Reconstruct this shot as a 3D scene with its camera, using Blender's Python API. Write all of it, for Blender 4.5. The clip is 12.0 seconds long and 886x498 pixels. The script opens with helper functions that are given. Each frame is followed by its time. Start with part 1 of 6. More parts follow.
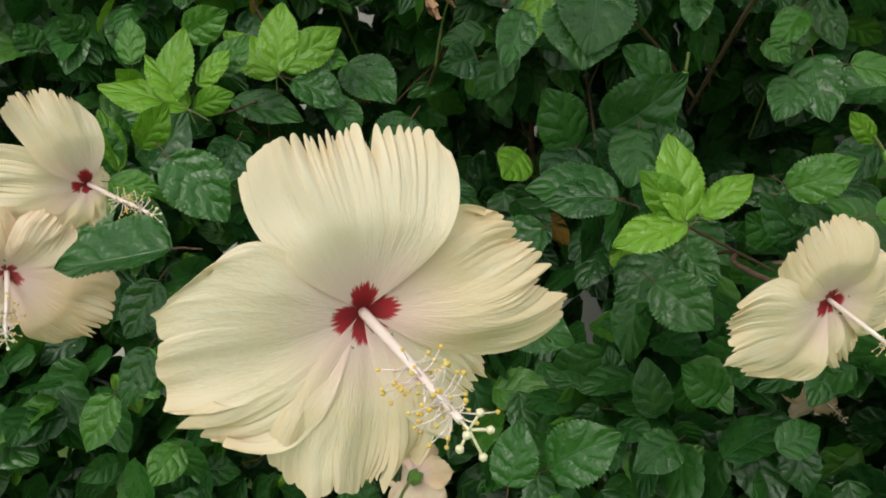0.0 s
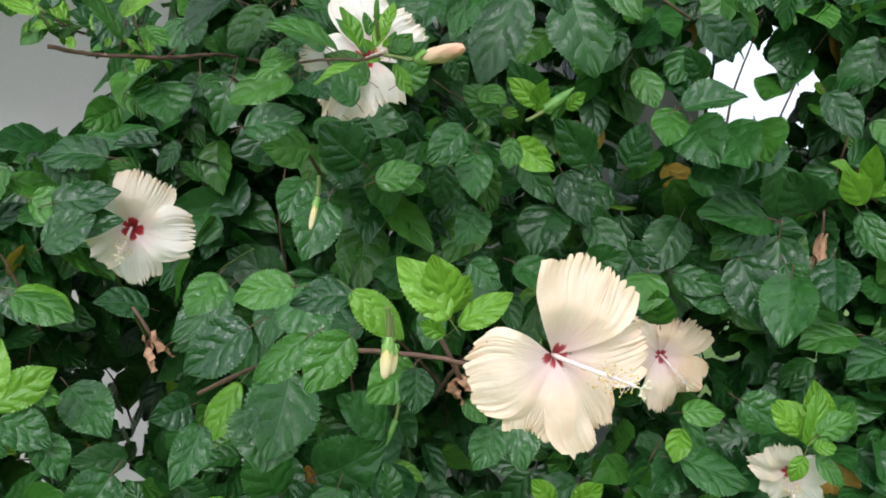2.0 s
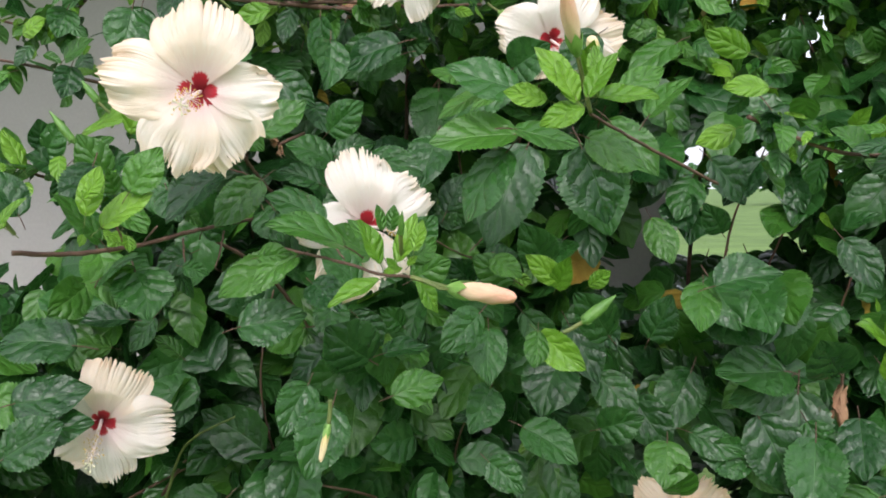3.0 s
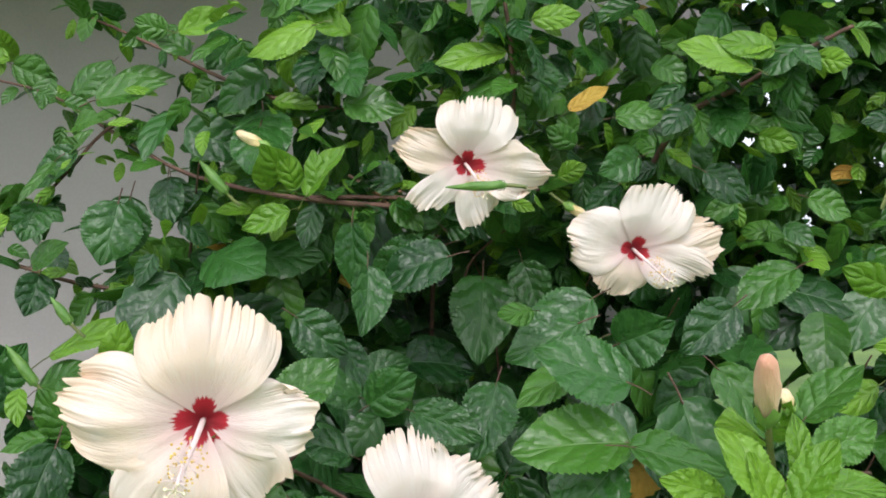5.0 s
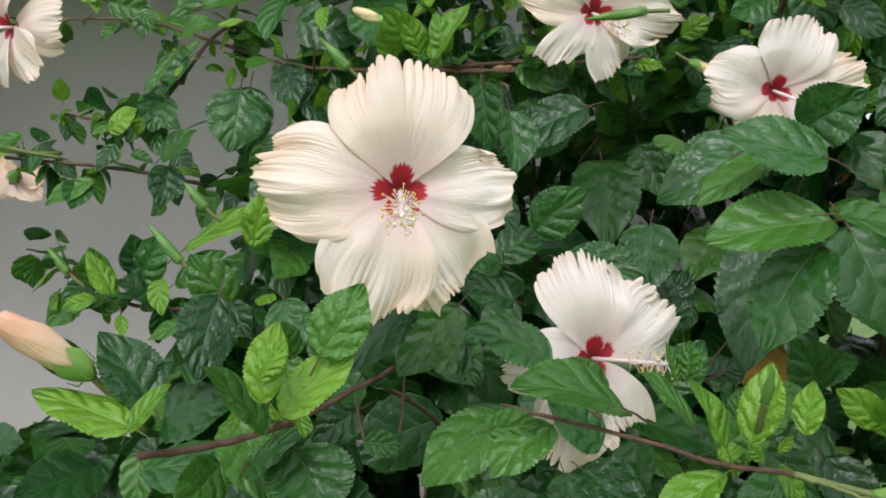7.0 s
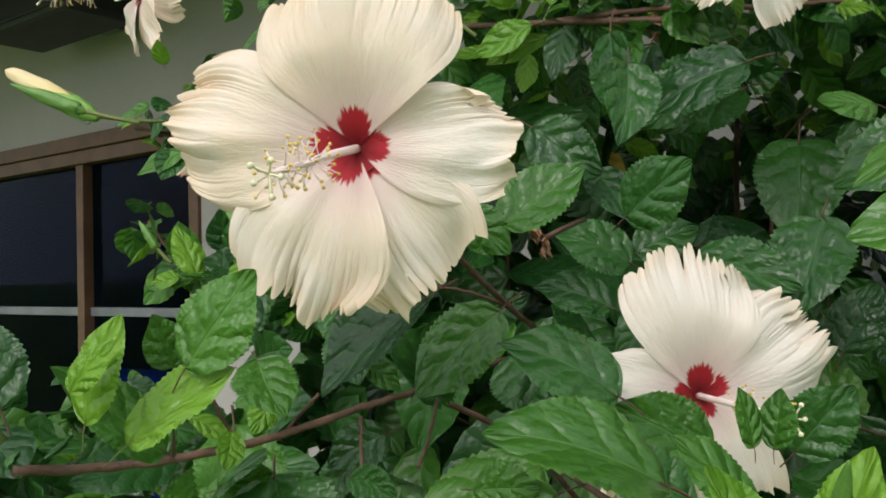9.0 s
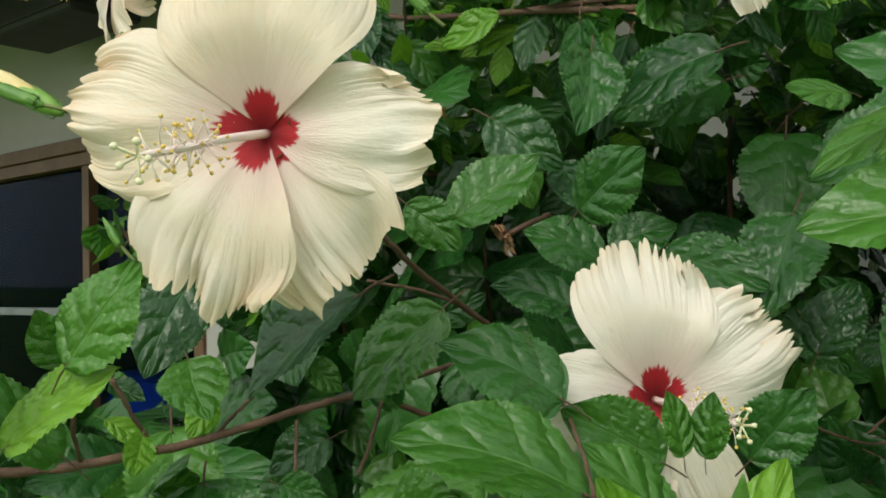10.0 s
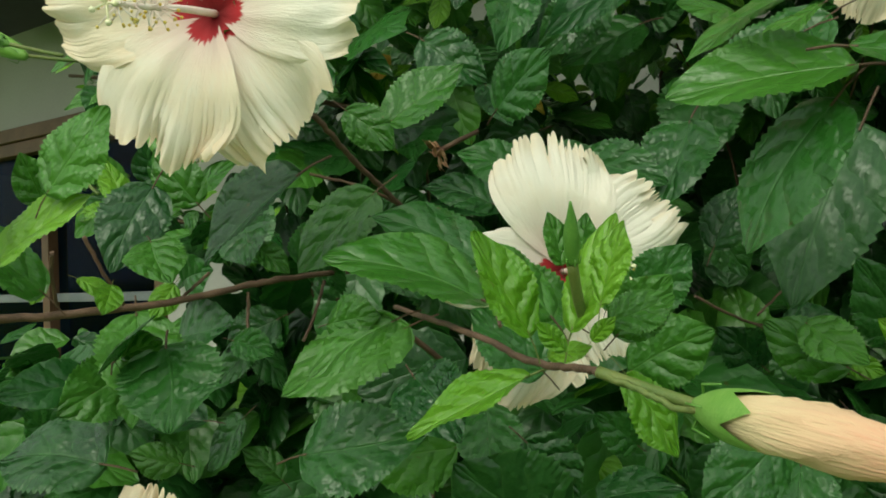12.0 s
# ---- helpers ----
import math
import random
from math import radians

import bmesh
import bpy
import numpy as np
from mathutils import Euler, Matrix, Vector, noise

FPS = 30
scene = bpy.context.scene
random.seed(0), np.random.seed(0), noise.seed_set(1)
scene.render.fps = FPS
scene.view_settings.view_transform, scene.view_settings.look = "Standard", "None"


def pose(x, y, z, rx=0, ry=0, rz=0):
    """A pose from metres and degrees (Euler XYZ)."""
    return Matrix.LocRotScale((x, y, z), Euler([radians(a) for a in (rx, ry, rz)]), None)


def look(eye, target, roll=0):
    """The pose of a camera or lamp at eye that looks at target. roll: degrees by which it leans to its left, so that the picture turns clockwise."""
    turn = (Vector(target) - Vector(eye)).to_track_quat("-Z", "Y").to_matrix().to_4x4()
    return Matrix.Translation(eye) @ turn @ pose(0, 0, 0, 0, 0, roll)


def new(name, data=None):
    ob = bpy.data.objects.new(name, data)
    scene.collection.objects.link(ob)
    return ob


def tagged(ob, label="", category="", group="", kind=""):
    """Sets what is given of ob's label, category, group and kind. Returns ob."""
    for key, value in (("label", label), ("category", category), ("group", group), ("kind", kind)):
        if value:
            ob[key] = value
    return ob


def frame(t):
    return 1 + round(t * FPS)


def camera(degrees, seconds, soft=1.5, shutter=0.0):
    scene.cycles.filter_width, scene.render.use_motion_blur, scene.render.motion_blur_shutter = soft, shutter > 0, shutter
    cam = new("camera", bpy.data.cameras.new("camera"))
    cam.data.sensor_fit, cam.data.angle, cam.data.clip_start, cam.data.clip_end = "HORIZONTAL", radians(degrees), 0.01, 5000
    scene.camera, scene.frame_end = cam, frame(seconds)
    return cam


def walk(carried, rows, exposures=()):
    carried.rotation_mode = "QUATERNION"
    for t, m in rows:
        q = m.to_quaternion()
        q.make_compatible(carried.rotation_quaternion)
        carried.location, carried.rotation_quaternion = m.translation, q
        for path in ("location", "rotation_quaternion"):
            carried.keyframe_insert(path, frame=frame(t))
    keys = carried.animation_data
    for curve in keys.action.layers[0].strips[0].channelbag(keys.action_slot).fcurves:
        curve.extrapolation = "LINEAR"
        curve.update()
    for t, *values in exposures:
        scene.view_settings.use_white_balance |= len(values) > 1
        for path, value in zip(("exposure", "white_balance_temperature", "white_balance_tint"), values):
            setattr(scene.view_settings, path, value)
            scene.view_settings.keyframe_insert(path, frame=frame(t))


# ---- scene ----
cam = camera(53.8, 12.0, soft=1.8)
PATH = [
    (0, (0.035, -0.074, 1.219), (-0.098, 1.874, 0.789), -6.7),
    (0.5, (0.131, -0.123, 1.231), (0.061, 1.842, 0.864), -6.6),
    (1, (0.209, -0.105, 1.273), (0.251, 1.874, 0.99), -5.6),
    (1.5, (0.233, -0.074, 1.383), (0.358, 1.907, 1.138), -3.1),
    (2, (0.187, -0.092, 1.457), (0.411, 1.885, 1.255), -0.5),
    (2.5, (0.15, -0.08, 1.498), (0.477, 1.886, 1.326), -0.1),
    (3, (0.134, 0.021, 1.609), (0.486, 1.985, 1.477), -0.8),
    (3.5, (0.119, 0.145, 1.692), (0.46, 2.115, 1.63), 1.3),
    (5.3, (0.101, 0.247, 1.796), (0.482, 2.211, 1.807), 0.0),
    (5.5, (0.081, 0.242, 1.78), (0.434, 2.211, 1.802), -0.3),
    (6, (0.01, 0.222, 1.73), (0.31, 2.199, 1.773), -3.2),
    (6.5, (-0.018, 0.261, 1.682), (0.298, 2.235, 1.718), -5.5),
    (6.7, (-0.006, 0.27, 1.656), (0.306, 2.245, 1.689), -5.2),
    (8.3, (0.127, 0.41, 1.648), (0.011, 2.407, 1.686), -1.3),
    (8.5, (0.136, 0.421, 1.643), (-0.037, 2.413, 1.691), -1.5),
    (9, (0.156, 0.431, 1.643), (-0.162, 2.405, 1.697), -1.4),
    (9.5, (0.183, 0.445, 1.641), (-0.193, 2.409, 1.698), -1.8),
    (10, (0.189, 0.461, 1.639), (-0.162, 2.43, 1.699), -1.3),
    (10.5, (0.2, 0.468, 1.633), (-0.127, 2.44, 1.695), -1.3),
    (11, (0.211, 0.468, 1.616), (-0.102, 2.442, 1.686), -1.4),
    (11.5, (0.224, 0.46, 1.606), (-0.087, 2.435, 1.676), -1.3),
    (12, (0.215, 0.404, 1.577), (-0.054, 2.385, 1.623), -2.1),
]

walk(cam, [(t, look(eye, target, roll)) for t, eye, target, roll in PATH],
     exposures=[(0.0, -0.28, 6800, 2), (0.5, 0.08, 6450, 5), (1.5, 0.29, 5950, 5), (2.0, 0.33, 5950, 10), (2.5, 0.38, 6100, 13), (3.5, 0.38, 6250, 16), (6.5, 0.10, 6150, 15), (9.5, -0.05, 6700, 4), (11.25, -0.08, 7150, -14), (12.0, -0.08, 7050, -14)])

# ---- light: a bright overcast day ----
world = bpy.data.worlds.new("overcast_sky")
scene.world = world
world.use_nodes = True
wn, wl = world.node_tree.nodes, world.node_tree.links
sky = wn.new("ShaderNodeTexSky")
sky.sky_type, sky.sun_disc = "NISHITA", False
sky.sun_elevation, sky.sun_rotation = radians(43), radians(194)
sky.air_density, sky.dust_density, sky.ozone_density = 1.0, 6.0, 1.0
milky = wn.new("ShaderNodeHueSaturation")
milky.inputs["Saturation"].default_value, milky.inputs["Value"].default_value = 0.35, 1.4
wl.new(sky.outputs[0], milky.inputs["Color"])
cloud = wn.new("ShaderNodeMix")   # an even layer of bright cloud before the clear sky
cloud.data_type = "RGBA"
cloud.inputs[0].default_value, cloud.inputs[7].default_value = 0.65, (8.2, 8.5, 8.8, 1)
wl.new(milky.outputs[0], cloud.inputs[6])
wl.new(cloud.outputs[2], wn["Background"].inputs["Color"])
wn["Background"].inputs["Strength"].default_value = 0.15
sun = new("sun", bpy.data.lights.new("sun", "SUN"))
sun.data.energy, sun.data.angle, sun.data.color = 0.65, radians(18), (1.0, 0.96, 0.9)
sun.matrix_world = look((-1.0, -4.0, 3.9), (0, 0, 0))


# ---- materials ----
def material(name, rough=0.6, metal=0.0):
    m = bpy.data.materials.new(name)
    m.use_nodes = True
    n = m.node_tree.nodes
    b = n["Principled BSDF"]
    b.inputs["Roughness"].default_value, b.inputs["Metallic"].default_value = rough, metal
    return m, n, m.node_tree.links, b


def calc(n, l, op, a, b=None, c=None):
    q = n.new("ShaderNodeMath")
    q.operation = op
    for i, v in enumerate((a, b, c)):
        if v is None:
            continue
        if isinstance(v, (int, float)):
            q.inputs[i].default_value = v
        else:
            l.new(v, q.inputs[i])
    return q.outputs[0]


def blend(n, l, fac, a, b, kind="MIX"):
    q = n.new("ShaderNodeMix")
    q.data_type, q.blend_type = "RGBA", kind
    for i, v in ((0, fac), (6, a), (7, b)):
        if isinstance(v, (int, float)):
            q.inputs[i].default_value = v
        elif isinstance(v, tuple):
            q.inputs[i].default_value = (*v, 1)
        else:
            l.new(v, q.inputs[i])
    return q.outputs[2]


def grain(n, l, scale, detail=4.0, coord=None, rough=0.55):
    q = n.new("ShaderNodeTexNoise")
    q.inputs["Scale"].default_value, q.inputs["Detail"].default_value, q.inputs["Roughness"].default_value = scale, detail, rough
    if coord is not None:
        l.new(coord, q.inputs["Vector"])
    return q.outputs[0]


def span(n, l, v, a, b, c=0.0, d=1.0):
    q = n.new("ShaderNodeMapRange")
    q.interpolation_type = "SMOOTHSTEP"
    for i, x in ((1, a), (2, b), (3, c), (4, d)):
        if isinstance(x, (int, float)):
            q.inputs[i].default_value = x
        else:
            l.new(x, q.inputs[i])
    l.new(v, q.inputs[0])
    return q.outputs[0]


def bump(n, l, b, height, strength, distance):
    q = n.new("ShaderNodeBump")
    q.inputs["Strength"].default_value, q.inputs["Distance"].default_value = strength, distance
    l.new(height, q.inputs["Height"])
    l.new(q.outputs[0], b.inputs["Normal"])
    return q.outputs[0]


def rough_surface(name, dark, light, rough, scale, bumpy=0.3, depth=0.004, fine=None):
    """A plain weathered surface: two scales of mottling and a fine relief."""
    m, n, l, b = material(name, rough)
    co = n.new("ShaderNodeTexCoord").outputs["Object"]
    broad, small = grain(n, l, scale, 5, co), grain(n, l, fine or scale * 14, 4, co)
    c = blend(n, l, span(n, l, broad, 0.3, 0.7), dark, light)
    c = blend(n, l, 0.35, c, blend(n, l, span(n, l, small, 0.3, 0.75), dark, light))
    l.new(c, b.inputs["Base Color"])
    bump(n, l, b, small, bumpy, depth)
    return m


def leaf_material(name, dark, light, vein, gloss, through_light, single):
    """A leaf blade: a pale midrib, arched side veins, pillows between them, a waxy sheen and light shining through."""
    m, n, l, b = material(name, gloss)
    uv = n.new("ShaderNodeSeparateXYZ")
    l.new(n.new("ShaderNodeTexCoord").outputs["UV"], uv.inputs[0])
    u, v = uv.outputs[0], uv.outputs[1]
    off = calc(n, l, "ABSOLUTE", calc(n, l, "MULTIPLY_ADD", v, 2.0, -1.0))
    co = n.new("ShaderNodeTexCoord").outputs["Object"]
    if single:   # a leaf object is stretched from length 1 to its real length
        rnd = n.new("ShaderNodeObjectInfo").outputs["Random"]
        scaled = n.new("ShaderNodeVectorMath")
        scaled.operation = "SCALE"
        scaled.inputs[3].default_value = 0.075
        l.new(co, scaled.inputs[0])
        shifted = n.new("ShaderNodeVectorMath")   # no two leaves are marked alike
        l.new(scaled.outputs[0], shifted.inputs[0])
        l.new(calc(n, l, "MULTIPLY", rnd, 9.0), shifted.inputs[1])
        co = shifted.outputs[0]
    else:
        rnd = n.new("ShaderNodeNewGeometry").outputs["Random Per Island"]
    wob = grain(n, l, 55, 2, co)
    arch = calc(n, l, "MULTIPLY", calc(n, l, "POWER", off, 0.8), calc(n, l, "MULTIPLY_ADD", u, 0.7, 0.9))
    phase = calc(n, l, "ADD", calc(n, l, "SUBTRACT", calc(n, l, "MULTIPLY", u, 4.7), arch), calc(n, l, "MULTIPLY_ADD", wob, 0.95, calc(n, l, "MULTIPLY", rnd, 3.0)))
    tri = calc(n, l, "ABSOLUTE", calc(n, l, "SUBTRACT", calc(n, l, "FRACT", phase), 0.5))
    side = span(n, l, tri, 0.0, 0.09, 1.0, 0.0)
    side = calc(n, l, "MULTIPLY", side, span(n, l, off, 0.55, 0.95, 1.0, 0.15))
    rib = span(n, l, off, 0.008, 0.045, 1.0, 0.0)
    veins = calc(n, l, "MAXIMUM", calc(n, l, "MULTIPLY", side, 0.55), rib)
    patch = grain(n, l, 35, 4, co)
    fine = grain(n, l, 420, 2, co)
    c = blend(n, l, span(n, l, calc(n, l, "MULTIPLY_ADD", patch, 0.7, calc(n, l, "MULTIPLY", rnd, 0.6)), 0.3, 0.95), dark, light)
    c = blend(n, l, span(n, l, fine, 0.35, 0.7, 0.0, 0.16), c, vein)
    c = blend(n, l, calc(n, l, "MULTIPLY", veins, 0.26), c, vein)
    edge = span(n, l, off, 0.9, 1.0, 0.0, 0.3)
    c = blend(n, l, edge, c, vein)
    spot = span(n, l, grain(n, l, 150, 2, co), 0.71, 0.76, 0.0, 0.55)   # a few brown specks of age
    c = blend(n, l, spot, c, (0.10, 0.07, 0.02))
    l.new(c, b.inputs["Base Color"])
    l.new(span(n, l, patch, 0.2, 0.8, gloss - 0.05, gloss + 0.14), b.inputs["Roughness"])
    b.inputs["Specular IOR Level"].default_value = 0.52
    pillow = calc(n, l, "SINE", calc(n, l, "MULTIPLY", tri, 3.14159))
    pillow = calc(n, l, "MULTIPLY", pillow, span(n, l, off, 0.0, 0.3, 0.25, 1.0))
    pillow = calc(n, l, "MULTIPLY", pillow, calc(n, l, "MULTIPLY_ADD", patch, 2.0, -0.15))
    cell = grain(n, l, 130, 1, co)
    quilt = calc(n, l, "SUBTRACT", calc(n, l, "MULTIPLY_ADD", cell, 0.55, pillow), calc(n, l, "MULTIPLY", rib, 0.22))
    quilt = calc(n, l, "MULTIPLY_ADD", fine, 0.05, quilt)
    nor = bump(n, l, b, quilt, 0.66 if single else 0.5, 0.0032)
    t = n.new("ShaderNodeBsdfTranslucent")
    l.new(blend(n, l, 0.6, c, light), t.inputs["Color"])
    l.new(nor, t.inputs["Normal"])
    mix = n.new("ShaderNodeMixShader")
    mix.inputs[0].default_value = through_light
    l.new(b.outputs[0], mix.inputs[1])
    l.new(t.outputs[0], mix.inputs[2])
    l.new(mix.outputs[0], n["Material Output"].inputs["Surface"])
    return m


GREENS = {"m": ((0.008, 0.050, 0.010), (0.030, 0.122, 0.018), (0.09, 0.22, 0.06), 0.27, 0.19),
          "d": ((0.032, 0.125, 0.012), (0.068, 0.205, 0.022), (0.14, 0.30, 0.06), 0.30, 0.22),
          "y": ((0.100, 0.265, 0.014), (0.185, 0.390, 0.028), (0.27, 0.46, 0.07), 0.31, 0.28),
          "o": ((0.420, 0.220, 0.030), (0.620, 0.420, 0.060), (0.60, 0.40, 0.10), 0.55, 0.25)}
LEAF = {k: leaf_material("leaf_" + k, *v, True) for k, v in GREENS.items()}
FILL = {k: leaf_material("foliage_" + k, *v, False) for k, v in GREENS.items()}


def petal_material(name, deep, pale, eye_at, red_in, red_out):
    """Cream petal: a red eye with a feathered rim, a blush of pink round it, fine fan-shaped veins."""
    m, n, l, b = material(name, 0.6)
    uv = n.new("ShaderNodeSeparateXYZ")
    l.new(n.new("ShaderNodeTexCoord").outputs["UV"], uv.inputs[0])
    u, v = uv.outputs[0], uv.outputs[1]
    rnd = n.new("ShaderNodeObjectInfo").outputs["Random"]
    co = n.new("ShaderNodeTexCoord").outputs["Object"]
    soft = grain(n, l, 30, 3, co)
    fan = n.new("ShaderNodeCombineXYZ")
    l.new(calc(n, l, "MULTIPLY_ADD", soft, 2.6, calc(n, l, "MULTIPLY", v, 24.0)), fan.inputs[0])
    l.new(calc(n, l, "MULTIPLY", u, 5.0), fan.inputs[1])
    l.new(calc(n, l, "MULTIPLY", rnd, 30.0), fan.inputs[2])
    ribs = grain(n, l, 1.0, 4, fan.outputs[0])
    c = blend(n, l, span(n, l, calc(n, l, "MULTIPLY_ADD", rnd, 0.5, calc(n, l, "MULTIPLY", soft, 0.7)), 0.3, 0.85), deep, pale)
    c = blend(n, l, span(n, l, ribs, 0.45, 0.75, 0.0, 0.32), c, (0.94, 0.89, 0.82))
    c = blend(n, l, span(n, l, calc(n, l, "MULTIPLY_ADD", ribs, 0.25, u), 0.95, 1.16, 0.0, 0.34), c, (0.88, 0.64, 0.40))
    blush = span(n, l, calc(n, l, "ADD", u, calc(n, l, "MULTIPLY", ribs, 0.16)), 0.20, 0.66, 0.8, 0.0)
    c = blend(n, l, blush, c, (0.88, 0.66, 0.66))
    feather = calc(n, l, "ADD", u, calc(n, l, "MULTIPLY", calc(n, l, "SUBTRACT", ribs, 0.5), 0.15))
    side = calc(n, l, "ABSOLUTE", calc(n, l, "MULTIPLY_ADD", v, 2.0, -1.0))
    feather = calc(n, l, "ADD", feather, calc(n, l, "MULTIPLY", calc(n, l, "POWER", side, 2.4), 0.12))   # one rounded lobe on each petal
    eye = span(n, l, feather, eye_at, eye_at + 0.03, 1.0, 0.0)
    c = blend(n, l, eye, c, blend(n, l, span(n, l, u, 0.02, 0.2), red_in, red_out))
    l.new(c, b.inputs["Base Color"])
    crepe = n.new("ShaderNodeCombineXYZ")
    l.new(calc(n, l, "MULTIPLY", v, 70.0), crepe.inputs[0])
    l.new(calc(n, l, "MULTIPLY", u, 16.0), crepe.inputs[1])
    l.new(calc(n, l, "MULTIPLY", rnd, 50.0), crepe.inputs[2])
    fine = grain(n, l, 1.0, 3, crepe.outputs[0])
    pleat = calc(n, l, "MULTIPLY", ribs, span(n, l, u, 0.15, 0.8, 0.1, 0.6))   # deeper towards the rim
    nor = bump(n, l, b, calc(n, l, "ADD", pleat, calc(n, l, "ADD", calc(n, l, "MULTIPLY", soft, 1.3), calc(n, l, "MULTIPLY", fine, 0.6))), 0.5, 0.0014)
    t = n.new("ShaderNodeBsdfTranslucent")
    l.new(c, t.inputs["Color"])
    l.new(nor, t.inputs["Normal"])
    mix = n.new("ShaderNodeMixShader")
    mix.inputs[0].default_value = 0.27
    l.new(b.outputs[0], mix.inputs[1])
    l.new(t.outputs[0], mix.inputs[2])
    l.new(mix.outputs[0], n["Material Output"].inputs["Surface"])
    return m


PETAL = {"red": petal_material("petal_white_cream", (0.95, 0.78, 0.62), (0.97, 0.88, 0.81), 0.20, (0.24, 0.006, 0.014), (0.54, 0.018, 0.035)),
         "small": petal_material("petal_yellow_cream", (0.93, 0.74, 0.49), (0.95, 0.82, 0.63), 0.16, (0.22, 0.006, 0.014), (0.50, 0.018, 0.035)),
         "peach": petal_material("petal_peach", (0.92, 0.63, 0.40), (0.95, 0.75, 0.58), 0.13, (0.30, 0.020, 0.03), (0.58, 0.10, 0.11))}
COLUMN = rough_surface("style_pale_pink", (0.84, 0.64, 0.62), (0.90, 0.80, 0.76), 0.5, 60, 0.1, 0.0005)
POLLEN = rough_surface("anther_yellow", (0.70, 0.42, 0.06), (0.85, 0.66, 0.22), 0.7, 300, 0.3, 0.0004)
STIGMA = rough_surface("stigma_cream", (0.80, 0.72, 0.48), (0.88, 0.83, 0.64), 0.7, 300, 0.3, 0.0004)
SEPAL = rough_surface("sepal_green", (0.07, 0.19, 0.03), (0.16, 0.31, 0.06), 0.45, 90, 0.3, 0.0008)
CUP = rough_surface("sepal_light_green", (0.15, 0.32, 0.05), (0.27, 0.45, 0.11), 0.45, 90, 0.3, 0.0008)


def bud_material(name, low, high, flush):
    """Rolled petals: pale at the cup, flushed towards the tip, with long fine streaks."""
    m, n, l, b = material(name, 0.55)
    tc = n.new("ShaderNodeTexCoord")
    g = n.new("ShaderNodeSeparateXYZ")
    l.new(tc.outputs["Generated"], g.inputs[0])
    long_ = n.new("ShaderNodeMapping")
    long_.inputs["Scale"].default_value = (9, 9, 1.2)
    l.new(tc.outputs["Generated"], long_.inputs[0])
    streak = grain(n, l, 2.2, 4, long_.outputs[0])
    rise = calc(n, l, "MULTIPLY_ADD", streak, 0.7, g.outputs[2])
    c = blend(n, l, span(n, l, rise, 0.55, 1.2), low, high)
    c = blend(n, l, span(n, l, rise, 1.05, 1.5, 0.0, 0.7), c, flush)
    l.new(c, b.inputs["Base Color"])
    bump(n, l, b, streak, 0.6, 0.0016)
    return m


BUD = bud_material("bud_peach", (0.88, 0.66, 0.42), (0.86, 0.52, 0.34), (0.80, 0.30, 0.20))
BUDY = bud_material("bud_cream", (0.74, 0.60, 0.24), (0.84, 0.70, 0.42), (0.82, 0.58, 0.34))
BARK = rough_surface("twig_bark", (0.075, 0.038, 0.026), (0.19, 0.105, 0.072), 0.7, 60, 0.6, 0.0012)
GREENSTEM = rough_surface("twig_green", (0.09, 0.15, 0.035), (0.19, 0.20, 0.06), 0.5, 60, 0.4, 0.0008)
DRY = rough_surface("withered_brown", (0.30, 0.14, 0.07), (0.50, 0.30, 0.18), 0.8, 70, 0.6, 0.0015)
WALL = rough_surface("wall_plaster", (0.42, 0.395, 0.38), (0.50, 0.475, 0.455), 0.85, 1.3, 0.25, 0.003, 90)
SOFFIT = rough_surface("eave_boards", (0.09, 0.07, 0.05), (0.15, 0.12, 0.09), 0.8, 2.5, 0.3, 0.003, 70)
ROOFTILE = rough_surface("roof_sheet", (0.20, 0.10, 0.07), (0.30, 0.16, 0.11), 0.8, 2.5, 0.3, 0.004, 60)
FRAMEWOOD = rough_surface("window_wood", (0.10, 0.05, 0.025), (0.19, 0.10, 0.055), 0.5, 7, 0.3, 0.001, 120)
ALU = rough_surface("window_alloy", (0.15, 0.16, 0.18), (0.24, 0.25, 0.27), 0.35, 9, 0.1, 0.0006)
BLACK = rough_surface("speaker_black", (0.012, 0.012, 0.013), (0.03, 0.03, 0.032), 0.55, 12, 0.3, 0.0012)
# the room's blue carries the sky reflection that tints the window panes
ROOM = rough_surface("room_reflection_blue", (0.010, 0.07, 0.22), (0.02, 0.10, 0.30), 0.85, 2, 0.2, 0.002)
# colour of the blue reflection low in the window, worn by the added sofa shape
BLUE = rough_surface("blue_reflection", (0.010, 0.035, 0.22), (0.022, 0.07, 0.36), 0.6, 9, 0.3, 0.003)
GRASS = rough_surface("grass_ground", (0.06, 0.12, 0.02), (0.16, 0.26, 0.05), 0.9, 0.6, 0.5, 0.03, 30)
TRUNK = rough_surface("tree_bark", (0.16, 0.13, 0.10), (0.36, 0.32, 0.27), 0.9, 9, 0.7, 0.01)

glass, gn, gl, gb = material("window_glass", 0.03)
# bluish sky reflection put into the glass as a base and specular tint
gb.inputs["Base Color"].default_value = (0.10, 0.32, 0.66, 1)
gb.inputs["Specular Tint"].default_value = (0.30, 0.50, 1.0, 1)
gb.inputs["Transmission Weight"].default_value, gb.inputs["IOR"].default_value = 1.0, 1.09
gwob = grain(gn, gl, 3.0, 2, gn.new("ShaderNodeTexCoord").outputs["Object"])
bump(gn, gl, gb, gwob, 0.05, 0.01)


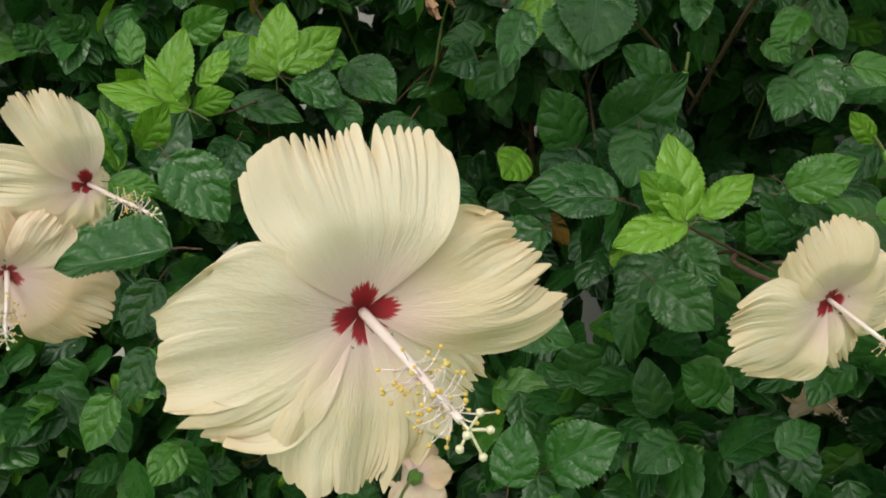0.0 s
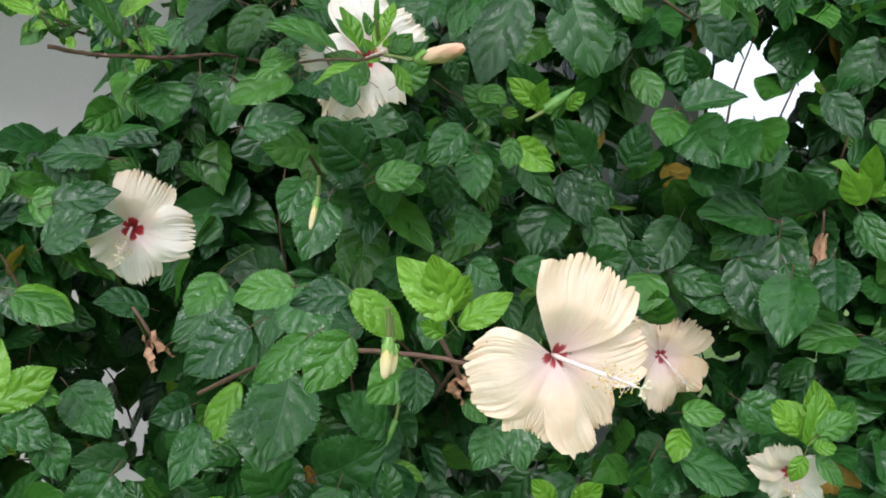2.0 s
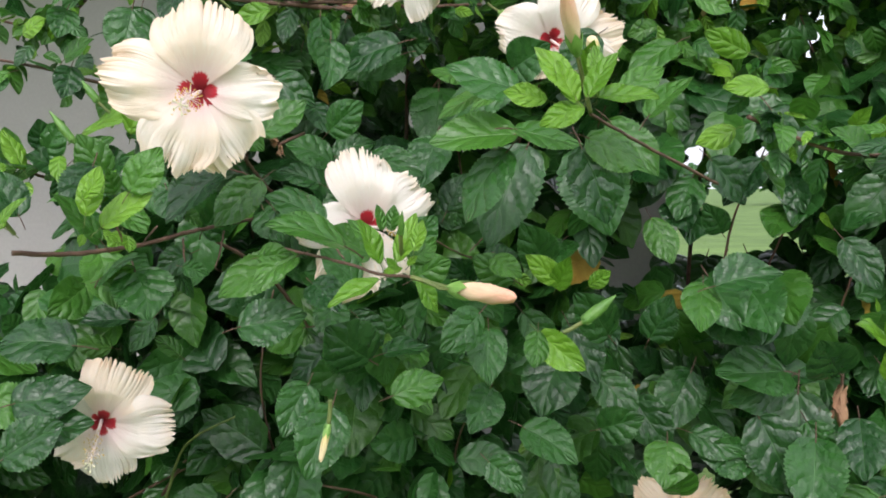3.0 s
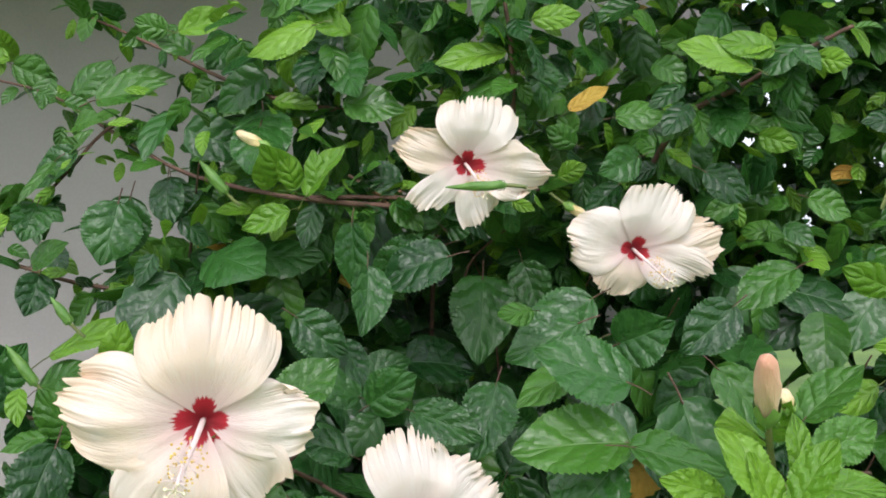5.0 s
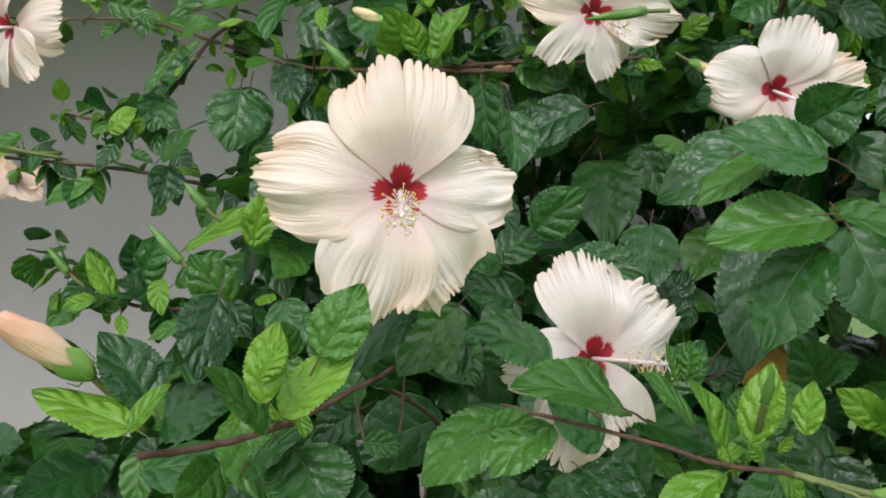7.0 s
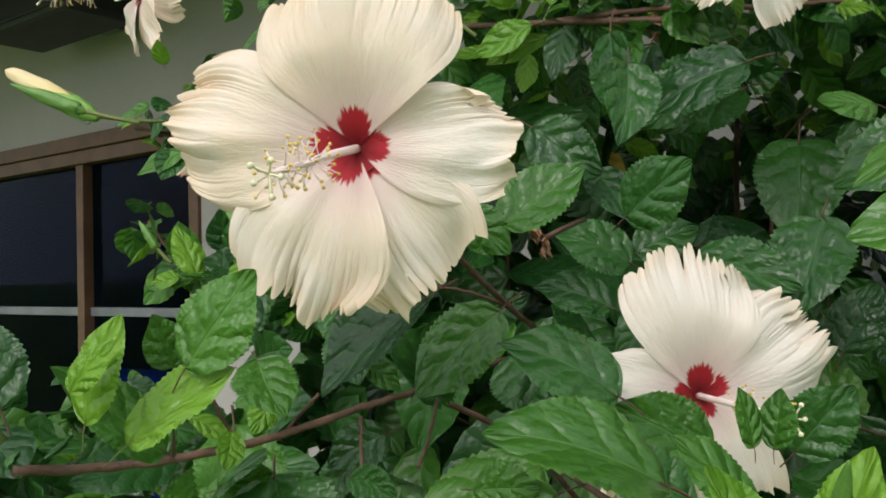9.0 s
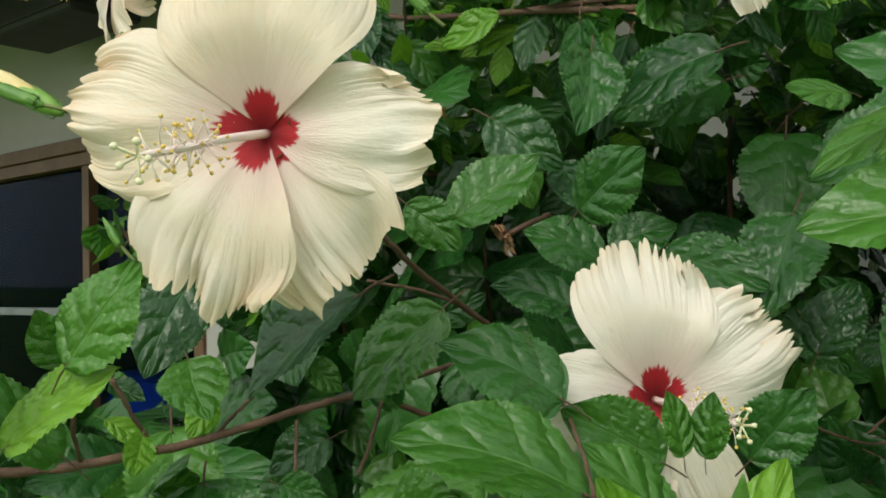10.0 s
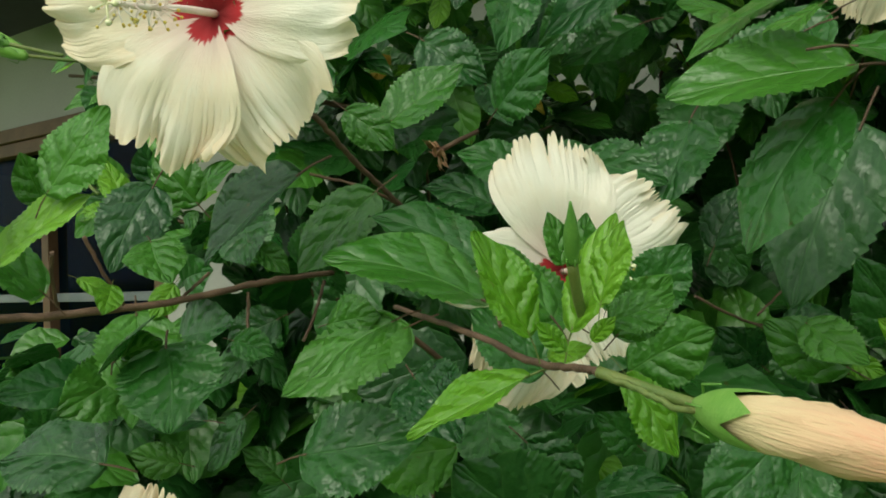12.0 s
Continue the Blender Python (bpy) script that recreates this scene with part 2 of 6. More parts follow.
# ---- building blocks ----
def mesh_of(name, bm, mat, smooth=False):
    me = bpy.data.meshes.new(name)
    bm.to_mesh(me)
    bm.free()
    for mm in (mat if isinstance(mat, (list, tuple)) else [mat]):
        me.materials.append(mm)
    if smooth:
        for p in me.polygons:
            p.use_smooth = True
    return me


def part(name, bm, mat, parent=None, label="", smooth=False):
    ob = new(name, mesh_of(name, bm, mat, smooth))
    if parent is not None:
        ob.parent = parent
    return tagged(ob, label)


def box(bm, x0, y0, z0, x1, y1, z1, bevel=0.0):
    m = Matrix.Translation(((x0 + x1) / 2, (y0 + y1) / 2, (z0 + z1) / 2)) @ Matrix.Diagonal((x1 - x0, y1 - y0, z1 - z0, 1))
    vs = bmesh.ops.create_cube(bm, size=1, matrix=m)["verts"]
    if bevel:
        es = list({e for v in vs for e in v.link_edges})
        bmesh.ops.bevel(bm, geom=es, offset=bevel, segments=2, affect="EDGES", profile=0.5)
    return bm


def smooth_line(pts, n):
    """n + 1 points on a soft curve through pts."""
    p = [Vector(q) for q in pts]
    out = []
    for i in range(n + 1):
        s = i / n * (len(p) - 1)
        k = min(int(s), len(p) - 2)
        f = s - k
        a, b, c, d = p[max(k - 1, 0)], p[k], p[k + 1], p[min(k + 2, len(p) - 1)]
        out.append(0.5 * (2 * b + (c - a) * f + (2 * a - 5 * b + 4 * c - d) * f * f + (3 * b - a - 3 * c + d) * f ** 3))
    return out


def tube(bm, line, r0, r1, sides=7, knots=0.0, slot=0):
    """A tapered tube along a line, with slight knots."""
    rings, ref = [], Vector((0.31, 0.87, 0.37))
    for i, q in enumerate(line):
        way = (line[min(i + 1, len(line) - 1)] - line[max(i - 1, 0)]).normalized()
        s = way.cross(ref).normalized()
        w = s.cross(way)
        r = r0 + (r1 - r0) * i / (len(line) - 1)
        r *= 1 + knots * (0.9 if i % 4 == 0 else -0.25)
        rings.append([bm.verts.new(q + r * (math.cos(a) * s + math.sin(a) * w)) for a in (k * math.tau / sides for k in range(sides))])
    for a, b in zip(rings, rings[1:]):
        for k in range(sides):
            f = bm.faces.new((a[k], a[(k + 1) % sides], b[(k + 1) % sides], b[k]))
            f.smooth, f.material_index = True, slot
    for ring in (rings[0][::-1], rings[-1]):
        bm.faces.new(ring).material_index = slot
    return bm


def frame_from(x_way, z_way, at):
    """A pose with its x along x_way and its z as near z_way as can be."""
    x = Vector(x_way).normalized()
    z = Vector(z_way)
    z = (z - x * z.dot(x)).normalized()
    y = z.cross(x)
    m = Matrix((x, y, z)).transposed().to_4x4()
    m.translation = at
    return m


# ---- leaf blades ----
def blade(seed, segs, across, kind):
    """Vertices, faces and uv of one toothed leaf of length 1 and half width 0.5, along +x, face up (+z)."""
    r = random.Random(seed)
    belly = {"m": 0.74, "d": 0.78, "y": 0.86, "o": 0.8}[kind] + r.uniform(-0.05, 0.05)
    fold, droop, wave = r.uniform(0.08, 0.42), r.uniform(0.02, 0.24), r.uniform(0.010, 0.035)
    arch, twist = r.uniform(0.0, 0.34), r.uniform(-0.22, 0.22)
    bend, ph = r.uniform(-0.06, 0.06), r.uniform(0, 6)
    verts, uv, faces = [], [], []
    for i in range(segs + 1):
        u = i / segs
        wd = math.sin(math.pi * u ** belly) ** 0.62 if 0 < u < 1 else 0.0
        end = max(0.0, (u - 0.66) / 0.34)
        wd *= 1 - 0.34 * end * end * (3 - 2 * end)   # drawn out to a point
        wd = max(wd, 0.012) * 0.5
        for j in range(across + 1):
            v = j / across * 2 - 1
            tooth = (0.055 if i % 2 else -0.03) if abs(v) == 1 and 0.2 < u < 0.97 else 0.0
            y = v * wd * (1 + tooth) + bend * math.sin(math.pi * u)
            x = u + (0.35 / segs if tooth < 0 else 0.0) - (0.02 * abs(v) if u < 0.1 else 0)
            z = (fold * abs(v) - arch * v * v) * wd - droop * (u - 0.25) ** 2 * 1.4
            z += wave * abs(v) * math.sin(ph + 10 * u + 2 * v) + twist * v * wd * (u - 0.3)
            verts.append((x, y, z))
            uv.append((u, (v + 1) / 2))
    k = across + 1
    for i in range(segs):
        for j in range(across):
            faces.append((i * k + j, (i + 1) * k + j, (i + 1) * k + j + 1, i * k + j + 1))
    return verts, faces, uv


def leaf_mesh(seed, kind):
    verts, faces, uv = blade(seed, 34, 6, kind)
    n0, f0 = len(verts), len(faces)
    # stalk: runs back and down from the foot of the blade
    for i, (px, pz) in enumerate(((0.04, -0.004), (-0.10, -0.015), (-0.26, -0.07))):
        for a in range(4):
            verts.append((px, 0.013 * math.cos(a * math.pi / 2), pz + 0.013 * math.sin(a * math.pi / 2)))
            uv.append((0, 0.5))
    for i in range(2):
        for a in range(4):
            b, c = n0 + i * 4, n0 + i * 4 + 4
            faces.append((b + a, b + (a + 1) % 4, c + (a + 1) % 4, c + a))
    me = bpy.data.meshes.new("leaf_" + kind)
    me.from_pydata(verts, [], faces)
    lay = me.uv_layers.new()
    for lp in me.loops:
        lay.data[lp.index].uv = uv[lp.vertex_index]
    me.materials.append(LEAF[kind])
    me.materials.append(GREENSTEM if kind == "y" else BARK)
    for p in me.polygons:
        p.use_smooth, p.material_index = True, int(p.index >= f0)
    return me


BLADES = {k: [leaf_mesh(s + 40 * i, k) for s in range(12 if k != "o" else 3)] for i, k in enumerate("mdyo")}

bush = tagged(new("hibiscus_bush"), "dense dark green hibiscus bush with glossy toothed leaves", "bush")
bush.location = (0.35, 1.25, 0.0)
UNBUSH = Matrix.Translation((-0.35, -1.25, 0.0))
picker = random.Random(5)


def leaf(kind, foot, tip, face, width):
    """One leaf of the bush, from its foot to its tip, with its upper face turned to 'face'."""
    a, b = Vector(foot), Vector(tip)
    length = (b - a).length
    me = picker.choice(BLADES[kind])
    ob = new("leaf", me)
    ob.parent = bush
    m = frame_from(b - a, Vector(face), a)
    ob.matrix_local = UNBUSH @ m @ Matrix.Diagonal((length, 1.12 * width, (length + width) / 2, 1))


def branch(pts, r0, r1, kind):
    """One twig of the bush, through pts."""
    line = smooth_line([Vector(p) - Vector(bush.location) for p in pts], 8 * (len(pts) - 1))
    jit = random.Random(len(pts))
    line = [q + 0.0004 * Vector((jit.uniform(-1, 1), jit.uniform(-1, 1), jit.uniform(-1, 1))) for q in line]
    bm = tube(bmesh.new(), line, r0 * 0.5, r1 * 0.5, 7, 0.07)
    part("branch", bm, GREENSTEM if kind == "g" else BARK, bush)


# ---- ground, house ----
def grounds():
    bm = bmesh.new()
    bmesh.ops.create_grid(bm, x_segments=60, y_segments=60, size=900)
    g = part("ground", bm, GRASS)
    tagged(g, "short green grass field reaching the horizon", "ground", kind="structure")


grounds()

CORNER = Vector((1.12, 2.14, 0))
ALONG = Vector((-0.882, 0.471, 0)).normalized()
HOUSE = frame_from(ALONG, (0, 0, 1), CORNER)   # x along the wall
INTO = -1.0 if (HOUSE.to_3x3() @ Vector((0, 1, 0))).y < 0 else 1.0
W0, W1, ZSILL, ZHEAD = 2.62, 5.0, 0.62, 2.18
T = 0.18


def hbox(bm, s0, d0, z0, s1, d1, z1, bevel=0.0):
    """A box in the house's terms: s along the wall, d into the house, z up."""
    y0, y1 = sorted((d0 * INTO, d1 * INTO))
    return box(bm, s0, y0, z0, s1, y1, z1, bevel)


def hpart(name, rows, mat, parent=None, label="", bevel=0.0, category="", kind=""):
    bm = bmesh.new()
    for r in rows:
        hbox(bm, *r, bevel)
    ob = part(name, bm, mat, parent, label)
    if parent is None:
        ob.matrix_world = HOUSE
    return tagged(ob, "", category, "", kind)


hpart("wall_front", [(0, 0, 0, W0, T, 2.98), (W1, 0, 0, 9.0, T, 2.98), (W0, 0, ZHEAD, W1, T, 2.98), (W0, 0, 0, W1, T, ZSILL)], WALL, None,
      "plain cream-grey plastered house wall in shade", 0.0, "wall", "structure")
hpart("wall_side", [(2.0, T + 0.002, 0, 2.0 + T, 5.0, 2.98)], WALL, None, "plain cream-grey plastered side wall of the house", 0.0, "wall", "structure")
hpart("wall_back", [(2.0 + T + 0.002, 4.82, 0, 9.0, 5.0, 2.98)], ROOM, None, "plain back wall inside the dark room", 0.0, "wall", "structure")
hpart("wall_end", [(8.82, T + 0.002, 0, 9.0, 4.818, 2.98)], ROOM, None, "plain end wall inside the dark room", 0.0, "wall", "structure")
hpart("ceiling", [(2.002 + T, T + 0.002, 2.7, 8.818, 4.818, 2.8)], ROOM, None, "plain ceiling of the dark room", 0.0, "ceiling", "structure")
hpart("floor", [(2.002 + T, T + 0.002, 0.0, 8.818, 4.818, 0.06)], ROOM, None, "plain floor of the dark room", 0.0, "floor", "structure")
roof = tagged(new("eaves"), "dark brown boarded eaves over the house wall", "eaves", "", "structure")
roof.matrix_world = HOUSE
hpart("soffit", [(-0.1, -1.35, 2.802, 9.7, -0.002, 2.84)], SOFFIT, roof)
hpart("fascia", [(-0.1, -1.38, 2.75, 9.7, -1.352, 2.97)], FRAMEWOOD, roof)
hpart("roof_sheet", [(-0.13, -1.41, 2.982, 9.75, 5.66, 3.03)], ROOFTILE, roof)


def window():
    w = tagged(new("window_1"), "brown wooden window with dark sliding glass panes", "window", "", "structure")
    w.matrix_world = HOUSE
    fr = 0.055
    hpart("window_frame", [(W0, -0.015, ZHEAD - fr, W1, 0.09, ZHEAD), (W0, -0.015, ZSILL, W1, 0.09, ZSILL + fr),
                           (W0, -0.015, ZSILL + fr, W0 + fr, 0.09, ZHEAD - fr), (W1 - fr, -0.015, ZSILL + fr, W1, 0.09, ZHEAD - fr)], FRAMEWOOD, w, "", 0.004)
    hpart("window_head", [(W0 - 0.06, -0.03, ZHEAD + 0.002, W1 + 0.06, -0.002, ZHEAD + 0.06)], FRAMEWOOD, w, "", 0.004)
    for s in (3.41, 4.55):
        hpart("mullion", [(s - 0.026, -0.006, ZSILL + fr + 0.001, s + 0.026, 0.082, ZHEAD - fr - 0.001)], FRAMEWOOD, w, "", 0.003)
    edges = [W0 + fr, 3.41 - 0.027, 3.41 + 0.027, 4.55 - 0.027, 4.55 + 0.027, W1 - fr]
    for a, b in zip(edges[::2], edges[1::2]):
        hpart("transom", [(a + 0.001, 0.02, 1.50, b - 0.001, 0.06, 1.535)], ALU, w, "grey metal rail", 0.003)
        for z0, z1 in ((ZSILL + fr, 1.5), (1.535, ZHEAD - fr)):
            p = hpart("pane", [(a + 0.002, 0.036, z0 + 0.001, b - 0.002, 0.042, z1 - 0.001)], glass, w)
            p.visible_shadow = False


window()


def wall_speaker():
    sp = tagged(new("wall_speaker"), "black box loudspeaker fixed high on the wall", "loudspeaker")
    sp.matrix_world = HOUSE
    hpart("cabinet", [(2.80, -0.40, 2.57, 3.46, -0.12, 2.78)], BLACK, sp, "", 0.02)
    hpart("bracket", [(3.07, -0.118, 2.62, 3.19, -0.001, 2.76)], ALU, sp, "grey metal bracket", 0.003)
    hpart("grille", [(2.83, -0.412, 2.59, 3.43, -0.402, 2.76)], BLACK, sp, "", 0.003)


wall_speaker()


# invented sofa shape behind the glass, in place of a blue reflection
def blue_stand_in():
    st = tagged(new("sofa"), "added blue sofa shape standing in for a blue reflection in the panes", "sofa")
    st.matrix_world = HOUSE
    hpart("seat", [(2.5, 0.9, 0.10, 4.4, 1.6, 0.5)], BLUE, st, "", 0.05)
    hpart("backrest", [(2.5, 0.55, 0.10, 4.4, 0.88, 1.16)], BLUE, st, "", 0.06)
    for s in (2.28, 4.42):
        hpart("armrest", [(s, 0.55, 0.08, s + 0.2, 1.6, 0.74)], BLUE, st, "", 0.05)
    for s in (2.4, 4.5):
        for d in (0.65, 1.5):
            hpart("leg", [(s - 0.03, d - 0.03, 0.06, s + 0.03, d + 0.03, 0.12)], FRAMEWOOD, st)


blue_stand_in()

# ---- the bush: twigs and the leaves that can be told apart ----
branch([(-0.081, 0.763, 1.565), (-0.052, 0.789, 1.561), (-0.019, 0.816, 1.562), (0.008, 0.852, 1.565), (0.037, 0.888, 1.572), (0.059, 0.922, 1.576), (0.096, 1.041, 1.580), (0.142, 1.203, 1.582)], .0045, .0035, "b")
branch([(0.150, 1.052, 1.578), (0.112, 0.962, 1.620), (0.098, 0.897, 1.642), (0.090, 0.854, 1.658), (0.087, 0.813, 1.663)], .004, .0028, "b")
branch([(0.150, 1.052, 1.578), (0.187, 1.018, 1.563), (0.218, 1.014, 1.560)], .004, .003, "b")
branch([(0.129, 0.847, 1.558), (0.178, 0.743, 1.552), (0.202, 0.696, 1.546), (0.218, 0.668, 1.546), (0.224, 0.658, 1.546)], .0027, .0024, "b")
branch([(0.224, 0.658, 1.546), (0.235, 0.645, 1.542), (0.243, 0.636, 1.539), (0.250, 0.627, 1.540)], .0020, .0018, "g")
branch([(0.057, 0.678, 1.255), (0.126, 0.569, 1.305), (0.184, 0.527, 1.322), (0.238, 0.484, 1.326), (0.271, 0.481, 1.320), (0.302, 0.469, 1.323)], .004, .003, "b")
branch([(0.241, 0.588, 1.035), (0.318, 0.546, 1.039), (0.386, 0.524, 1.033), (0.462, 0.520, 1.019), (0.563, 0.556, 1.004)], .0035, .003, "b")
branch([(-0.315, 1.568, 2.036), (-0.182, 1.446, 1.993), (-0.076, 1.329, 1.928), (0.012, 1.235, 1.876), (0.124, 1.147, 1.846), (0.227, 1.131, 1.837)], .0032, .0056, "b")
branch([(-0.315, 1.299, 1.805), (-0.188, 1.259, 1.781), (-0.097, 1.235, 1.756), (-0.018, 1.222, 1.745), (0.088, 1.256, 1.719)], .0036, .006, "b")
branch([(0.656, 1.000, 2.010), (0.604, 1.030, 1.982), (0.571, 1.067, 1.958), (0.533, 1.104, 1.934), (0.523, 1.178, 1.881)], .004, .007, "b")
branch([(0.347, 1.156, 2.079), (0.356, 1.155, 2.012), (0.367, 1.184, 1.956), (0.384, 1.253, 1.887)], .004, .007, "b")
branch([(-0.133, 1.395, 2.087), (-0.040, 1.358, 2.042), (0.044, 1.303, 1.995), (0.115, 1.250, 1.961), (0.204, 1.234, 1.947)], .0034, .006, "b")
branch([(0.581, 0.875, 1.613), (0.449, 0.757, 1.647), (0.364, 0.660, 1.666)], .0034, .0028, "b")
branch([(-0.172, 0.832, 1.203), (-0.218, 0.774, 1.189), (-0.244, 0.723, 1.198)], .003, .002, "b")
branch([(0.296, 0.763, 0.979), (0.216, 0.618, 1.043), (0.169, 0.551, 1.080)], .003, .002, "b")
branch([(0.779, 0.794, 1.640), (0.710, 0.857, 1.644), (0.615, 0.876, 1.683)], .0034, .005, "b")
branch([(0.135, 1.146, 1.846), (0.226, 1.130, 1.846), (0.300, 1.137, 1.844), (0.402, 1.200, 1.862)], .0045, .0045, "b")
branch([(-0.243, 1.188, 1.697), (-0.212, 1.184, 1.662), (-0.164, 1.177, 1.635), (-0.089, 1.134, 1.624), (-0.047, 1.128, 1.603)], .003, .0045, "b")
branch([(-0.254, 1.317, 1.853), (-0.191, 1.306, 1.839), (-0.146, 1.298, 1.855), (-0.076, 1.284, 1.929), (-0.031, 1.276, 1.929)], .003, .0045, "b")
branch([(-0.012, 0.796, 1.599), (-0.008, 0.807, 1.580), (-0.005, 0.819, 1.565)], .0022, .0018, "b")
branch([(-0.010, 0.766, 1.591), (-0.016, 0.775, 1.579), (-0.023, 0.790, 1.566)], .0020, .0018, "b")
branch([(0.037, 0.883, 1.568), (0.038, 0.878, 1.551), (0.040, 0.869, 1.539)], .0020, .0018, "b")
branch([(0.073, 0.915, 1.573), (0.070, 0.905, 1.555), (0.065, 0.894, 1.538)], .0020, .0018, "b")
branch([(0.014, 0.883, 1.580), (0.005, 0.871, 1.568), (0.003, 0.856, 1.563)], .0020, .0018, "b")
branch([(0.112, 0.962, 1.620), (0.093, 0.937, 1.630), (0.067, 0.912, 1.637)], .0022, .0018, "b")
branch([(0.169, 0.903, 1.576), (0.177, 0.874, 1.561), (0.185, 0.815, 1.549)], .0022, .0018, "b")
branch([(0.382, 1.054, 1.534), (0.346, 1.029, 1.531), (0.297, 0.971, 1.554)], .0020, .0018, "b")
branch([(0.402, 1.035, 1.581), (0.370, 1.031, 1.559), (0.346, 1.028, 1.537)], .0020, .0018, "b")
for pts in ([(-0.011, 0.215, 1.14), (0.0, 0.30, 1.12), (0.03, 0.6, 1.05), (0.06, 1.1, 0.9)], [(0.22, 0.52, 1.04), (0.22, 0.62, 1.03), (0.28, 0.85, 0.98), (0.3, 1.15, 0.9)],
            [(0.315, 0.52, 1.32), (0.30, 0.62, 1.30), (0.30, 0.85, 1.22), (0.32, 1.2, 1.1)], [(0.05, 1.0, 1.564), (0.12, 1.1, 1.5), (0.2, 1.25, 1.35)]):
    branch(pts, 0.0042, 0.0052, "b")


for x, y, lean, h in ((0.15, 1.25, -0.05, 1.6), (0.32, 1.35, 0.05, 2.2), (0.5, 1.2, 0.15, 1.9), (0.72, 1.3, 0.25, 2.0), (-0.15, 1.3, -0.3, 1.35), (1.05, 1.3, 0.2, 1.7), (-0.5, 1.3, -0.2, 1.3)):
    y += 0.28
    branch([(x, y, 0.0), (x + lean * 0.2, y - 0.05, h * 0.3), (x + lean * 0.8, y + 0.06, h * 0.55), (x + lean * 0.7, y, h * 0.75), (x + lean, y - 0.04, h)], 0.016, 0.005, "b")

leaf("y", (0.256, 0.486, 1.351), (0.224, 0.493, 1.394), (0.182, -0.936, 0.302), 0.027)
leaf("y", (0.258, 0.497, 1.353), (0.244, 0.476, 1.395), (0.107, -0.901, -0.421), 0.026)
leaf("y", (0.263, 0.485, 1.346), (0.299, 0.485, 1.369), (-0.378, -0.705, 0.600), 0.021)
leaf("y", (0.252, 0.479, 1.341), (0.235, 0.472, 1.352), (0.300, -0.943, -0.145), 0.011)
leaf("y", (0.259, 0.515, 1.350), (0.270, 0.494, 1.377), (-0.294, -0.802, -0.520), 0.019)
leaf("y", (0.192, 0.512, 1.367), (0.228, 0.506, 1.334), (0.218, -0.888, 0.406), 0.024)
leaf("d", (0.190, 0.516, 1.335), (0.160, 0.495, 1.301), (0.280, -0.908, 0.311), 0.032)
leaf("d", (0.160, 0.530, 1.333), (0.117, 0.529, 1.305), (-0.434, -0.610, 0.663), 0.032)
leaf("m", (0.116, 0.553, 1.336), (0.066, 0.553, 1.305), (-0.276, -0.843, 0.461), 0.039)
leaf("d", (0.149, 0.555, 1.365), (0.103, 0.557, 1.358), (-0.118, -0.819, 0.562), 0.029)
leaf("m", (0.192, 0.571, 1.355), (0.144, 0.574, 1.351), (-0.092, -0.649, 0.755), 0.032)
leaf("d", (0.234, 0.514, 1.313), (0.202, 0.485, 1.296), (0.490, -0.775, 0.399), 0.030)
leaf("m", (0.235, 0.508, 1.312), (0.232, 0.491, 1.284), (0.033, -0.852, 0.522), 0.022)
leaf("m", (0.137, 0.683, 1.270), (0.118, 0.632, 1.207), (0.262, -0.788, 0.557), 0.058)
leaf("y", (0.094, 0.667, 1.265), (0.060, 0.663, 1.215), (-0.510, -0.755, 0.412), 0.030)
leaf("m", (0.152, 0.811, 1.126), (0.216, 0.755, 1.175), (-0.592, -0.793, -0.144), 0.060)
leaf("m", (0.114, 0.786, 1.115), (0.092, 0.751, 1.176), (0.428, -0.842, -0.329), 0.048)
leaf("m", (0.117, 0.783, 1.116), (0.091, 0.743, 1.074), (0.288, -0.777, 0.560), 0.047)
leaf("m", (0.173, 0.778, 1.084), (0.136, 0.770, 1.134), (0.282, -0.958, 0.061), 0.041)
leaf("m", (0.199, 0.750, 1.087), (0.193, 0.756, 1.136), (0.534, -0.825, 0.185), 0.033)
leaf("m", (0.232, 0.848, 1.082), (0.229, 0.853, 1.124), (0.392, -0.908, 0.150), 0.028)
leaf("d", (0.406, 0.847, 1.163), (0.466, 0.841, 1.147), (0.095, -0.785, 0.612), 0.038)
leaf("m", (0.382, 0.884, 1.173), (0.381, 0.841, 1.110), (-0.159, -0.813, 0.560), 0.053)
leaf("m", (0.351, 0.859, 1.155), (0.325, 0.832, 1.117), (0.068, -0.830, 0.553), 0.037)
leaf("d", (0.314, 0.830, 1.195), (0.336, 0.817, 1.174), (-0.226, -0.915, 0.335), 0.021)
leaf("d", (0.583, 0.964, 1.248), (0.565, 0.929, 1.296), (-0.163, -0.767, -0.620), 0.038)
leaf("m", (0.692, 0.994, 1.274), (0.625, 0.999, 1.283), (-0.049, -0.975, 0.218), 0.045)
leaf("m", (0.747, 1.013, 1.367), (0.661, 0.989, 1.349), (0.235, -0.954, 0.185), 0.053)
leaf("m", (0.763, 0.927, 1.391), (0.704, 0.877, 1.439), (0.071, -0.727, -0.683), 0.055)
leaf("m", (0.756, 0.961, 1.304), (0.719, 0.909, 1.228), (-0.289, -0.719, 0.632), 0.063)
leaf("m", (0.813, 0.960, 1.326), (0.786, 0.910, 1.267), (-0.365, -0.619, 0.696), 0.051)
leaf("y", (0.763, 0.820, 1.405), (0.719, 0.786, 1.439), (0.028, -0.726, -0.687), 0.029)
leaf("y", (0.698, 0.777, 1.152), (0.650, 0.785, 1.196), (0.135, -0.935, 0.328), 0.033)
leaf("y", (0.704, 0.786, 1.155), (0.684, 0.771, 1.215), (-0.356, -0.873, -0.334), 0.030)
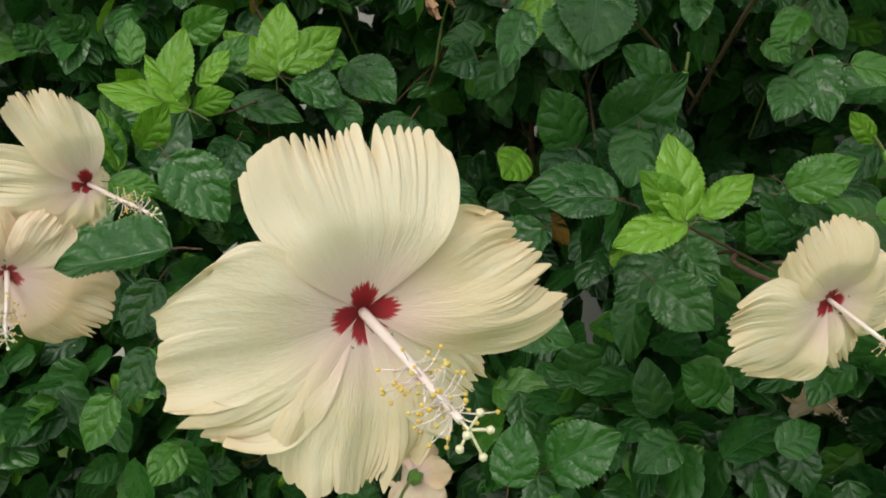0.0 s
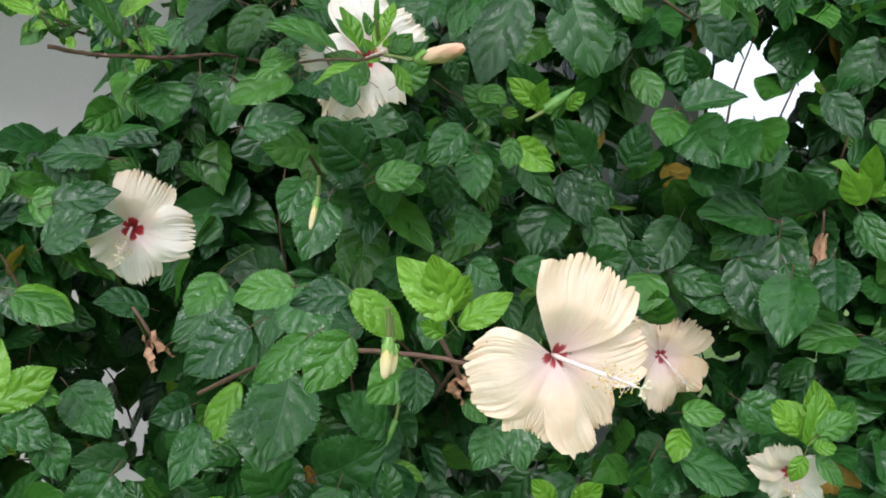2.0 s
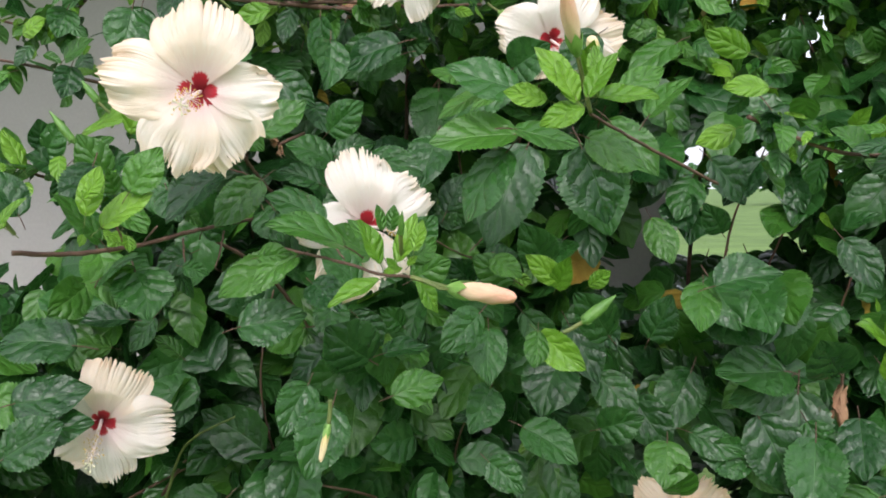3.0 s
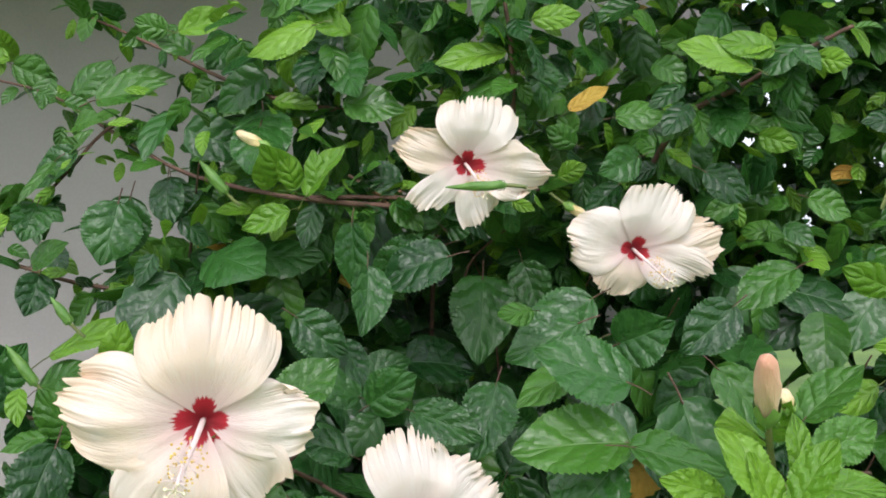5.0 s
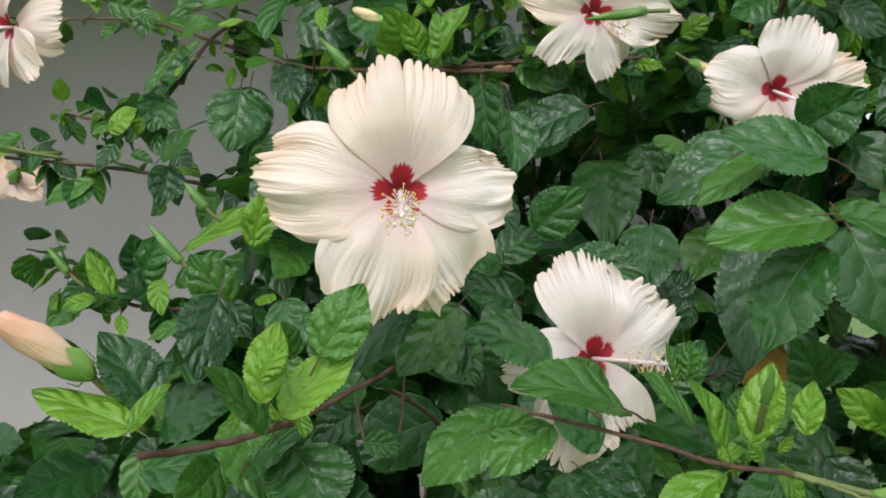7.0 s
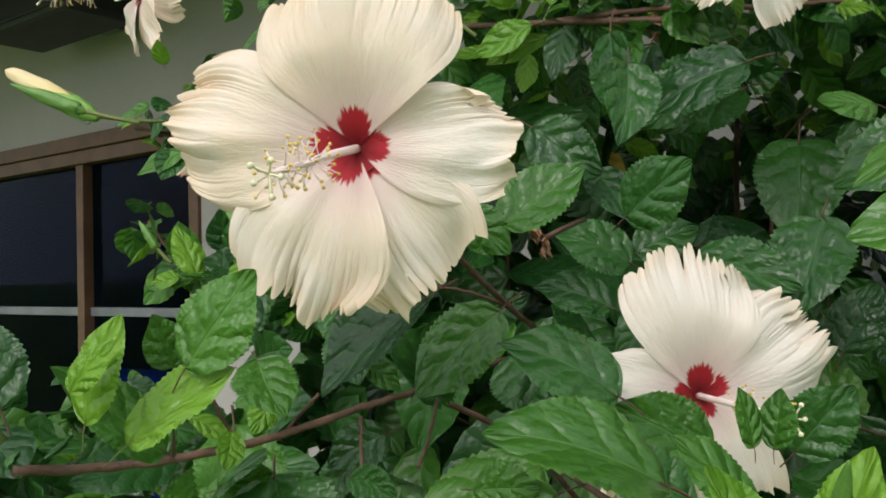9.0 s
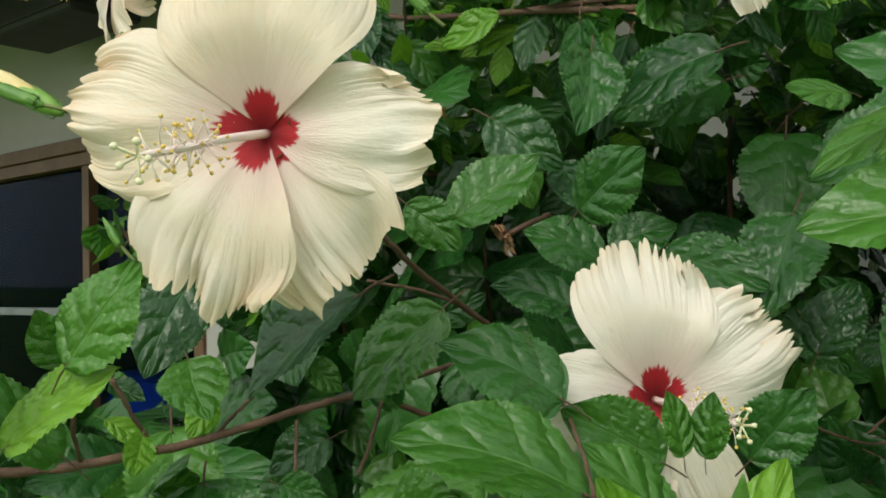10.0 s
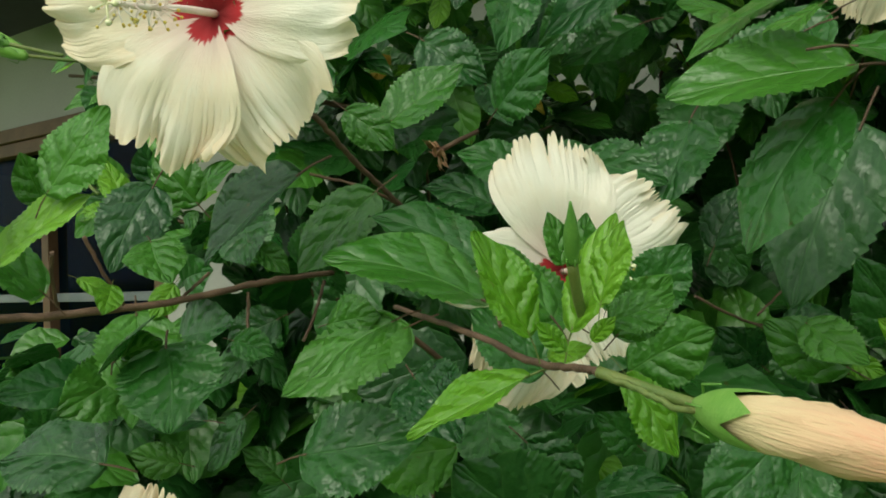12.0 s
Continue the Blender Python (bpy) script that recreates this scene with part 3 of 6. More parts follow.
leaf("d", (0.709, 0.783, 1.155), (0.728, 0.770, 1.193), (-0.586, -0.810, 0.034), 0.029)
leaf("m", (0.580, 0.879, 1.101), (0.667, 0.870, 1.074), (0.190, -0.578, 0.794), 0.060)
leaf("y", (0.588, 0.898, 1.132), (0.563, 0.857, 1.107), (0.006, -0.536, 0.844), 0.027)
leaf("d", (0.584, 0.885, 1.156), (0.637, 0.882, 1.153), (-0.009, -0.690, 0.724), 0.033)
leaf("m", (0.596, 0.915, 1.090), (0.544, 0.870, 1.067), (0.255, -0.662, 0.705), 0.046)
leaf("y", (0.609, 0.879, 1.008), (0.577, 0.853, 1.053), (0.141, -0.897, -0.419), 0.026)
leaf("y", (0.609, 0.878, 1.008), (0.620, 0.849, 1.041), (-0.764, -0.593, -0.255), 0.023)
leaf("m", (0.415, 0.850, 1.040), (0.392, 0.802, 1.021), (0.172, -0.440, 0.881), 0.041)
leaf("m", (0.476, 0.843, 1.025), (0.439, 0.798, 1.000), (0.179, -0.588, 0.789), 0.044)
leaf("y", (0.406, 0.797, 1.089), (0.379, 0.779, 1.122), (0.311, -0.917, -0.252), 0.021)
leaf("y", (0.427, 0.799, 1.087), (0.451, 0.769, 1.117), (-0.713, -0.691, -0.120), 0.024)
leaf("m", (0.713, 0.781, 1.042), (0.681, 0.732, 1.007), (-0.197, -0.475, 0.857), 0.047)
leaf("m", (0.339, 0.902, 1.465), (0.331, 0.864, 1.416), (-0.025, -0.789, 0.614), 0.038)
leaf("d", (0.218, 0.741, 1.438), (0.262, 0.740, 1.452), (-0.155, -0.895, 0.419), 0.029)
leaf("m", (0.319, 0.851, 1.490), (0.277, 0.828, 1.457), (0.336, -0.915, 0.221), 0.036)
leaf("m", (0.207, 0.813, 1.455), (0.168, 0.774, 1.490), (0.411, -0.803, -0.431), 0.050)
leaf("y", (0.364, 0.799, 1.476), (0.397, 0.765, 1.446), (-0.582, -0.779, 0.232), 0.028)
leaf("d", (0.361, 0.795, 1.479), (0.351, 0.774, 1.449), (0.046, -0.817, 0.574), 0.021)
leaf("m", (0.171, 0.804, 1.417), (0.148, 0.770, 1.363), (0.278, -0.862, 0.423), 0.044)
leaf("m", (0.150, 0.805, 1.438), (0.127, 0.779, 1.398), (0.363, -0.857, 0.366), 0.034)
leaf("m", (0.346, 0.925, 1.397), (0.316, 0.885, 1.362), (0.353, -0.741, 0.571), 0.038)
leaf("m", (0.321, 0.833, 1.347), (0.348, 0.807, 1.322), (-0.452, -0.814, 0.366), 0.029)
leaf("d", (0.552, 0.848, 1.511), (0.526, 0.800, 1.470), (0.014, -0.644, 0.765), 0.036)
leaf("m", (-0.071, 0.914, 1.464), (-0.151, 0.920, 1.471), (0.017, -0.680, 0.733), 0.053)
leaf("d", (-0.062, 0.937, 1.521), (-0.088, 0.895, 1.498), (0.791, -0.579, 0.200), 0.037)
leaf("m", (-0.126, 0.856, 1.371), (-0.071, 0.856, 1.403), (-0.218, -0.894, 0.392), 0.042)
leaf("d", (-0.120, 0.750, 1.336), (-0.063, 0.744, 1.313), (0.263, -0.509, 0.819), 0.038)
leaf("m", (-0.035, 0.734, 1.166), (-0.071, 0.706, 1.124), (0.344, -0.892, 0.293), 0.048)
leaf("m", (0.030, 0.789, 1.214), (-0.002, 0.759, 1.210), (0.641, -0.724, 0.255), 0.034)
leaf("m", (-0.030, 0.716, 1.107), (0.017, 0.712, 1.098), (0.100, -0.580, 0.809), 0.032)
leaf("y", (0.066, 0.772, 1.119), (0.044, 0.721, 1.103), (0.607, -0.464, 0.645), 0.034)
leaf("d", (0.275, 0.651, 1.080), (0.325, 0.631, 1.101), (-0.448, -0.856, 0.257), 0.035)
leaf("m", (0.339, 0.590, 1.094), (0.393, 0.587, 1.093), (-0.019, -0.454, 0.891), 0.035)
leaf("m", (-0.105, 0.850, 1.222), (-0.056, 0.807, 1.181), (-0.093, -0.748, 0.657), 0.047)
leaf("m", (-0.117, 0.783, 1.192), (-0.093, 0.775, 1.147), (0.522, -0.751, 0.405), 0.034)
leaf("m", (0.680, 0.936, 1.152), (0.731, 0.912, 1.119), (-0.341, -0.925, 0.169), 0.048)
leaf("m", (0.571, 1.071, 1.339), (0.604, 1.035, 1.280), (-0.430, -0.857, 0.282), 0.052)
leaf("m", (0.648, 1.069, 1.372), (0.602, 1.040, 1.302), (-0.116, -0.895, 0.431), 0.056)
leaf("m", (0.506, 1.025, 1.315), (0.547, 0.989, 1.335), (-0.621, -0.777, -0.106), 0.043)
leaf("d", (0.375, 0.529, 1.067), (0.318, 0.533, 1.088), (0.211, -0.682, 0.700), 0.038)
leaf("m", (0.418, 0.537, 1.037), (0.378, 0.501, 1.011), (0.131, -0.668, 0.732), 0.039)
leaf("m", (0.449, 0.544, 1.046), (0.431, 0.553, 1.105), (0.544, -0.789, 0.285), 0.042)
leaf("y", (0.480, 0.521, 1.024), (0.459, 0.528, 1.070), (0.389, -0.867, 0.311), 0.025)
leaf("m", (0.290, 0.676, 1.032), (0.258, 0.660, 1.073), (0.282, -0.946, -0.159), 0.034)
leaf("m", (0.281, 0.680, 1.079), (0.320, 0.660, 1.046), (-0.189, -0.927, 0.325), 0.037)
leaf("m", (0.300, 0.681, 1.020), (0.333, 0.636, 0.992), (-0.425, -0.679, 0.598), 0.046)
leaf("m", (-0.057, 0.731, 1.071), (-0.125, 0.727, 1.036), (-0.235, -0.808, 0.540), 0.051)
leaf("m", (0.129, 0.658, 1.087), (0.074, 0.660, 1.090), (0.017, -0.701, 0.713), 0.037)
leaf("m", (0.076, 0.725, 1.053), (0.012, 0.722, 1.021), (-0.248, -0.780, 0.574), 0.047)
leaf("d", (-0.011, 0.682, 1.026), (-0.037, 0.664, 1.061), (0.534, -0.846, -0.017), 0.031)
leaf("y", (0.005, 0.687, 1.033), (-0.003, 0.660, 1.077), (0.475, -0.786, -0.396), 0.026)
leaf("m", (0.037, 0.729, 0.963), (0.090, 0.687, 0.952), (-0.411, -0.690, 0.596), 0.044)
leaf("m", (-0.065, 0.715, 0.963), (-0.118, 0.720, 0.990), (0.211, -0.802, 0.559), 0.039)
leaf("y", (-0.172, 0.710, 1.133), (-0.165, 0.660, 1.102), (0.484, -0.407, 0.775), 0.031)
leaf("m", (0.415, 0.568, 0.965), (0.366, 0.537, 0.993), (0.570, -0.817, 0.088), 0.036)
leaf("y", (0.322, 0.637, 1.674), (0.292, 0.643, 1.682), (-0.112, -0.964, 0.241), 0.016)
leaf("m", (0.360, 0.670, 1.642), (0.381, 0.665, 1.582), (-0.026, -0.996, 0.083), 0.042)
leaf("d", (0.365, 0.670, 1.649), (0.412, 0.661, 1.628), (0.042, -0.887, 0.459), 0.033)
leaf("y", (0.337, 0.614, 1.673), (0.312, 0.620, 1.712), (0.374, -0.854, 0.362), 0.023)
leaf("y", (0.337, 0.614, 1.670), (0.324, 0.617, 1.700), (0.195, -0.963, 0.185), 0.016)
leaf("y", (0.345, 0.613, 1.674), (0.364, 0.611, 1.707), (-0.740, -0.550, 0.387), 0.019)
leaf("y", (0.342, 0.613, 1.667), (0.311, 0.618, 1.656), (-0.263, -0.909, 0.322), 0.017)
leaf("y", (0.359, 0.631, 1.676), (0.404, 0.623, 1.679), (-0.145, -0.558, 0.817), 0.023)
leaf("y", (0.359, 0.631, 1.680), (0.359, 0.632, 1.714), (0.323, -0.946, 0.029), 0.017)
leaf("d", (0.391, 0.666, 1.685), (0.424, 0.661, 1.702), (-0.370, -0.816, 0.444), 0.023)
leaf("m", (0.422, 0.968, 1.523), (0.385, 0.931, 1.569), (0.144, -0.822, -0.551), 0.041)
leaf("d", (0.370, 0.913, 1.514), (0.325, 0.910, 1.541), (0.060, -0.998, -0.004), 0.031)
leaf("y", (0.404, 0.860, 1.516), (0.367, 0.846, 1.544), (0.206, -0.951, -0.231), 0.022)
leaf("y", (0.400, 0.863, 1.510), (0.406, 0.836, 1.543), (-0.628, -0.663, -0.407), 0.020)
leaf("y", (0.432, 0.854, 1.512), (0.446, 0.834, 1.528), (-0.787, -0.606, -0.114), 0.016)
leaf("m", (0.472, 0.903, 1.451), (0.426, 0.876, 1.501), (0.114, -0.917, -0.381), 0.041)
leaf("m", (0.512, 0.892, 1.448), (0.524, 0.866, 1.497), (-0.665, -0.715, -0.216), 0.036)
leaf("m", (0.640, 0.976, 1.555), (0.607, 0.954, 1.587), (-0.024, -0.818, -0.575), 0.029)
leaf("m", (0.554, 0.826, 1.511), (0.621, 0.814, 1.523), (-0.231, -0.637, 0.735), 0.045)
leaf("m", (0.090, 0.804, 1.492), (0.148, 0.794, 1.506), (-0.259, -0.818, 0.514), 0.040)
leaf("m", (0.154, 0.752, 1.534), (0.175, 0.726, 1.513), (-0.345, -0.758, 0.553), 0.027)
leaf("d", (0.469, 0.795, 1.676), (0.508, 0.789, 1.718), (-0.712, -0.303, 0.634), 0.036)
leaf("d", (0.584, 0.981, 1.777), (0.527, 0.990, 1.740), (-0.490, -0.612, 0.621), 0.042)
leaf("y", (0.646, 0.929, 1.758), (0.588, 0.915, 1.777), (0.106, -0.920, -0.376), 0.028)
leaf("y", (0.635, 0.869, 1.713), (0.589, 0.877, 1.717), (-0.123, -0.905, 0.406), 0.023)
leaf("y", (0.631, 0.930, 1.674), (0.578, 0.911, 1.658), (0.205, -0.913, 0.353), 0.025)
leaf("m", (0.171, 0.872, 1.580), (0.116, 0.861, 1.612), (0.477, -0.639, 0.603), 0.043)
leaf("d", (0.184, 0.763, 1.563), (0.121, 0.750, 1.591), (0.438, -0.398, 0.806), 0.043)
leaf("d", (0.111, 0.890, 1.622), (0.066, 0.883, 1.578), (-0.270, -0.866, 0.421), 0.039)
leaf("m", (0.079, 0.853, 1.631), (0.024, 0.844, 1.587), (-0.382, -0.681, 0.625), 0.047)
leaf("d", (0.017, 0.720, 1.612), (0.041, 0.723, 1.646), (-0.104, -0.979, 0.174), 0.026)
leaf("d", (0.002, 0.742, 1.610), (0.000, 0.729, 1.630), (0.655, -0.648, -0.389), 0.015)
leaf("y", (-0.003, 0.717, 1.586), (0.034, 0.723, 1.612), (-0.258, -0.790, 0.557), 0.023)
leaf("y", (-0.012, 0.704, 1.595), (-0.003, 0.705, 1.632), (-0.281, -0.955, 0.093), 0.019)
leaf("y", (-0.011, 0.694, 1.607), (0.002, 0.696, 1.624), (-0.118, -0.976, 0.185), 0.011)
leaf("d", (0.111, 0.940, 1.670), (0.158, 0.948, 1.706), (-0.191, -0.872, 0.451), 0.037)
leaf("d", (0.084, 0.937, 1.679), (0.114, 0.937, 1.653), (0.044, -0.997, 0.059), 0.025)
leaf("m", (0.172, 0.983, 1.619), (0.126, 0.974, 1.636), (0.377, -0.673, 0.636), 0.033)
leaf("m", (0.199, 1.161, 1.656), (0.251, 1.170, 1.677), (-0.004, -0.910, 0.414), 0.037)
leaf("m", (0.191, 1.108, 1.647), (0.137, 1.097, 1.674), (0.373, -0.845, 0.383), 0.040)
leaf("d", (0.247, 1.048, 1.630), (0.315, 1.062, 1.619), (0.241, -0.772, 0.588), 0.044)
leaf("m", (0.359, 1.293, 1.759), (0.340, 1.234, 1.664), (-0.119, -0.834, 0.538), 0.071)
leaf("m", (0.297, 1.226, 1.798), (0.220, 1.212, 1.765), (-0.123, -0.777, 0.618), 0.056)
leaf("m", (0.219, 1.210, 1.839), (0.186, 1.206, 1.752), (-0.685, -0.669, 0.287), 0.061)
leaf("m", (0.162, 1.302, 1.813), (0.154, 1.302, 1.754), (-0.438, -0.897, 0.052), 0.039)
leaf("y", (0.129, 1.243, 1.861), (0.071, 1.233, 1.835), (-0.145, -0.759, 0.634), 0.032)
leaf("m", (0.014, 1.322, 1.892), (0.023, 1.326, 1.835), (0.809, -0.579, 0.099), 0.038)
leaf("m", (0.258, 1.253, 1.662), (0.349, 1.271, 1.653), (0.204, -0.711, 0.673), 0.062)
leaf("m", (0.320, 1.033, 1.585), (0.344, 1.036, 1.631), (-0.440, -0.853, 0.280), 0.034)
leaf("m", (0.124, 0.944, 1.590), (0.157, 0.952, 1.540), (0.367, -0.925, 0.100), 0.040)
leaf("m", (0.090, 0.991, 1.614), (0.120, 0.990, 1.627), (-0.008, -0.999, -0.033), 0.021)
leaf("y", (-0.026, 0.924, 1.574), (-0.032, 0.904, 1.555), (0.557, -0.648, 0.519), 0.016)
leaf("d", (0.034, 0.907, 1.595), (0.054, 0.911, 1.579), (0.515, -0.747, 0.421), 0.016)
leaf("y", (-0.026, 0.814, 1.579), (-0.007, 0.818, 1.568), (0.512, -0.506, 0.694), 0.011)
leaf("d", (-0.039, 0.871, 1.531), (-0.005, 0.859, 1.543), (-0.325, -0.945, -0.019), 0.020)
leaf("m", (0.039, 0.929, 1.550), (0.004, 0.923, 1.532), (0.004, -0.948, 0.319), 0.027)
leaf("m", (0.039, 0.852, 1.543), (0.063, 0.848, 1.536), (-0.051, -0.933, 0.356), 0.016)
leaf("d", (0.109, 0.788, 1.554), (0.136, 0.772, 1.559), (-0.522, -0.830, 0.198), 0.020)
leaf("y", (-0.034, 0.796, 1.577), (-0.035, 0.788, 1.568), (0.595, -0.660, 0.459), 0.007)
leaf("m", (0.313, 1.291, 1.818), (0.343, 1.268, 1.821), (-0.562, -0.784, -0.263), 0.031)
leaf("m", (0.344, 1.291, 1.853), (0.300, 1.267, 1.835), (0.488, -0.873, -0.016), 0.031)
leaf("m", (0.249, 1.420, 1.821), (0.283, 1.428, 1.764), (0.408, -0.906, 0.116), 0.044)
leaf("m", (0.197, 1.369, 1.726), (0.134, 1.339, 1.703), (0.414, -0.909, 0.052), 0.047)
leaf("m", (0.110, 1.394, 1.807), (0.144, 1.402, 1.750), (0.500, -0.847, 0.180), 0.044)
leaf("m", (0.414, 1.309, 1.778), (0.429, 1.291, 1.712), (-0.348, -0.921, 0.173), 0.047)
leaf("y", (0.204, 0.682, 1.555), (0.188, 0.678, 1.589), (0.673, -0.698, 0.246), 0.019)
leaf("y", (0.217, 0.684, 1.556), (0.232, 0.685, 1.593), (-0.725, -0.616, 0.308), 0.020)
leaf("d", (0.211, 0.733, 1.557), (0.184, 0.728, 1.589), (0.713, -0.476, 0.516), 0.026)
leaf("d", (0.230, 0.726, 1.560), (0.237, 0.726, 1.576), (-0.645, -0.706, 0.293), 0.011)
leaf("d", (0.233, 0.720, 1.551), (0.252, 0.714, 1.572), (-0.282, -0.958, -0.055), 0.018)
leaf("d", (0.241, 0.778, 1.531), (0.273, 0.760, 1.549), (-0.495, -0.869, 0.019), 0.027)
leaf("d", (0.215, 0.763, 1.577), (0.210, 0.762, 1.599), (0.719, -0.685, 0.120), 0.014)
leaf("d", (0.222, 0.765, 1.576), (0.224, 0.764, 1.598), (-0.695, -0.717, 0.054), 0.014)
leaf("m", (0.254, 0.877, 1.552), (0.280, 0.867, 1.585), (-0.243, -0.967, -0.075), 0.029)
leaf("d", (0.143, 0.773, 1.556), (0.103, 0.768, 1.534), (-0.328, -0.574, 0.751), 0.029)
leaf("y", (0.001, 0.797, 1.575), (0.004, 0.782, 1.562), (0.611, -0.446, 0.654), 0.012)
leaf("m", (0.344, 0.988, 1.530), (0.385, 0.995, 1.502), (0.479, -0.723, 0.498), 0.033)
leaf("m", (0.380, 1.095, 1.525), (0.426, 1.102, 1.527), (0.072, -0.730, 0.680), 0.031)
leaf("m", (0.380, 1.152, 1.602), (0.347, 1.124, 1.628), (0.328, -0.812, -0.482), 0.029)
leaf("m", (0.332, 1.108, 1.599), (0.357, 1.107, 1.563), (-0.122, -0.991, -0.051), 0.030)
leaf("m", (0.398, 1.161, 1.589), (0.378, 1.148, 1.564), (0.042, -0.908, 0.418), 0.021)
leaf("y", (0.209, 0.703, 1.546), (0.224, 0.705, 1.550), (-0.072, -0.751, 0.656), 0.008)
leaf("d", (-0.046, 0.912, 1.557), (-0.023, 0.871, 1.507), (0.306, -0.658, 0.688), 0.044)
leaf("d", (0.150, 0.917, 1.472), (0.100, 0.874, 1.474), (0.635, -0.740, 0.221), 0.042)
leaf("m", (0.172, 0.865, 1.505), (0.175, 0.840, 1.471), (0.065, -0.806, 0.589), 0.031)
leaf("m", (0.195, 0.807, 1.497), (0.220, 0.811, 1.469), (0.408, -0.882, 0.237), 0.025)
leaf("y", (0.203, 0.686, 1.542), (0.163, 0.681, 1.524), (-0.352, -0.374, 0.858), 0.022)
leaf("y", (0.234, 0.690, 1.541), (0.251, 0.693, 1.514), (0.546, -0.798, 0.255), 0.016)
leaf("m", (0.367, 0.931, 1.515), (0.329, 0.925, 1.537), (0.410, -0.760, 0.504), 0.029)
leaf("m", (-0.031, 0.978, 1.479), (-0.080, 0.972, 1.481), (0.109, -0.577, 0.809), 0.033)
leaf("m", (-0.006, 0.982, 1.480), (-0.034, 0.979, 1.445), (-0.491, -0.736, 0.465), 0.030)
leaf("m", (0.023, 0.934, 1.536), (-0.006, 0.931, 1.510), (-0.338, -0.803, 0.491), 0.026)
leaf("m", (0.023, 0.934, 1.536), (0.042, 0.937, 1.505), (0.772, -0.476, 0.421), 0.024)
leaf("m", (0.230, 0.914, 1.442), (0.281, 0.921, 1.447), (-0.055, -0.363, 0.930), 0.034)
leaf("m", (-0.139, 0.973, 1.471), (-0.146, 0.949, 1.491), (0.837, -0.457, -0.301), 0.023)
leaf("d", (-0.050, 0.977, 1.450), (-0.086, 0.972, 1.459), (0.214, -0.919, 0.332), 0.023)
leaf("d", (0.019, 0.986, 1.436), (-0.007, 0.982, 1.460), (0.583, -0.624, 0.519), 0.022)
leaf("y", (0.376, 0.937, 1.515), (0.393, 0.927, 1.509), (-0.437, -0.885, 0.160), 0.013)
leaf("m", (0.363, 1.096, 1.494), (0.328, 1.057, 1.523), (0.440, -0.759, -0.479), 0.034)
leaf("m", (0.259, 0.977, 1.459), (0.234, 0.951, 1.482), (0.546, -0.783, -0.298), 0.025)
leaf("d", (0.347, 0.811, 1.661), (0.266, 0.824, 1.655), (-0.154, -0.618, 0.770), 0.051)
leaf("m", (0.338, 0.812, 1.646), (0.294, 0.821, 1.582), (-0.737, -0.520, 0.432), 0.051)
leaf("m", (0.347, 0.810, 1.702), (0.283, 0.820, 1.727), (0.096, -0.819, 0.566), 0.046)
leaf("m", (0.382, 1.006, 1.727), (0.313, 1.018, 1.694), (-0.384, -0.760, 0.525), 0.052)
leaf("d", (0.334, 0.852, 1.709), (0.278, 0.862, 1.681), (-0.463, -0.332, 0.822), 0.040)
leaf("m", (0.351, 0.842, 1.725), (0.376, 0.806, 1.743), (-0.753, -0.626, -0.203), 0.038)
leaf("y", (-0.073, 0.717, 1.587), (-0.118, 0.724, 1.611), (0.353, -0.468, 0.810), 0.026)
leaf("m", (-0.067, 0.736, 1.595), (-0.088, 0.739, 1.634), (0.569, -0.746, 0.346), 0.029)
leaf("y", (-0.070, 0.696, 1.589), (-0.052, 0.693, 1.610), (-0.645, -0.592, 0.483), 0.014)
leaf("d", (-0.057, 1.035, 1.633), (-0.085, 1.020, 1.675), (0.222, -0.957, -0.187), 0.034)
leaf("y", (-0.039, 1.080, 1.680), (-0.024, 1.064, 1.728), (-0.066, -0.953, -0.296), 0.026)
leaf("y", (-0.175, 1.148, 1.643), (-0.195, 1.150, 1.692), (0.716, -0.619, 0.323), 0.026)
leaf("y", (-0.196, 1.151, 1.645), (-0.229, 1.156, 1.638), (-0.255, -0.841, 0.477), 0.017)
leaf("m", (0.045, 0.983, 1.569), (0.070, 0.926, 1.609), (-0.612, -0.613, -0.500), 0.045)
leaf("m", (0.018, 0.928, 1.615), (0.034, 0.893, 1.584), (-0.314, -0.712, 0.628), 0.034)
leaf("m", (0.111, 0.965, 1.592), (0.128, 0.927, 1.563), (-0.477, -0.650, 0.591), 0.036)
leaf("m", (-0.013, 1.030, 1.633), (-0.003, 1.006, 1.591), (-0.102, -0.875, 0.473), 0.034)
leaf("m", (-0.039, 1.193, 1.846), (-0.054, 1.197, 1.778), (-0.125, -0.992, -0.026), 0.046)
leaf("m", (0.002, 1.186, 1.867), (0.007, 1.186, 1.820), (0.444, -0.894, 0.055), 0.031)
leaf("m", (-0.110, 1.285, 1.902), (-0.157, 1.293, 1.861), (-0.490, -0.772, 0.405), 0.041)
leaf("d", (-0.126, 1.337, 1.973), (-0.084, 1.329, 2.018), (-0.414, -0.879, 0.238), 0.038)
leaf("d", (-0.089, 1.280, 1.960), (-0.011, 1.267, 1.979), (-0.270, -0.724, 0.635), 0.050)
leaf("m", (0.259, 1.129, 1.797), (0.201, 1.131, 1.755), (-0.068, -0.997, 0.049), 0.047)
leaf("y", (0.121, 1.097, 1.830), (0.076, 1.105, 1.812), (-0.263, -0.924, 0.277), 0.025)
leaf("y", (0.150, 1.092, 1.849), (0.143, 1.092, 1.889), (-0.084, -0.996, -0.004), 0.020)
leaf("y", (0.120, 1.112, 1.861), (0.096, 1.077, 1.887), (0.206, -0.671, -0.713), 0.028)
leaf("m", (0.092, 1.172, 1.921), (0.083, 1.121, 1.871), (-0.000, -0.704, 0.710), 0.047)
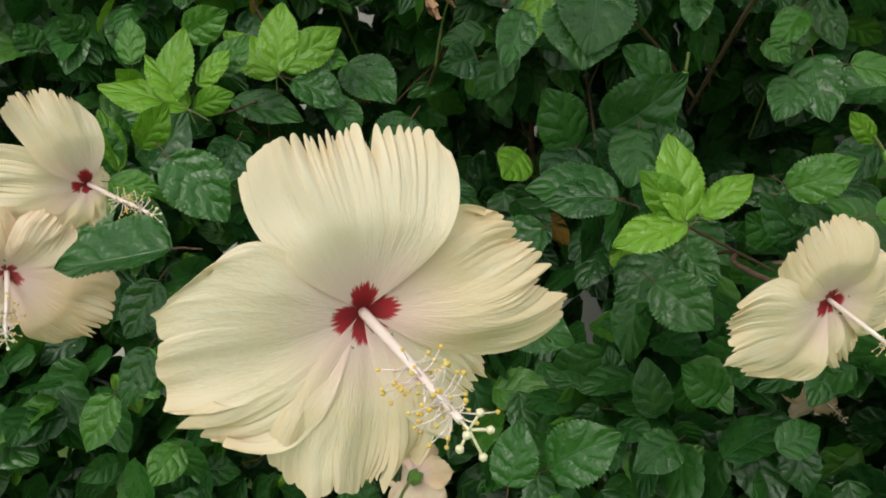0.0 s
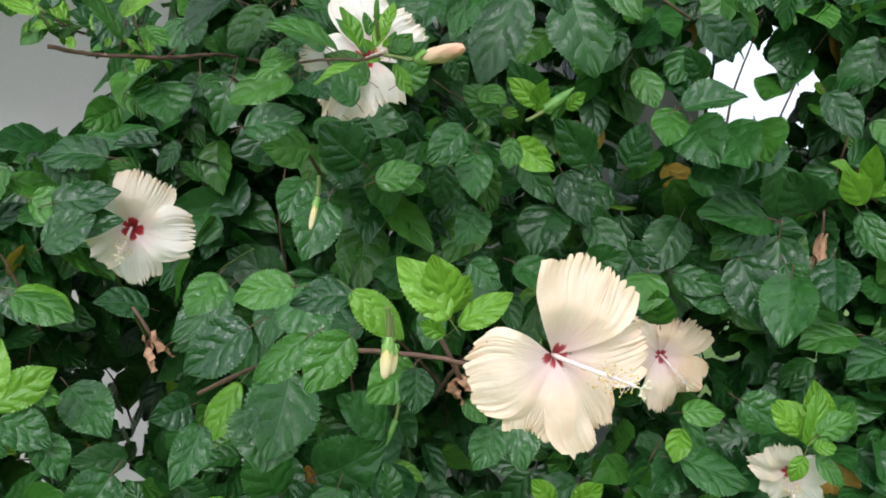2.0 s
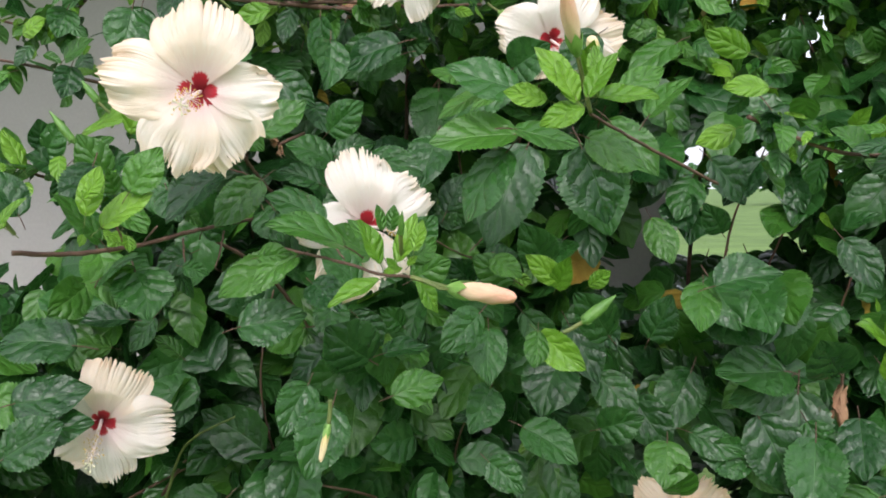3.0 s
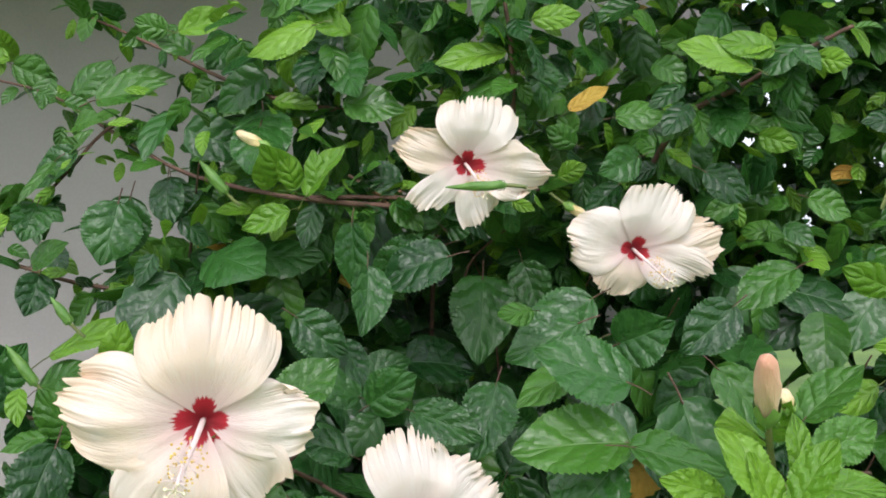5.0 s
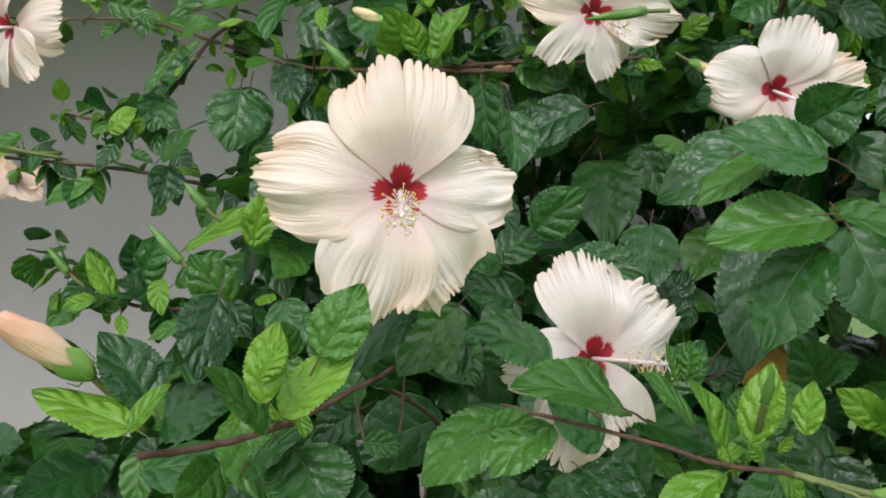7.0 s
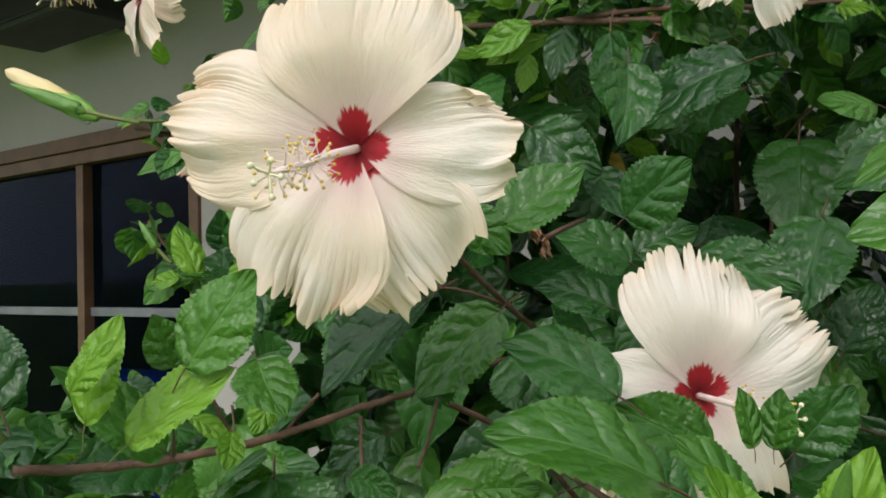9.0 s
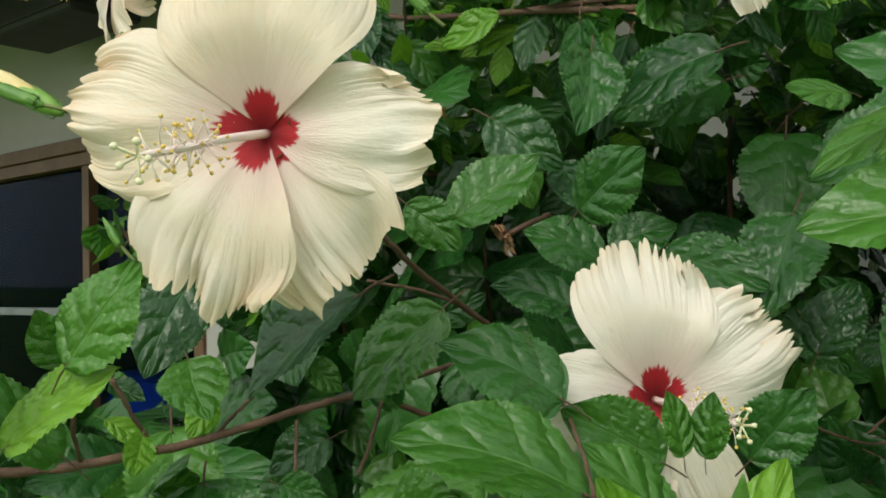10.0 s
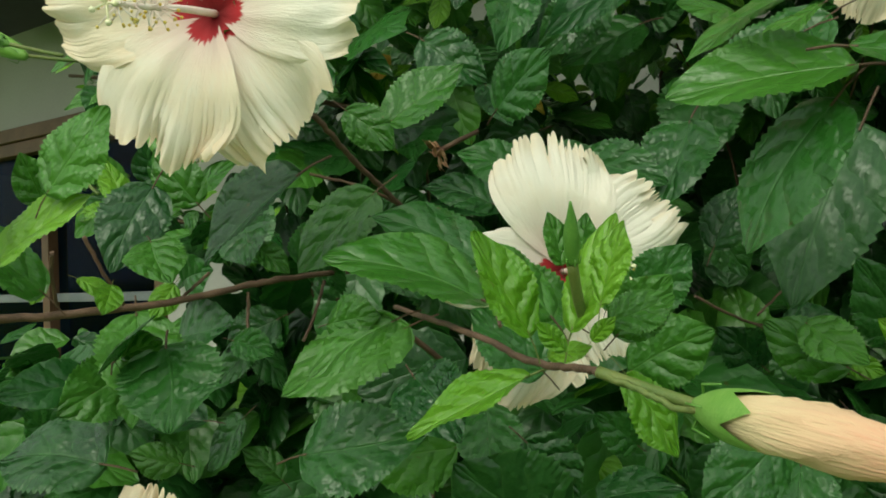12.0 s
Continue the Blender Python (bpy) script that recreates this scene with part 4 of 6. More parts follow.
leaf("d", (-0.239, 1.511, 2.041), (-0.177, 1.487, 2.018), (-0.403, -0.909, -0.109), 0.040)
leaf("y", (-0.243, 1.506, 2.047), (-0.293, 1.514, 2.060), (-0.123, -0.985, 0.120), 0.026)
leaf("y", (-0.244, 1.517, 2.059), (-0.253, 1.490, 2.084), (0.312, -0.694, -0.649), 0.023)
leaf("y", (0.353, 1.219, 1.916), (0.298, 1.205, 1.948), (-0.033, -0.898, -0.440), 0.032)
leaf("y", (0.412, 1.160, 1.872), (0.433, 1.134, 1.883), (-0.656, -0.692, -0.302), 0.021)
leaf("m", (0.543, 1.079, 1.874), (0.591, 1.072, 1.846), (-0.014, -0.974, 0.227), 0.037)
leaf("m", (0.474, 1.141, 1.864), (0.435, 1.148, 1.831), (-0.585, -0.568, 0.580), 0.034)
leaf("m", (0.095, 1.197, 1.942), (0.103, 1.134, 1.881), (-0.148, -0.690, 0.708), 0.054)
leaf("m", (0.176, 1.208, 2.002), (0.190, 1.155, 1.954), (-0.459, -0.662, 0.592), 0.043)
leaf("y", (0.145, 1.122, 2.016), (0.077, 1.135, 1.989), (-0.332, -0.817, 0.472), 0.037)
leaf("m", (0.273, 1.071, 1.787), (0.203, 1.084, 1.761), (-0.333, -0.787, 0.519), 0.050)
leaf("m", (0.180, 1.087, 1.818), (0.180, 1.088, 1.753), (-0.768, -0.640, -0.005), 0.042)
leaf("m", (0.125, 0.997, 1.736), (0.169, 0.989, 1.705), (-0.001, -0.971, 0.239), 0.036)
leaf("m", (0.179, 0.927, 1.671), (0.210, 0.895, 1.698), (-0.624, -0.756, -0.198), 0.033)
leaf("m", (0.408, 1.047, 1.746), (0.341, 1.060, 1.700), (-0.451, -0.771, 0.450), 0.054)
leaf("d", (0.367, 0.923, 1.720), (0.327, 0.930, 1.694), (-0.552, -0.360, 0.752), 0.031)
leaf("m", (0.427, 0.814, 1.754), (0.386, 0.812, 1.722), (-0.204, -0.922, 0.330), 0.033)
leaf("d", (0.338, 0.786, 1.664), (0.402, 0.775, 1.650), (0.087, -0.552, 0.829), 0.041)
leaf("o", (0.419, 1.145, 1.944), (0.460, 1.137, 1.971), (-0.490, -0.675, 0.551), 0.022)
leaf("m", (0.562, 1.086, 1.950), (0.551, 1.045, 1.898), (-0.536, -0.603, 0.591), 0.042)
leaf("m", (0.620, 1.063, 1.970), (0.638, 1.047, 1.922), (-0.636, -0.771, 0.018), 0.036)
leaf("y", (0.626, 1.016, 1.982), (0.644, 0.987, 1.971), (-0.853, -0.513, -0.097), 0.022)
leaf("y", (0.560, 1.018, 1.970), (0.488, 1.030, 1.992), (0.001, -0.871, 0.491), 0.038)
leaf("y", (0.581, 1.014, 1.986), (0.527, 1.023, 1.998), (-0.088, -0.937, 0.339), 0.028)
leaf("y", (0.350, 1.156, 2.006), (0.276, 1.170, 1.993), (-0.245, -0.761, 0.601), 0.038)
leaf("d", (0.356, 1.156, 1.981), (0.295, 1.167, 1.946), (-0.481, -0.608, 0.632), 0.044)
leaf("y", (0.380, 1.151, 2.041), (0.432, 1.141, 2.049), (-0.197, -0.971, 0.133), 0.026)
leaf("y", (0.127, 1.105, 1.851), (0.115, 1.085, 1.885), (0.074, -0.874, -0.481), 0.022)
leaf("y", (0.102, 1.123, 1.853), (0.094, 1.095, 1.883), (0.124, -0.753, -0.646), 0.022)
leaf("y", (0.137, 1.095, 1.845), (0.175, 1.087, 1.895), (-0.697, -0.553, 0.456), 0.031)
leaf("m", (0.026, 1.266, 1.903), (0.032, 1.266, 1.851), (0.531, -0.844, 0.072), 0.034)
leaf("d", (-0.091, 1.388, 2.023), (-0.116, 1.393, 1.987), (-0.390, -0.909, 0.148), 0.027)
leaf("d", (-0.091, 1.388, 1.994), (-0.014, 1.374, 2.008), (-0.247, -0.726, 0.641), 0.049)
leaf("d", (-0.226, 1.531, 2.033), (-0.185, 1.479, 2.016), (-0.767, -0.635, 0.091), 0.047)
leaf("y", (-0.248, 1.531, 2.048), (-0.246, 1.495, 2.079), (0.272, -0.610, -0.744), 0.026)
leaf("m", (0.396, 1.179, 2.006), (0.405, 1.178, 1.949), (0.228, -0.972, 0.054), 0.038)
leaf("m", (0.477, 1.093, 1.889), (0.428, 1.080, 1.870), (0.200, -0.969, 0.147), 0.033)
leaf("m", (0.574, 1.182, 1.928), (0.570, 1.149, 1.866), (-0.515, -0.742, 0.430), 0.045)
leaf("y", (0.598, 1.070, 1.912), (0.626, 1.046, 1.898), (-0.670, -0.739, -0.067), 0.023)
leaf("d", (0.645, 1.055, 1.847), (0.689, 1.047, 1.829), (-0.080, -0.971, 0.226), 0.030)
leaf("m", (0.232, 1.129, 1.855), (0.192, 1.135, 1.878), (-0.028, -0.971, 0.238), 0.031)
leaf("m", (0.272, 1.122, 1.819), (0.238, 1.128, 1.849), (-0.049, -0.989, 0.139), 0.030)
leaf("d", (0.450, 1.089, 1.929), (0.502, 1.079, 1.935), (-0.206, -0.839, 0.504), 0.033)
leaf("d", (0.412, 1.102, 1.901), (0.378, 1.092, 1.916), (0.107, -0.917, -0.384), 0.023)
leaf("d", (-0.012, 1.275, 2.040), (-0.049, 1.273, 2.051), (-0.015, -0.977, -0.214), 0.026)
leaf("y", (0.001, 1.269, 2.039), (0.058, 1.259, 2.058), (-0.250, -0.939, 0.234), 0.031)
leaf("y", (0.186, 1.186, 2.025), (0.138, 1.194, 2.050), (-0.049, -0.971, 0.232), 0.027)
leaf("m", (0.303, 1.226, 2.047), (0.266, 1.206, 2.065), (0.196, -0.836, -0.513), 0.032)
leaf("y", (-0.252, 0.703, 1.202), (-0.227, 0.720, 1.270), (-0.207, -0.930, 0.304), 0.037)
leaf("y", (-0.231, 0.704, 1.201), (-0.260, 0.714, 1.254), (0.732, -0.476, 0.488), 0.031)
leaf("y", (-0.232, 0.704, 1.199), (-0.308, 0.706, 1.234), (0.353, -0.462, 0.813), 0.042)
leaf("y", (-0.230, 0.716, 1.198), (-0.186, 0.691, 1.207), (-0.463, -0.875, -0.141), 0.023)
leaf("y", (-0.219, 0.709, 1.218), (-0.190, 0.718, 1.248), (-0.143, -0.905, 0.400), 0.022)
leaf("y", (-0.162, 0.775, 1.219), (-0.209, 0.782, 1.269), (0.246, -0.895, 0.371), 0.034)
leaf("y", (-0.162, 0.775, 1.222), (-0.152, 0.791, 1.289), (0.041, -0.975, 0.219), 0.035)
leaf("y", (-0.155, 0.776, 1.224), (-0.097, 0.787, 1.257), (0.067, -0.974, 0.214), 0.034)
leaf("m", (-0.147, 0.774, 1.212), (-0.100, 0.771, 1.183), (0.250, -0.830, 0.499), 0.037)
leaf("m", (-0.185, 0.517, 1.172), (-0.150, 0.508, 1.125), (0.182, -0.930, 0.319), 0.039)
leaf("m", (-0.161, 0.426, 1.126), (-0.231, 0.420, 1.124), (0.001, -0.435, 0.900), 0.047)
leaf("d", (-0.228, 0.511, 1.161), (-0.194, 0.512, 1.153), (0.150, -0.787, 0.598), 0.022)
leaf("m", (-0.250, 0.576, 1.162), (-0.278, 0.571, 1.202), (0.369, -0.921, 0.126), 0.035)
leaf("y", (-0.246, 0.572, 1.163), (-0.256, 0.581, 1.210), (0.908, -0.327, 0.261), 0.025)
leaf("y", (0.167, 0.542, 1.085), (0.165, 0.556, 1.148), (0.260, -0.942, 0.215), 0.032)
leaf("y", (0.172, 0.551, 1.087), (0.138, 0.535, 1.123), (0.200, -0.951, -0.236), 0.025)
leaf("y", (0.178, 0.543, 1.088), (0.218, 0.552, 1.115), (-0.293, -0.704, 0.647), 0.025)
leaf("y", (0.167, 0.541, 1.083), (0.113, 0.536, 1.074), (-0.047, -0.713, 0.699), 0.028)
leaf("m", (0.145, 0.722, 1.073), (0.064, 0.723, 1.099), (0.223, -0.670, 0.708), 0.056)
leaf("m", (0.057, 0.675, 0.835), (0.124, 0.660, 0.871), (-0.367, -0.880, 0.302), 0.052)
leaf("m", (0.019, 0.660, 0.829), (0.034, 0.674, 0.887), (-0.287, -0.914, 0.288), 0.041)
leaf("m", (0.182, 0.766, 0.978), (0.228, 0.733, 0.936), (-0.287, -0.878, 0.384), 0.051)
leaf("m", (0.201, 0.791, 0.996), (0.143, 0.779, 0.960), (-0.202, -0.790, 0.579), 0.046)
leaf("m", (0.215, 0.807, 1.006), (0.244, 0.770, 0.970), (-0.399, -0.781, 0.481), 0.043)
leaf("m", (0.468, 0.912, 1.133), (0.391, 0.907, 1.135), (0.059, -0.691, 0.720), 0.051)
leaf("m", (-0.255, 0.580, 1.017), (-0.283, 0.569, 0.975), (-0.247, -0.884, 0.396), 0.033)
leaf("m", (-0.241, 0.592, 1.069), (-0.272, 0.581, 1.028), (-0.073, -0.946, 0.315), 0.035)
leaf("d", (-0.332, 0.663, 0.951), (-0.363, 0.650, 0.904), (-0.158, -0.924, 0.349), 0.036)
leaf("d", (-0.279, 0.664, 0.895), (-0.299, 0.634, 0.873), (0.485, -0.709, 0.511), 0.031)
leaf("m", (0.327, 0.838, 0.993), (0.281, 0.797, 1.030), (0.440, -0.817, -0.373), 0.041)
leaf("m", (0.461, 0.906, 1.067), (0.394, 0.874, 1.053), (0.338, -0.861, 0.381), 0.043)
leaf("m", (0.198, 0.783, 0.800), (0.149, 0.741, 0.793), (0.435, -0.610, 0.662), 0.041)
leaf("m", (0.250, 0.796, 0.840), (0.205, 0.766, 0.887), (0.407, -0.896, -0.177), 0.041)
leaf("d", (0.348, 0.608, 1.018), (0.296, 0.618, 1.077), (0.470, -0.709, 0.526), 0.049)
leaf("d", (0.311, 0.566, 1.069), (0.379, 0.566, 1.059), (0.115, -0.651, 0.750), 0.043)
leaf("m", (0.373, 0.550, 0.979), (0.369, 0.497, 0.953), (-0.367, -0.391, 0.844), 0.044)
leaf("m", (0.670, 1.064, 1.645), (0.716, 1.054, 1.587), (0.116, -0.960, 0.255), 0.049)
leaf("m", (0.746, 1.071, 1.645), (0.695, 1.078, 1.585), (-0.701, -0.468, 0.537), 0.052)
leaf("y", (0.215, 0.668, 1.551), (0.207, 0.665, 1.560), (0.230, -0.965, -0.128), 0.006)
leaf("y", (0.223, 0.669, 1.554), (0.230, 0.667, 1.561), (-0.249, -0.960, -0.126), 0.005)
leaf("y", (0.225, 0.648, 1.566), (0.231, 0.648, 1.589), (-0.667, -0.722, 0.186), 0.012)
leaf("d", (0.231, 0.709, 1.557), (0.253, 0.712, 1.566), (-0.092, -0.856, 0.508), 0.015)
leaf("d", (-0.242, 0.769, 1.266), (-0.194, 0.750, 1.282), (-0.263, -0.921, -0.289), 0.032)
leaf("d", (-0.292, 0.751, 1.245), (-0.293, 0.761, 1.289), (-0.116, -0.971, 0.211), 0.028)
leaf("d", (-0.211, 0.732, 1.226), (-0.175, 0.741, 1.258), (-0.078, -0.928, 0.364), 0.030)
leaf("y", (-0.249, 0.629, 1.174), (-0.214, 0.604, 1.205), (-0.130, -0.847, -0.515), 0.025)
leaf("y", (-0.283, 0.739, 1.220), (-0.289, 0.709, 1.238), (0.700, -0.474, -0.534), 0.021)
leaf("d", (-0.128, 0.811, 1.237), (-0.095, 0.786, 1.222), (-0.487, -0.820, 0.301), 0.024)
leaf("m", (-0.184, 0.681, 1.167), (-0.199, 0.644, 1.134), (0.531, -0.674, 0.514), 0.034)
leaf("m", (-0.375, 0.847, 1.278), (-0.382, 0.821, 1.301), (0.616, -0.614, -0.493), 0.029)
leaf("m", (-0.422, 0.840, 1.272), (-0.430, 0.822, 1.301), (0.548, -0.767, -0.333), 0.029)
leaf("m", (0.637, 1.007, 1.503), (0.638, 0.933, 1.451), (-0.624, -0.456, 0.634), 0.062)
leaf("m", (0.671, 0.980, 1.496), (0.666, 0.907, 1.445), (-0.608, -0.421, 0.673), 0.061)
leaf("d", (0.719, 0.996, 1.503), (0.701, 0.918, 1.454), (-0.555, -0.346, 0.757), 0.062)
leaf("m", (0.664, 1.021, 1.473), (0.670, 0.944, 1.429), (-0.711, -0.394, 0.582), 0.063)
leaf("m", (0.748, 1.006, 1.488), (0.679, 0.947, 1.432), (0.049, -0.717, 0.695), 0.063)
leaf("d", (0.217, 0.897, 1.546), (0.169, 0.888, 1.573), (0.336, -0.889, 0.311), 0.034)
leaf("m", (0.203, 0.875, 1.520), (0.167, 0.868, 1.556), (0.474, -0.822, 0.316), 0.034)
leaf("m", (0.913, 1.689, 1.478), (0.866, 1.612, 1.423), (-0.167, -0.501, 0.849), 0.071)
leaf("m", (0.981, 1.685, 1.467), (0.930, 1.639, 1.396), (-0.231, -0.731, 0.642), 0.064)
leaf("m", (1.014, 1.675, 1.465), (0.949, 1.642, 1.389), (-0.226, -0.806, 0.547), 0.067)
leaf("m", (1.100, 1.734, 1.468), (1.112, 1.681, 1.383), (-0.577, -0.728, 0.370), 0.073)
leaf("m", (1.134, 1.667, 1.476), (1.081, 1.601, 1.417), (-0.255, -0.522, 0.814), 0.067)
leaf("m", (1.157, 1.618, 1.475), (1.176, 1.575, 1.397), (-0.614, -0.743, 0.265), 0.067)
leaf("m", (1.241, 1.662, 1.474), (1.198, 1.611, 1.401), (-0.411, -0.615, 0.673), 0.065)
leaf("d", (0.949, 1.750, 1.422), (0.870, 1.684, 1.368), (0.071, -0.680, 0.730), 0.069)
leaf("d", (1.029, 1.775, 1.430), (0.997, 1.681, 1.379), (-0.428, -0.314, 0.847), 0.084)
leaf("m", (1.043, 1.723, 1.435), (1.027, 1.649, 1.374), (-0.521, -0.472, 0.711), 0.071)
leaf("m", (1.120, 1.729, 1.427), (1.072, 1.687, 1.353), (-0.324, -0.715, 0.620), 0.065)
leaf("m", (1.121, 1.642, 1.449), (1.044, 1.596, 1.385), (-0.131, -0.728, 0.672), 0.068)
leaf("m", (1.175, 1.679, 1.443), (1.175, 1.604, 1.370), (-0.648, -0.531, 0.546), 0.080)
leaf("m", (1.232, 1.669, 1.445), (1.181, 1.604, 1.389), (-0.311, -0.473, 0.824), 0.065)
leaf("m", (0.965, 1.766, 1.392), (0.926, 1.694, 1.330), (-0.264, -0.541, 0.798), 0.071)
leaf("m", (0.963, 1.668, 1.412), (0.974, 1.607, 1.358), (-0.612, -0.587, 0.530), 0.063)
leaf("m", (1.017, 1.661, 1.408), (0.978, 1.577, 1.354), (-0.346, -0.389, 0.854), 0.074)
leaf("d", (1.084, 1.675, 1.407), (1.088, 1.596, 1.346), (-0.651, -0.483, 0.586), 0.073)
leaf("m", (1.155, 1.732, 1.396), (1.091, 1.668, 1.318), (-0.258, -0.633, 0.730), 0.078)
leaf("m", (1.163, 1.659, 1.411), (1.096, 1.598, 1.355), (-0.151, -0.572, 0.806), 0.067)
leaf("m", (1.253, 1.695, 1.393), (1.173, 1.608, 1.343), (-0.109, -0.418, 0.902), 0.082)
leaf("m", (0.847, 1.171, 1.629), (0.842, 1.128, 1.575), (-0.631, -0.577, 0.519), 0.049)
leaf("m", (0.876, 1.166, 1.612), (0.828, 1.130, 1.557), (-0.268, -0.678, 0.684), 0.049)
leaf("d", (0.849, 1.177, 1.581), (0.793, 1.123, 1.541), (-0.082, -0.537, 0.839), 0.049)
leaf("m", (0.709, 1.195, 1.623), (0.668, 1.158, 1.568), (-0.195, -0.737, 0.647), 0.049)
leaf("m", (0.682, 1.201, 1.592), (0.683, 1.150, 1.548), (-0.598, -0.536, 0.596), 0.049)
leaf("m", (0.724, 1.197, 1.578), (0.684, 1.145, 1.538), (-0.142, -0.534, 0.833), 0.049)
leaf("y", (0.669, 0.755, 1.154), (0.686, 0.755, 1.216), (0.2, -0.9, 0.3), 0.024)
leaf("y", (0.663, 0.760, 1.165), (0.631, 0.760, 1.199), (-0.3, -0.85, 0.4), 0.022)
leaf("d", (0.678, 0.750, 1.166), (0.716, 0.750, 1.187), (0.3, -0.8, 0.5), 0.026)
leaf("d", (0.675, 0.750, 1.143), (0.711, 0.750, 1.112), (0.3, -0.7, 0.6), 0.03)
leaf("y", (0.670, 0.745, 1.154), (0.697, 0.745, 1.156), (0.2, -0.7, 0.6), 0.016)
leaf("y", (0.662, 0.750, 1.144), (0.649, 0.750, 1.116), (-0.2, -0.9, 0.3), 0.018)
leaf("m", (0.695, 0.770, 1.184), (0.732, 0.770, 1.164), (0.1, -0.7, 0.6), 0.034)
leaf("m", (-0.124, 0.890, 1.415), (-0.053, 0.890, 1.429), (0.2, -0.7, 0.6), 0.045)
leaf("m", (-0.116, 0.880, 1.386), (-0.049, 0.880, 1.396), (0.1, -0.6, 0.75), 0.042)
leaf("d", (-0.149, 0.900, 1.420), (-0.093, 0.900, 1.401), (0, -0.8, 0.5), 0.04)
leaf("y", (-0.126, 0.780, 1.337), (-0.074, 0.780, 1.317), (0.2, -0.4, 0.85), 0.04)
leaf("m", (0.001, 1.170, 1.864), (0.005, 1.150, 1.816), (-0.3, -0.9, 0.2), 0.034)
leaf("m", (-0.047, 1.170, 1.840), (-0.060, 1.150, 1.778), (0.2, -0.95, 0.2), 0.052)
leaf("d", (-0.108, 1.170, 1.879), (-0.137, 1.150, 1.835), (-0.6, -0.6, 0.5), 0.024)
leaf("m", (-0.123, 1.170, 1.837), (-0.132, 1.150, 1.801), (0.3, -0.9, 0.3), 0.034)
leaf("y", (-0.175, 1.170, 1.807), (-0.146, 1.150, 1.823), (0.1, -0.9, 0.4), 0.024)
leaf("d", (-0.128, 1.170, 1.777), (-0.090, 1.150, 1.799), (-0.2, -0.8, 0.5), 0.028)
leaf("m", (-0.121, 1.170, 1.768), (-0.130, 1.150, 1.728), (0.3, -0.9, 0.3), 0.032)
leaf("d", (-0.193, 1.170, 1.760), (-0.233, 1.150, 1.737), (0.2, -0.6, 0.7), 0.022)
leaf("m", (-0.206, 1.170, 1.758), (-0.210, 1.150, 1.731), (0.2, -0.9, 0.2), 0.026)
leaf("y", (-0.111, 1.170, 1.687), (-0.028, 1.150, 1.730), (-0.2, -0.6, 0.7), 0.03)
leaf("m", (-0.161, 1.170, 1.658), (-0.132, 1.150, 1.700), (0.1, -0.9, 0.3), 0.036)
leaf("d", (-0.123, 1.170, 1.654), (-0.074, 1.150, 1.683), (-0.2, -0.7, 0.6), 0.034)
leaf("m", (-0.096, 1.170, 1.634), (-0.054, 1.150, 1.656), (-0.1, -0.8, 0.5), 0.05)
leaf("d", (-0.194, 1.170, 1.655), (-0.195, 1.150, 1.692), (0.1, -0.95, 0.2), 0.028)
leaf("d", (-0.189, 1.170, 1.644), (-0.225, 1.150, 1.638), (0.1, -0.6, 0.8), 0.022)
leaf("m", (-0.140, 1.170, 1.644), (-0.172, 1.150, 1.660), (0.2, -0.8, 0.5), 0.034)
leaf("m", (-0.093, 1.170, 1.605), (-0.139, 1.150, 1.623), (0.1, -0.7, 0.7), 0.05)
leaf("y", (-0.216, 1.170, 1.838), (-0.212, 1.150, 1.854), (0.2, -0.9, 0.2), 0.014)
leaf("m", (-0.154, 1.170, 1.668), (-0.156, 1.150, 1.702), (0.3, -0.9, 0.2), 0.03)
leaf("m", (0.406, 0.985, 1.659), (0.350, 0.950, 1.550), (-0.21, -0.89, 0.40), 0.064)
leaf("m", (0.471, 0.985, 1.657), (0.497, 0.950, 1.561), (-0.05, -0.94, 0.33), 0.076)
leaf("d", (0.500, 0.975, 1.687), (0.547, 0.940, 1.625), (-0.08, -0.89, 0.44), 0.043)
leaf("m", (0.712, 0.995, 1.703), (0.742, 0.960, 1.631), (-0.15, -0.91, 0.38), 0.051)
leaf("d", (0.568, 1.015, 1.573), (0.580, 0.980, 1.521), (-0.29, -0.82, 0.49), 0.035)
leaf("m", (0.484, 1.075, 1.438), (0.510, 1.040, 1.368), (-0.24, -0.90, 0.36), 0.046)
leaf("m", (0.429, 1.095, 1.453), (0.468, 1.060, 1.397), (-0.39, -0.88, 0.28), 0.035)
leaf("m", (0.749, 1.015, 1.377), (0.639, 0.980, 1.392), (0.29, -0.57, 0.77), 0.070)
leaf("m", (0.472, 1.075, 1.392), (0.436, 1.040, 1.335), (-0.25, -0.74, 0.62), 0.065)
leaf("m", (0.766, 1.015, 1.350), (0.738, 0.980, 1.245), (-0.44, -0.81, 0.39), 0.071)
leaf("m", (0.620, 1.015, 1.307), (0.675, 0.980, 1.287), (-0.31, -0.79, 0.53), 0.037)
leaf("m", (0.412, 1.035, 1.321), (0.471, 1.000, 1.284), (0.04, -0.69, 0.72), 0.051)
leaf("d", (0.567, 0.965, 1.313), (0.548, 0.930, 1.272), (-0.05, -0.75, 0.66), 0.049)
leaf("y", (0.843, 0.945, 1.415), (0.779, 0.910, 1.454), (0.63, -0.55, 0.54), 0.033)
leaf("y", (0.851, 0.945, 1.415), (0.832, 0.910, 1.471), (-0.70, -0.48, -0.53), 0.027)
leaf("y", (0.851, 0.945, 1.408), (0.873, 0.910, 1.432), (-0.87, -0.27, 0.40), 0.019)
leaf("m", (0.849, 0.965, 1.384), (0.878, 0.930, 1.322), (-0.59, -0.79, 0.18), 0.034)
leaf("m", (0.521, 1.075, 1.371), (0.562, 1.040, 1.316), (-0.17, -0.88, 0.44), 0.046)
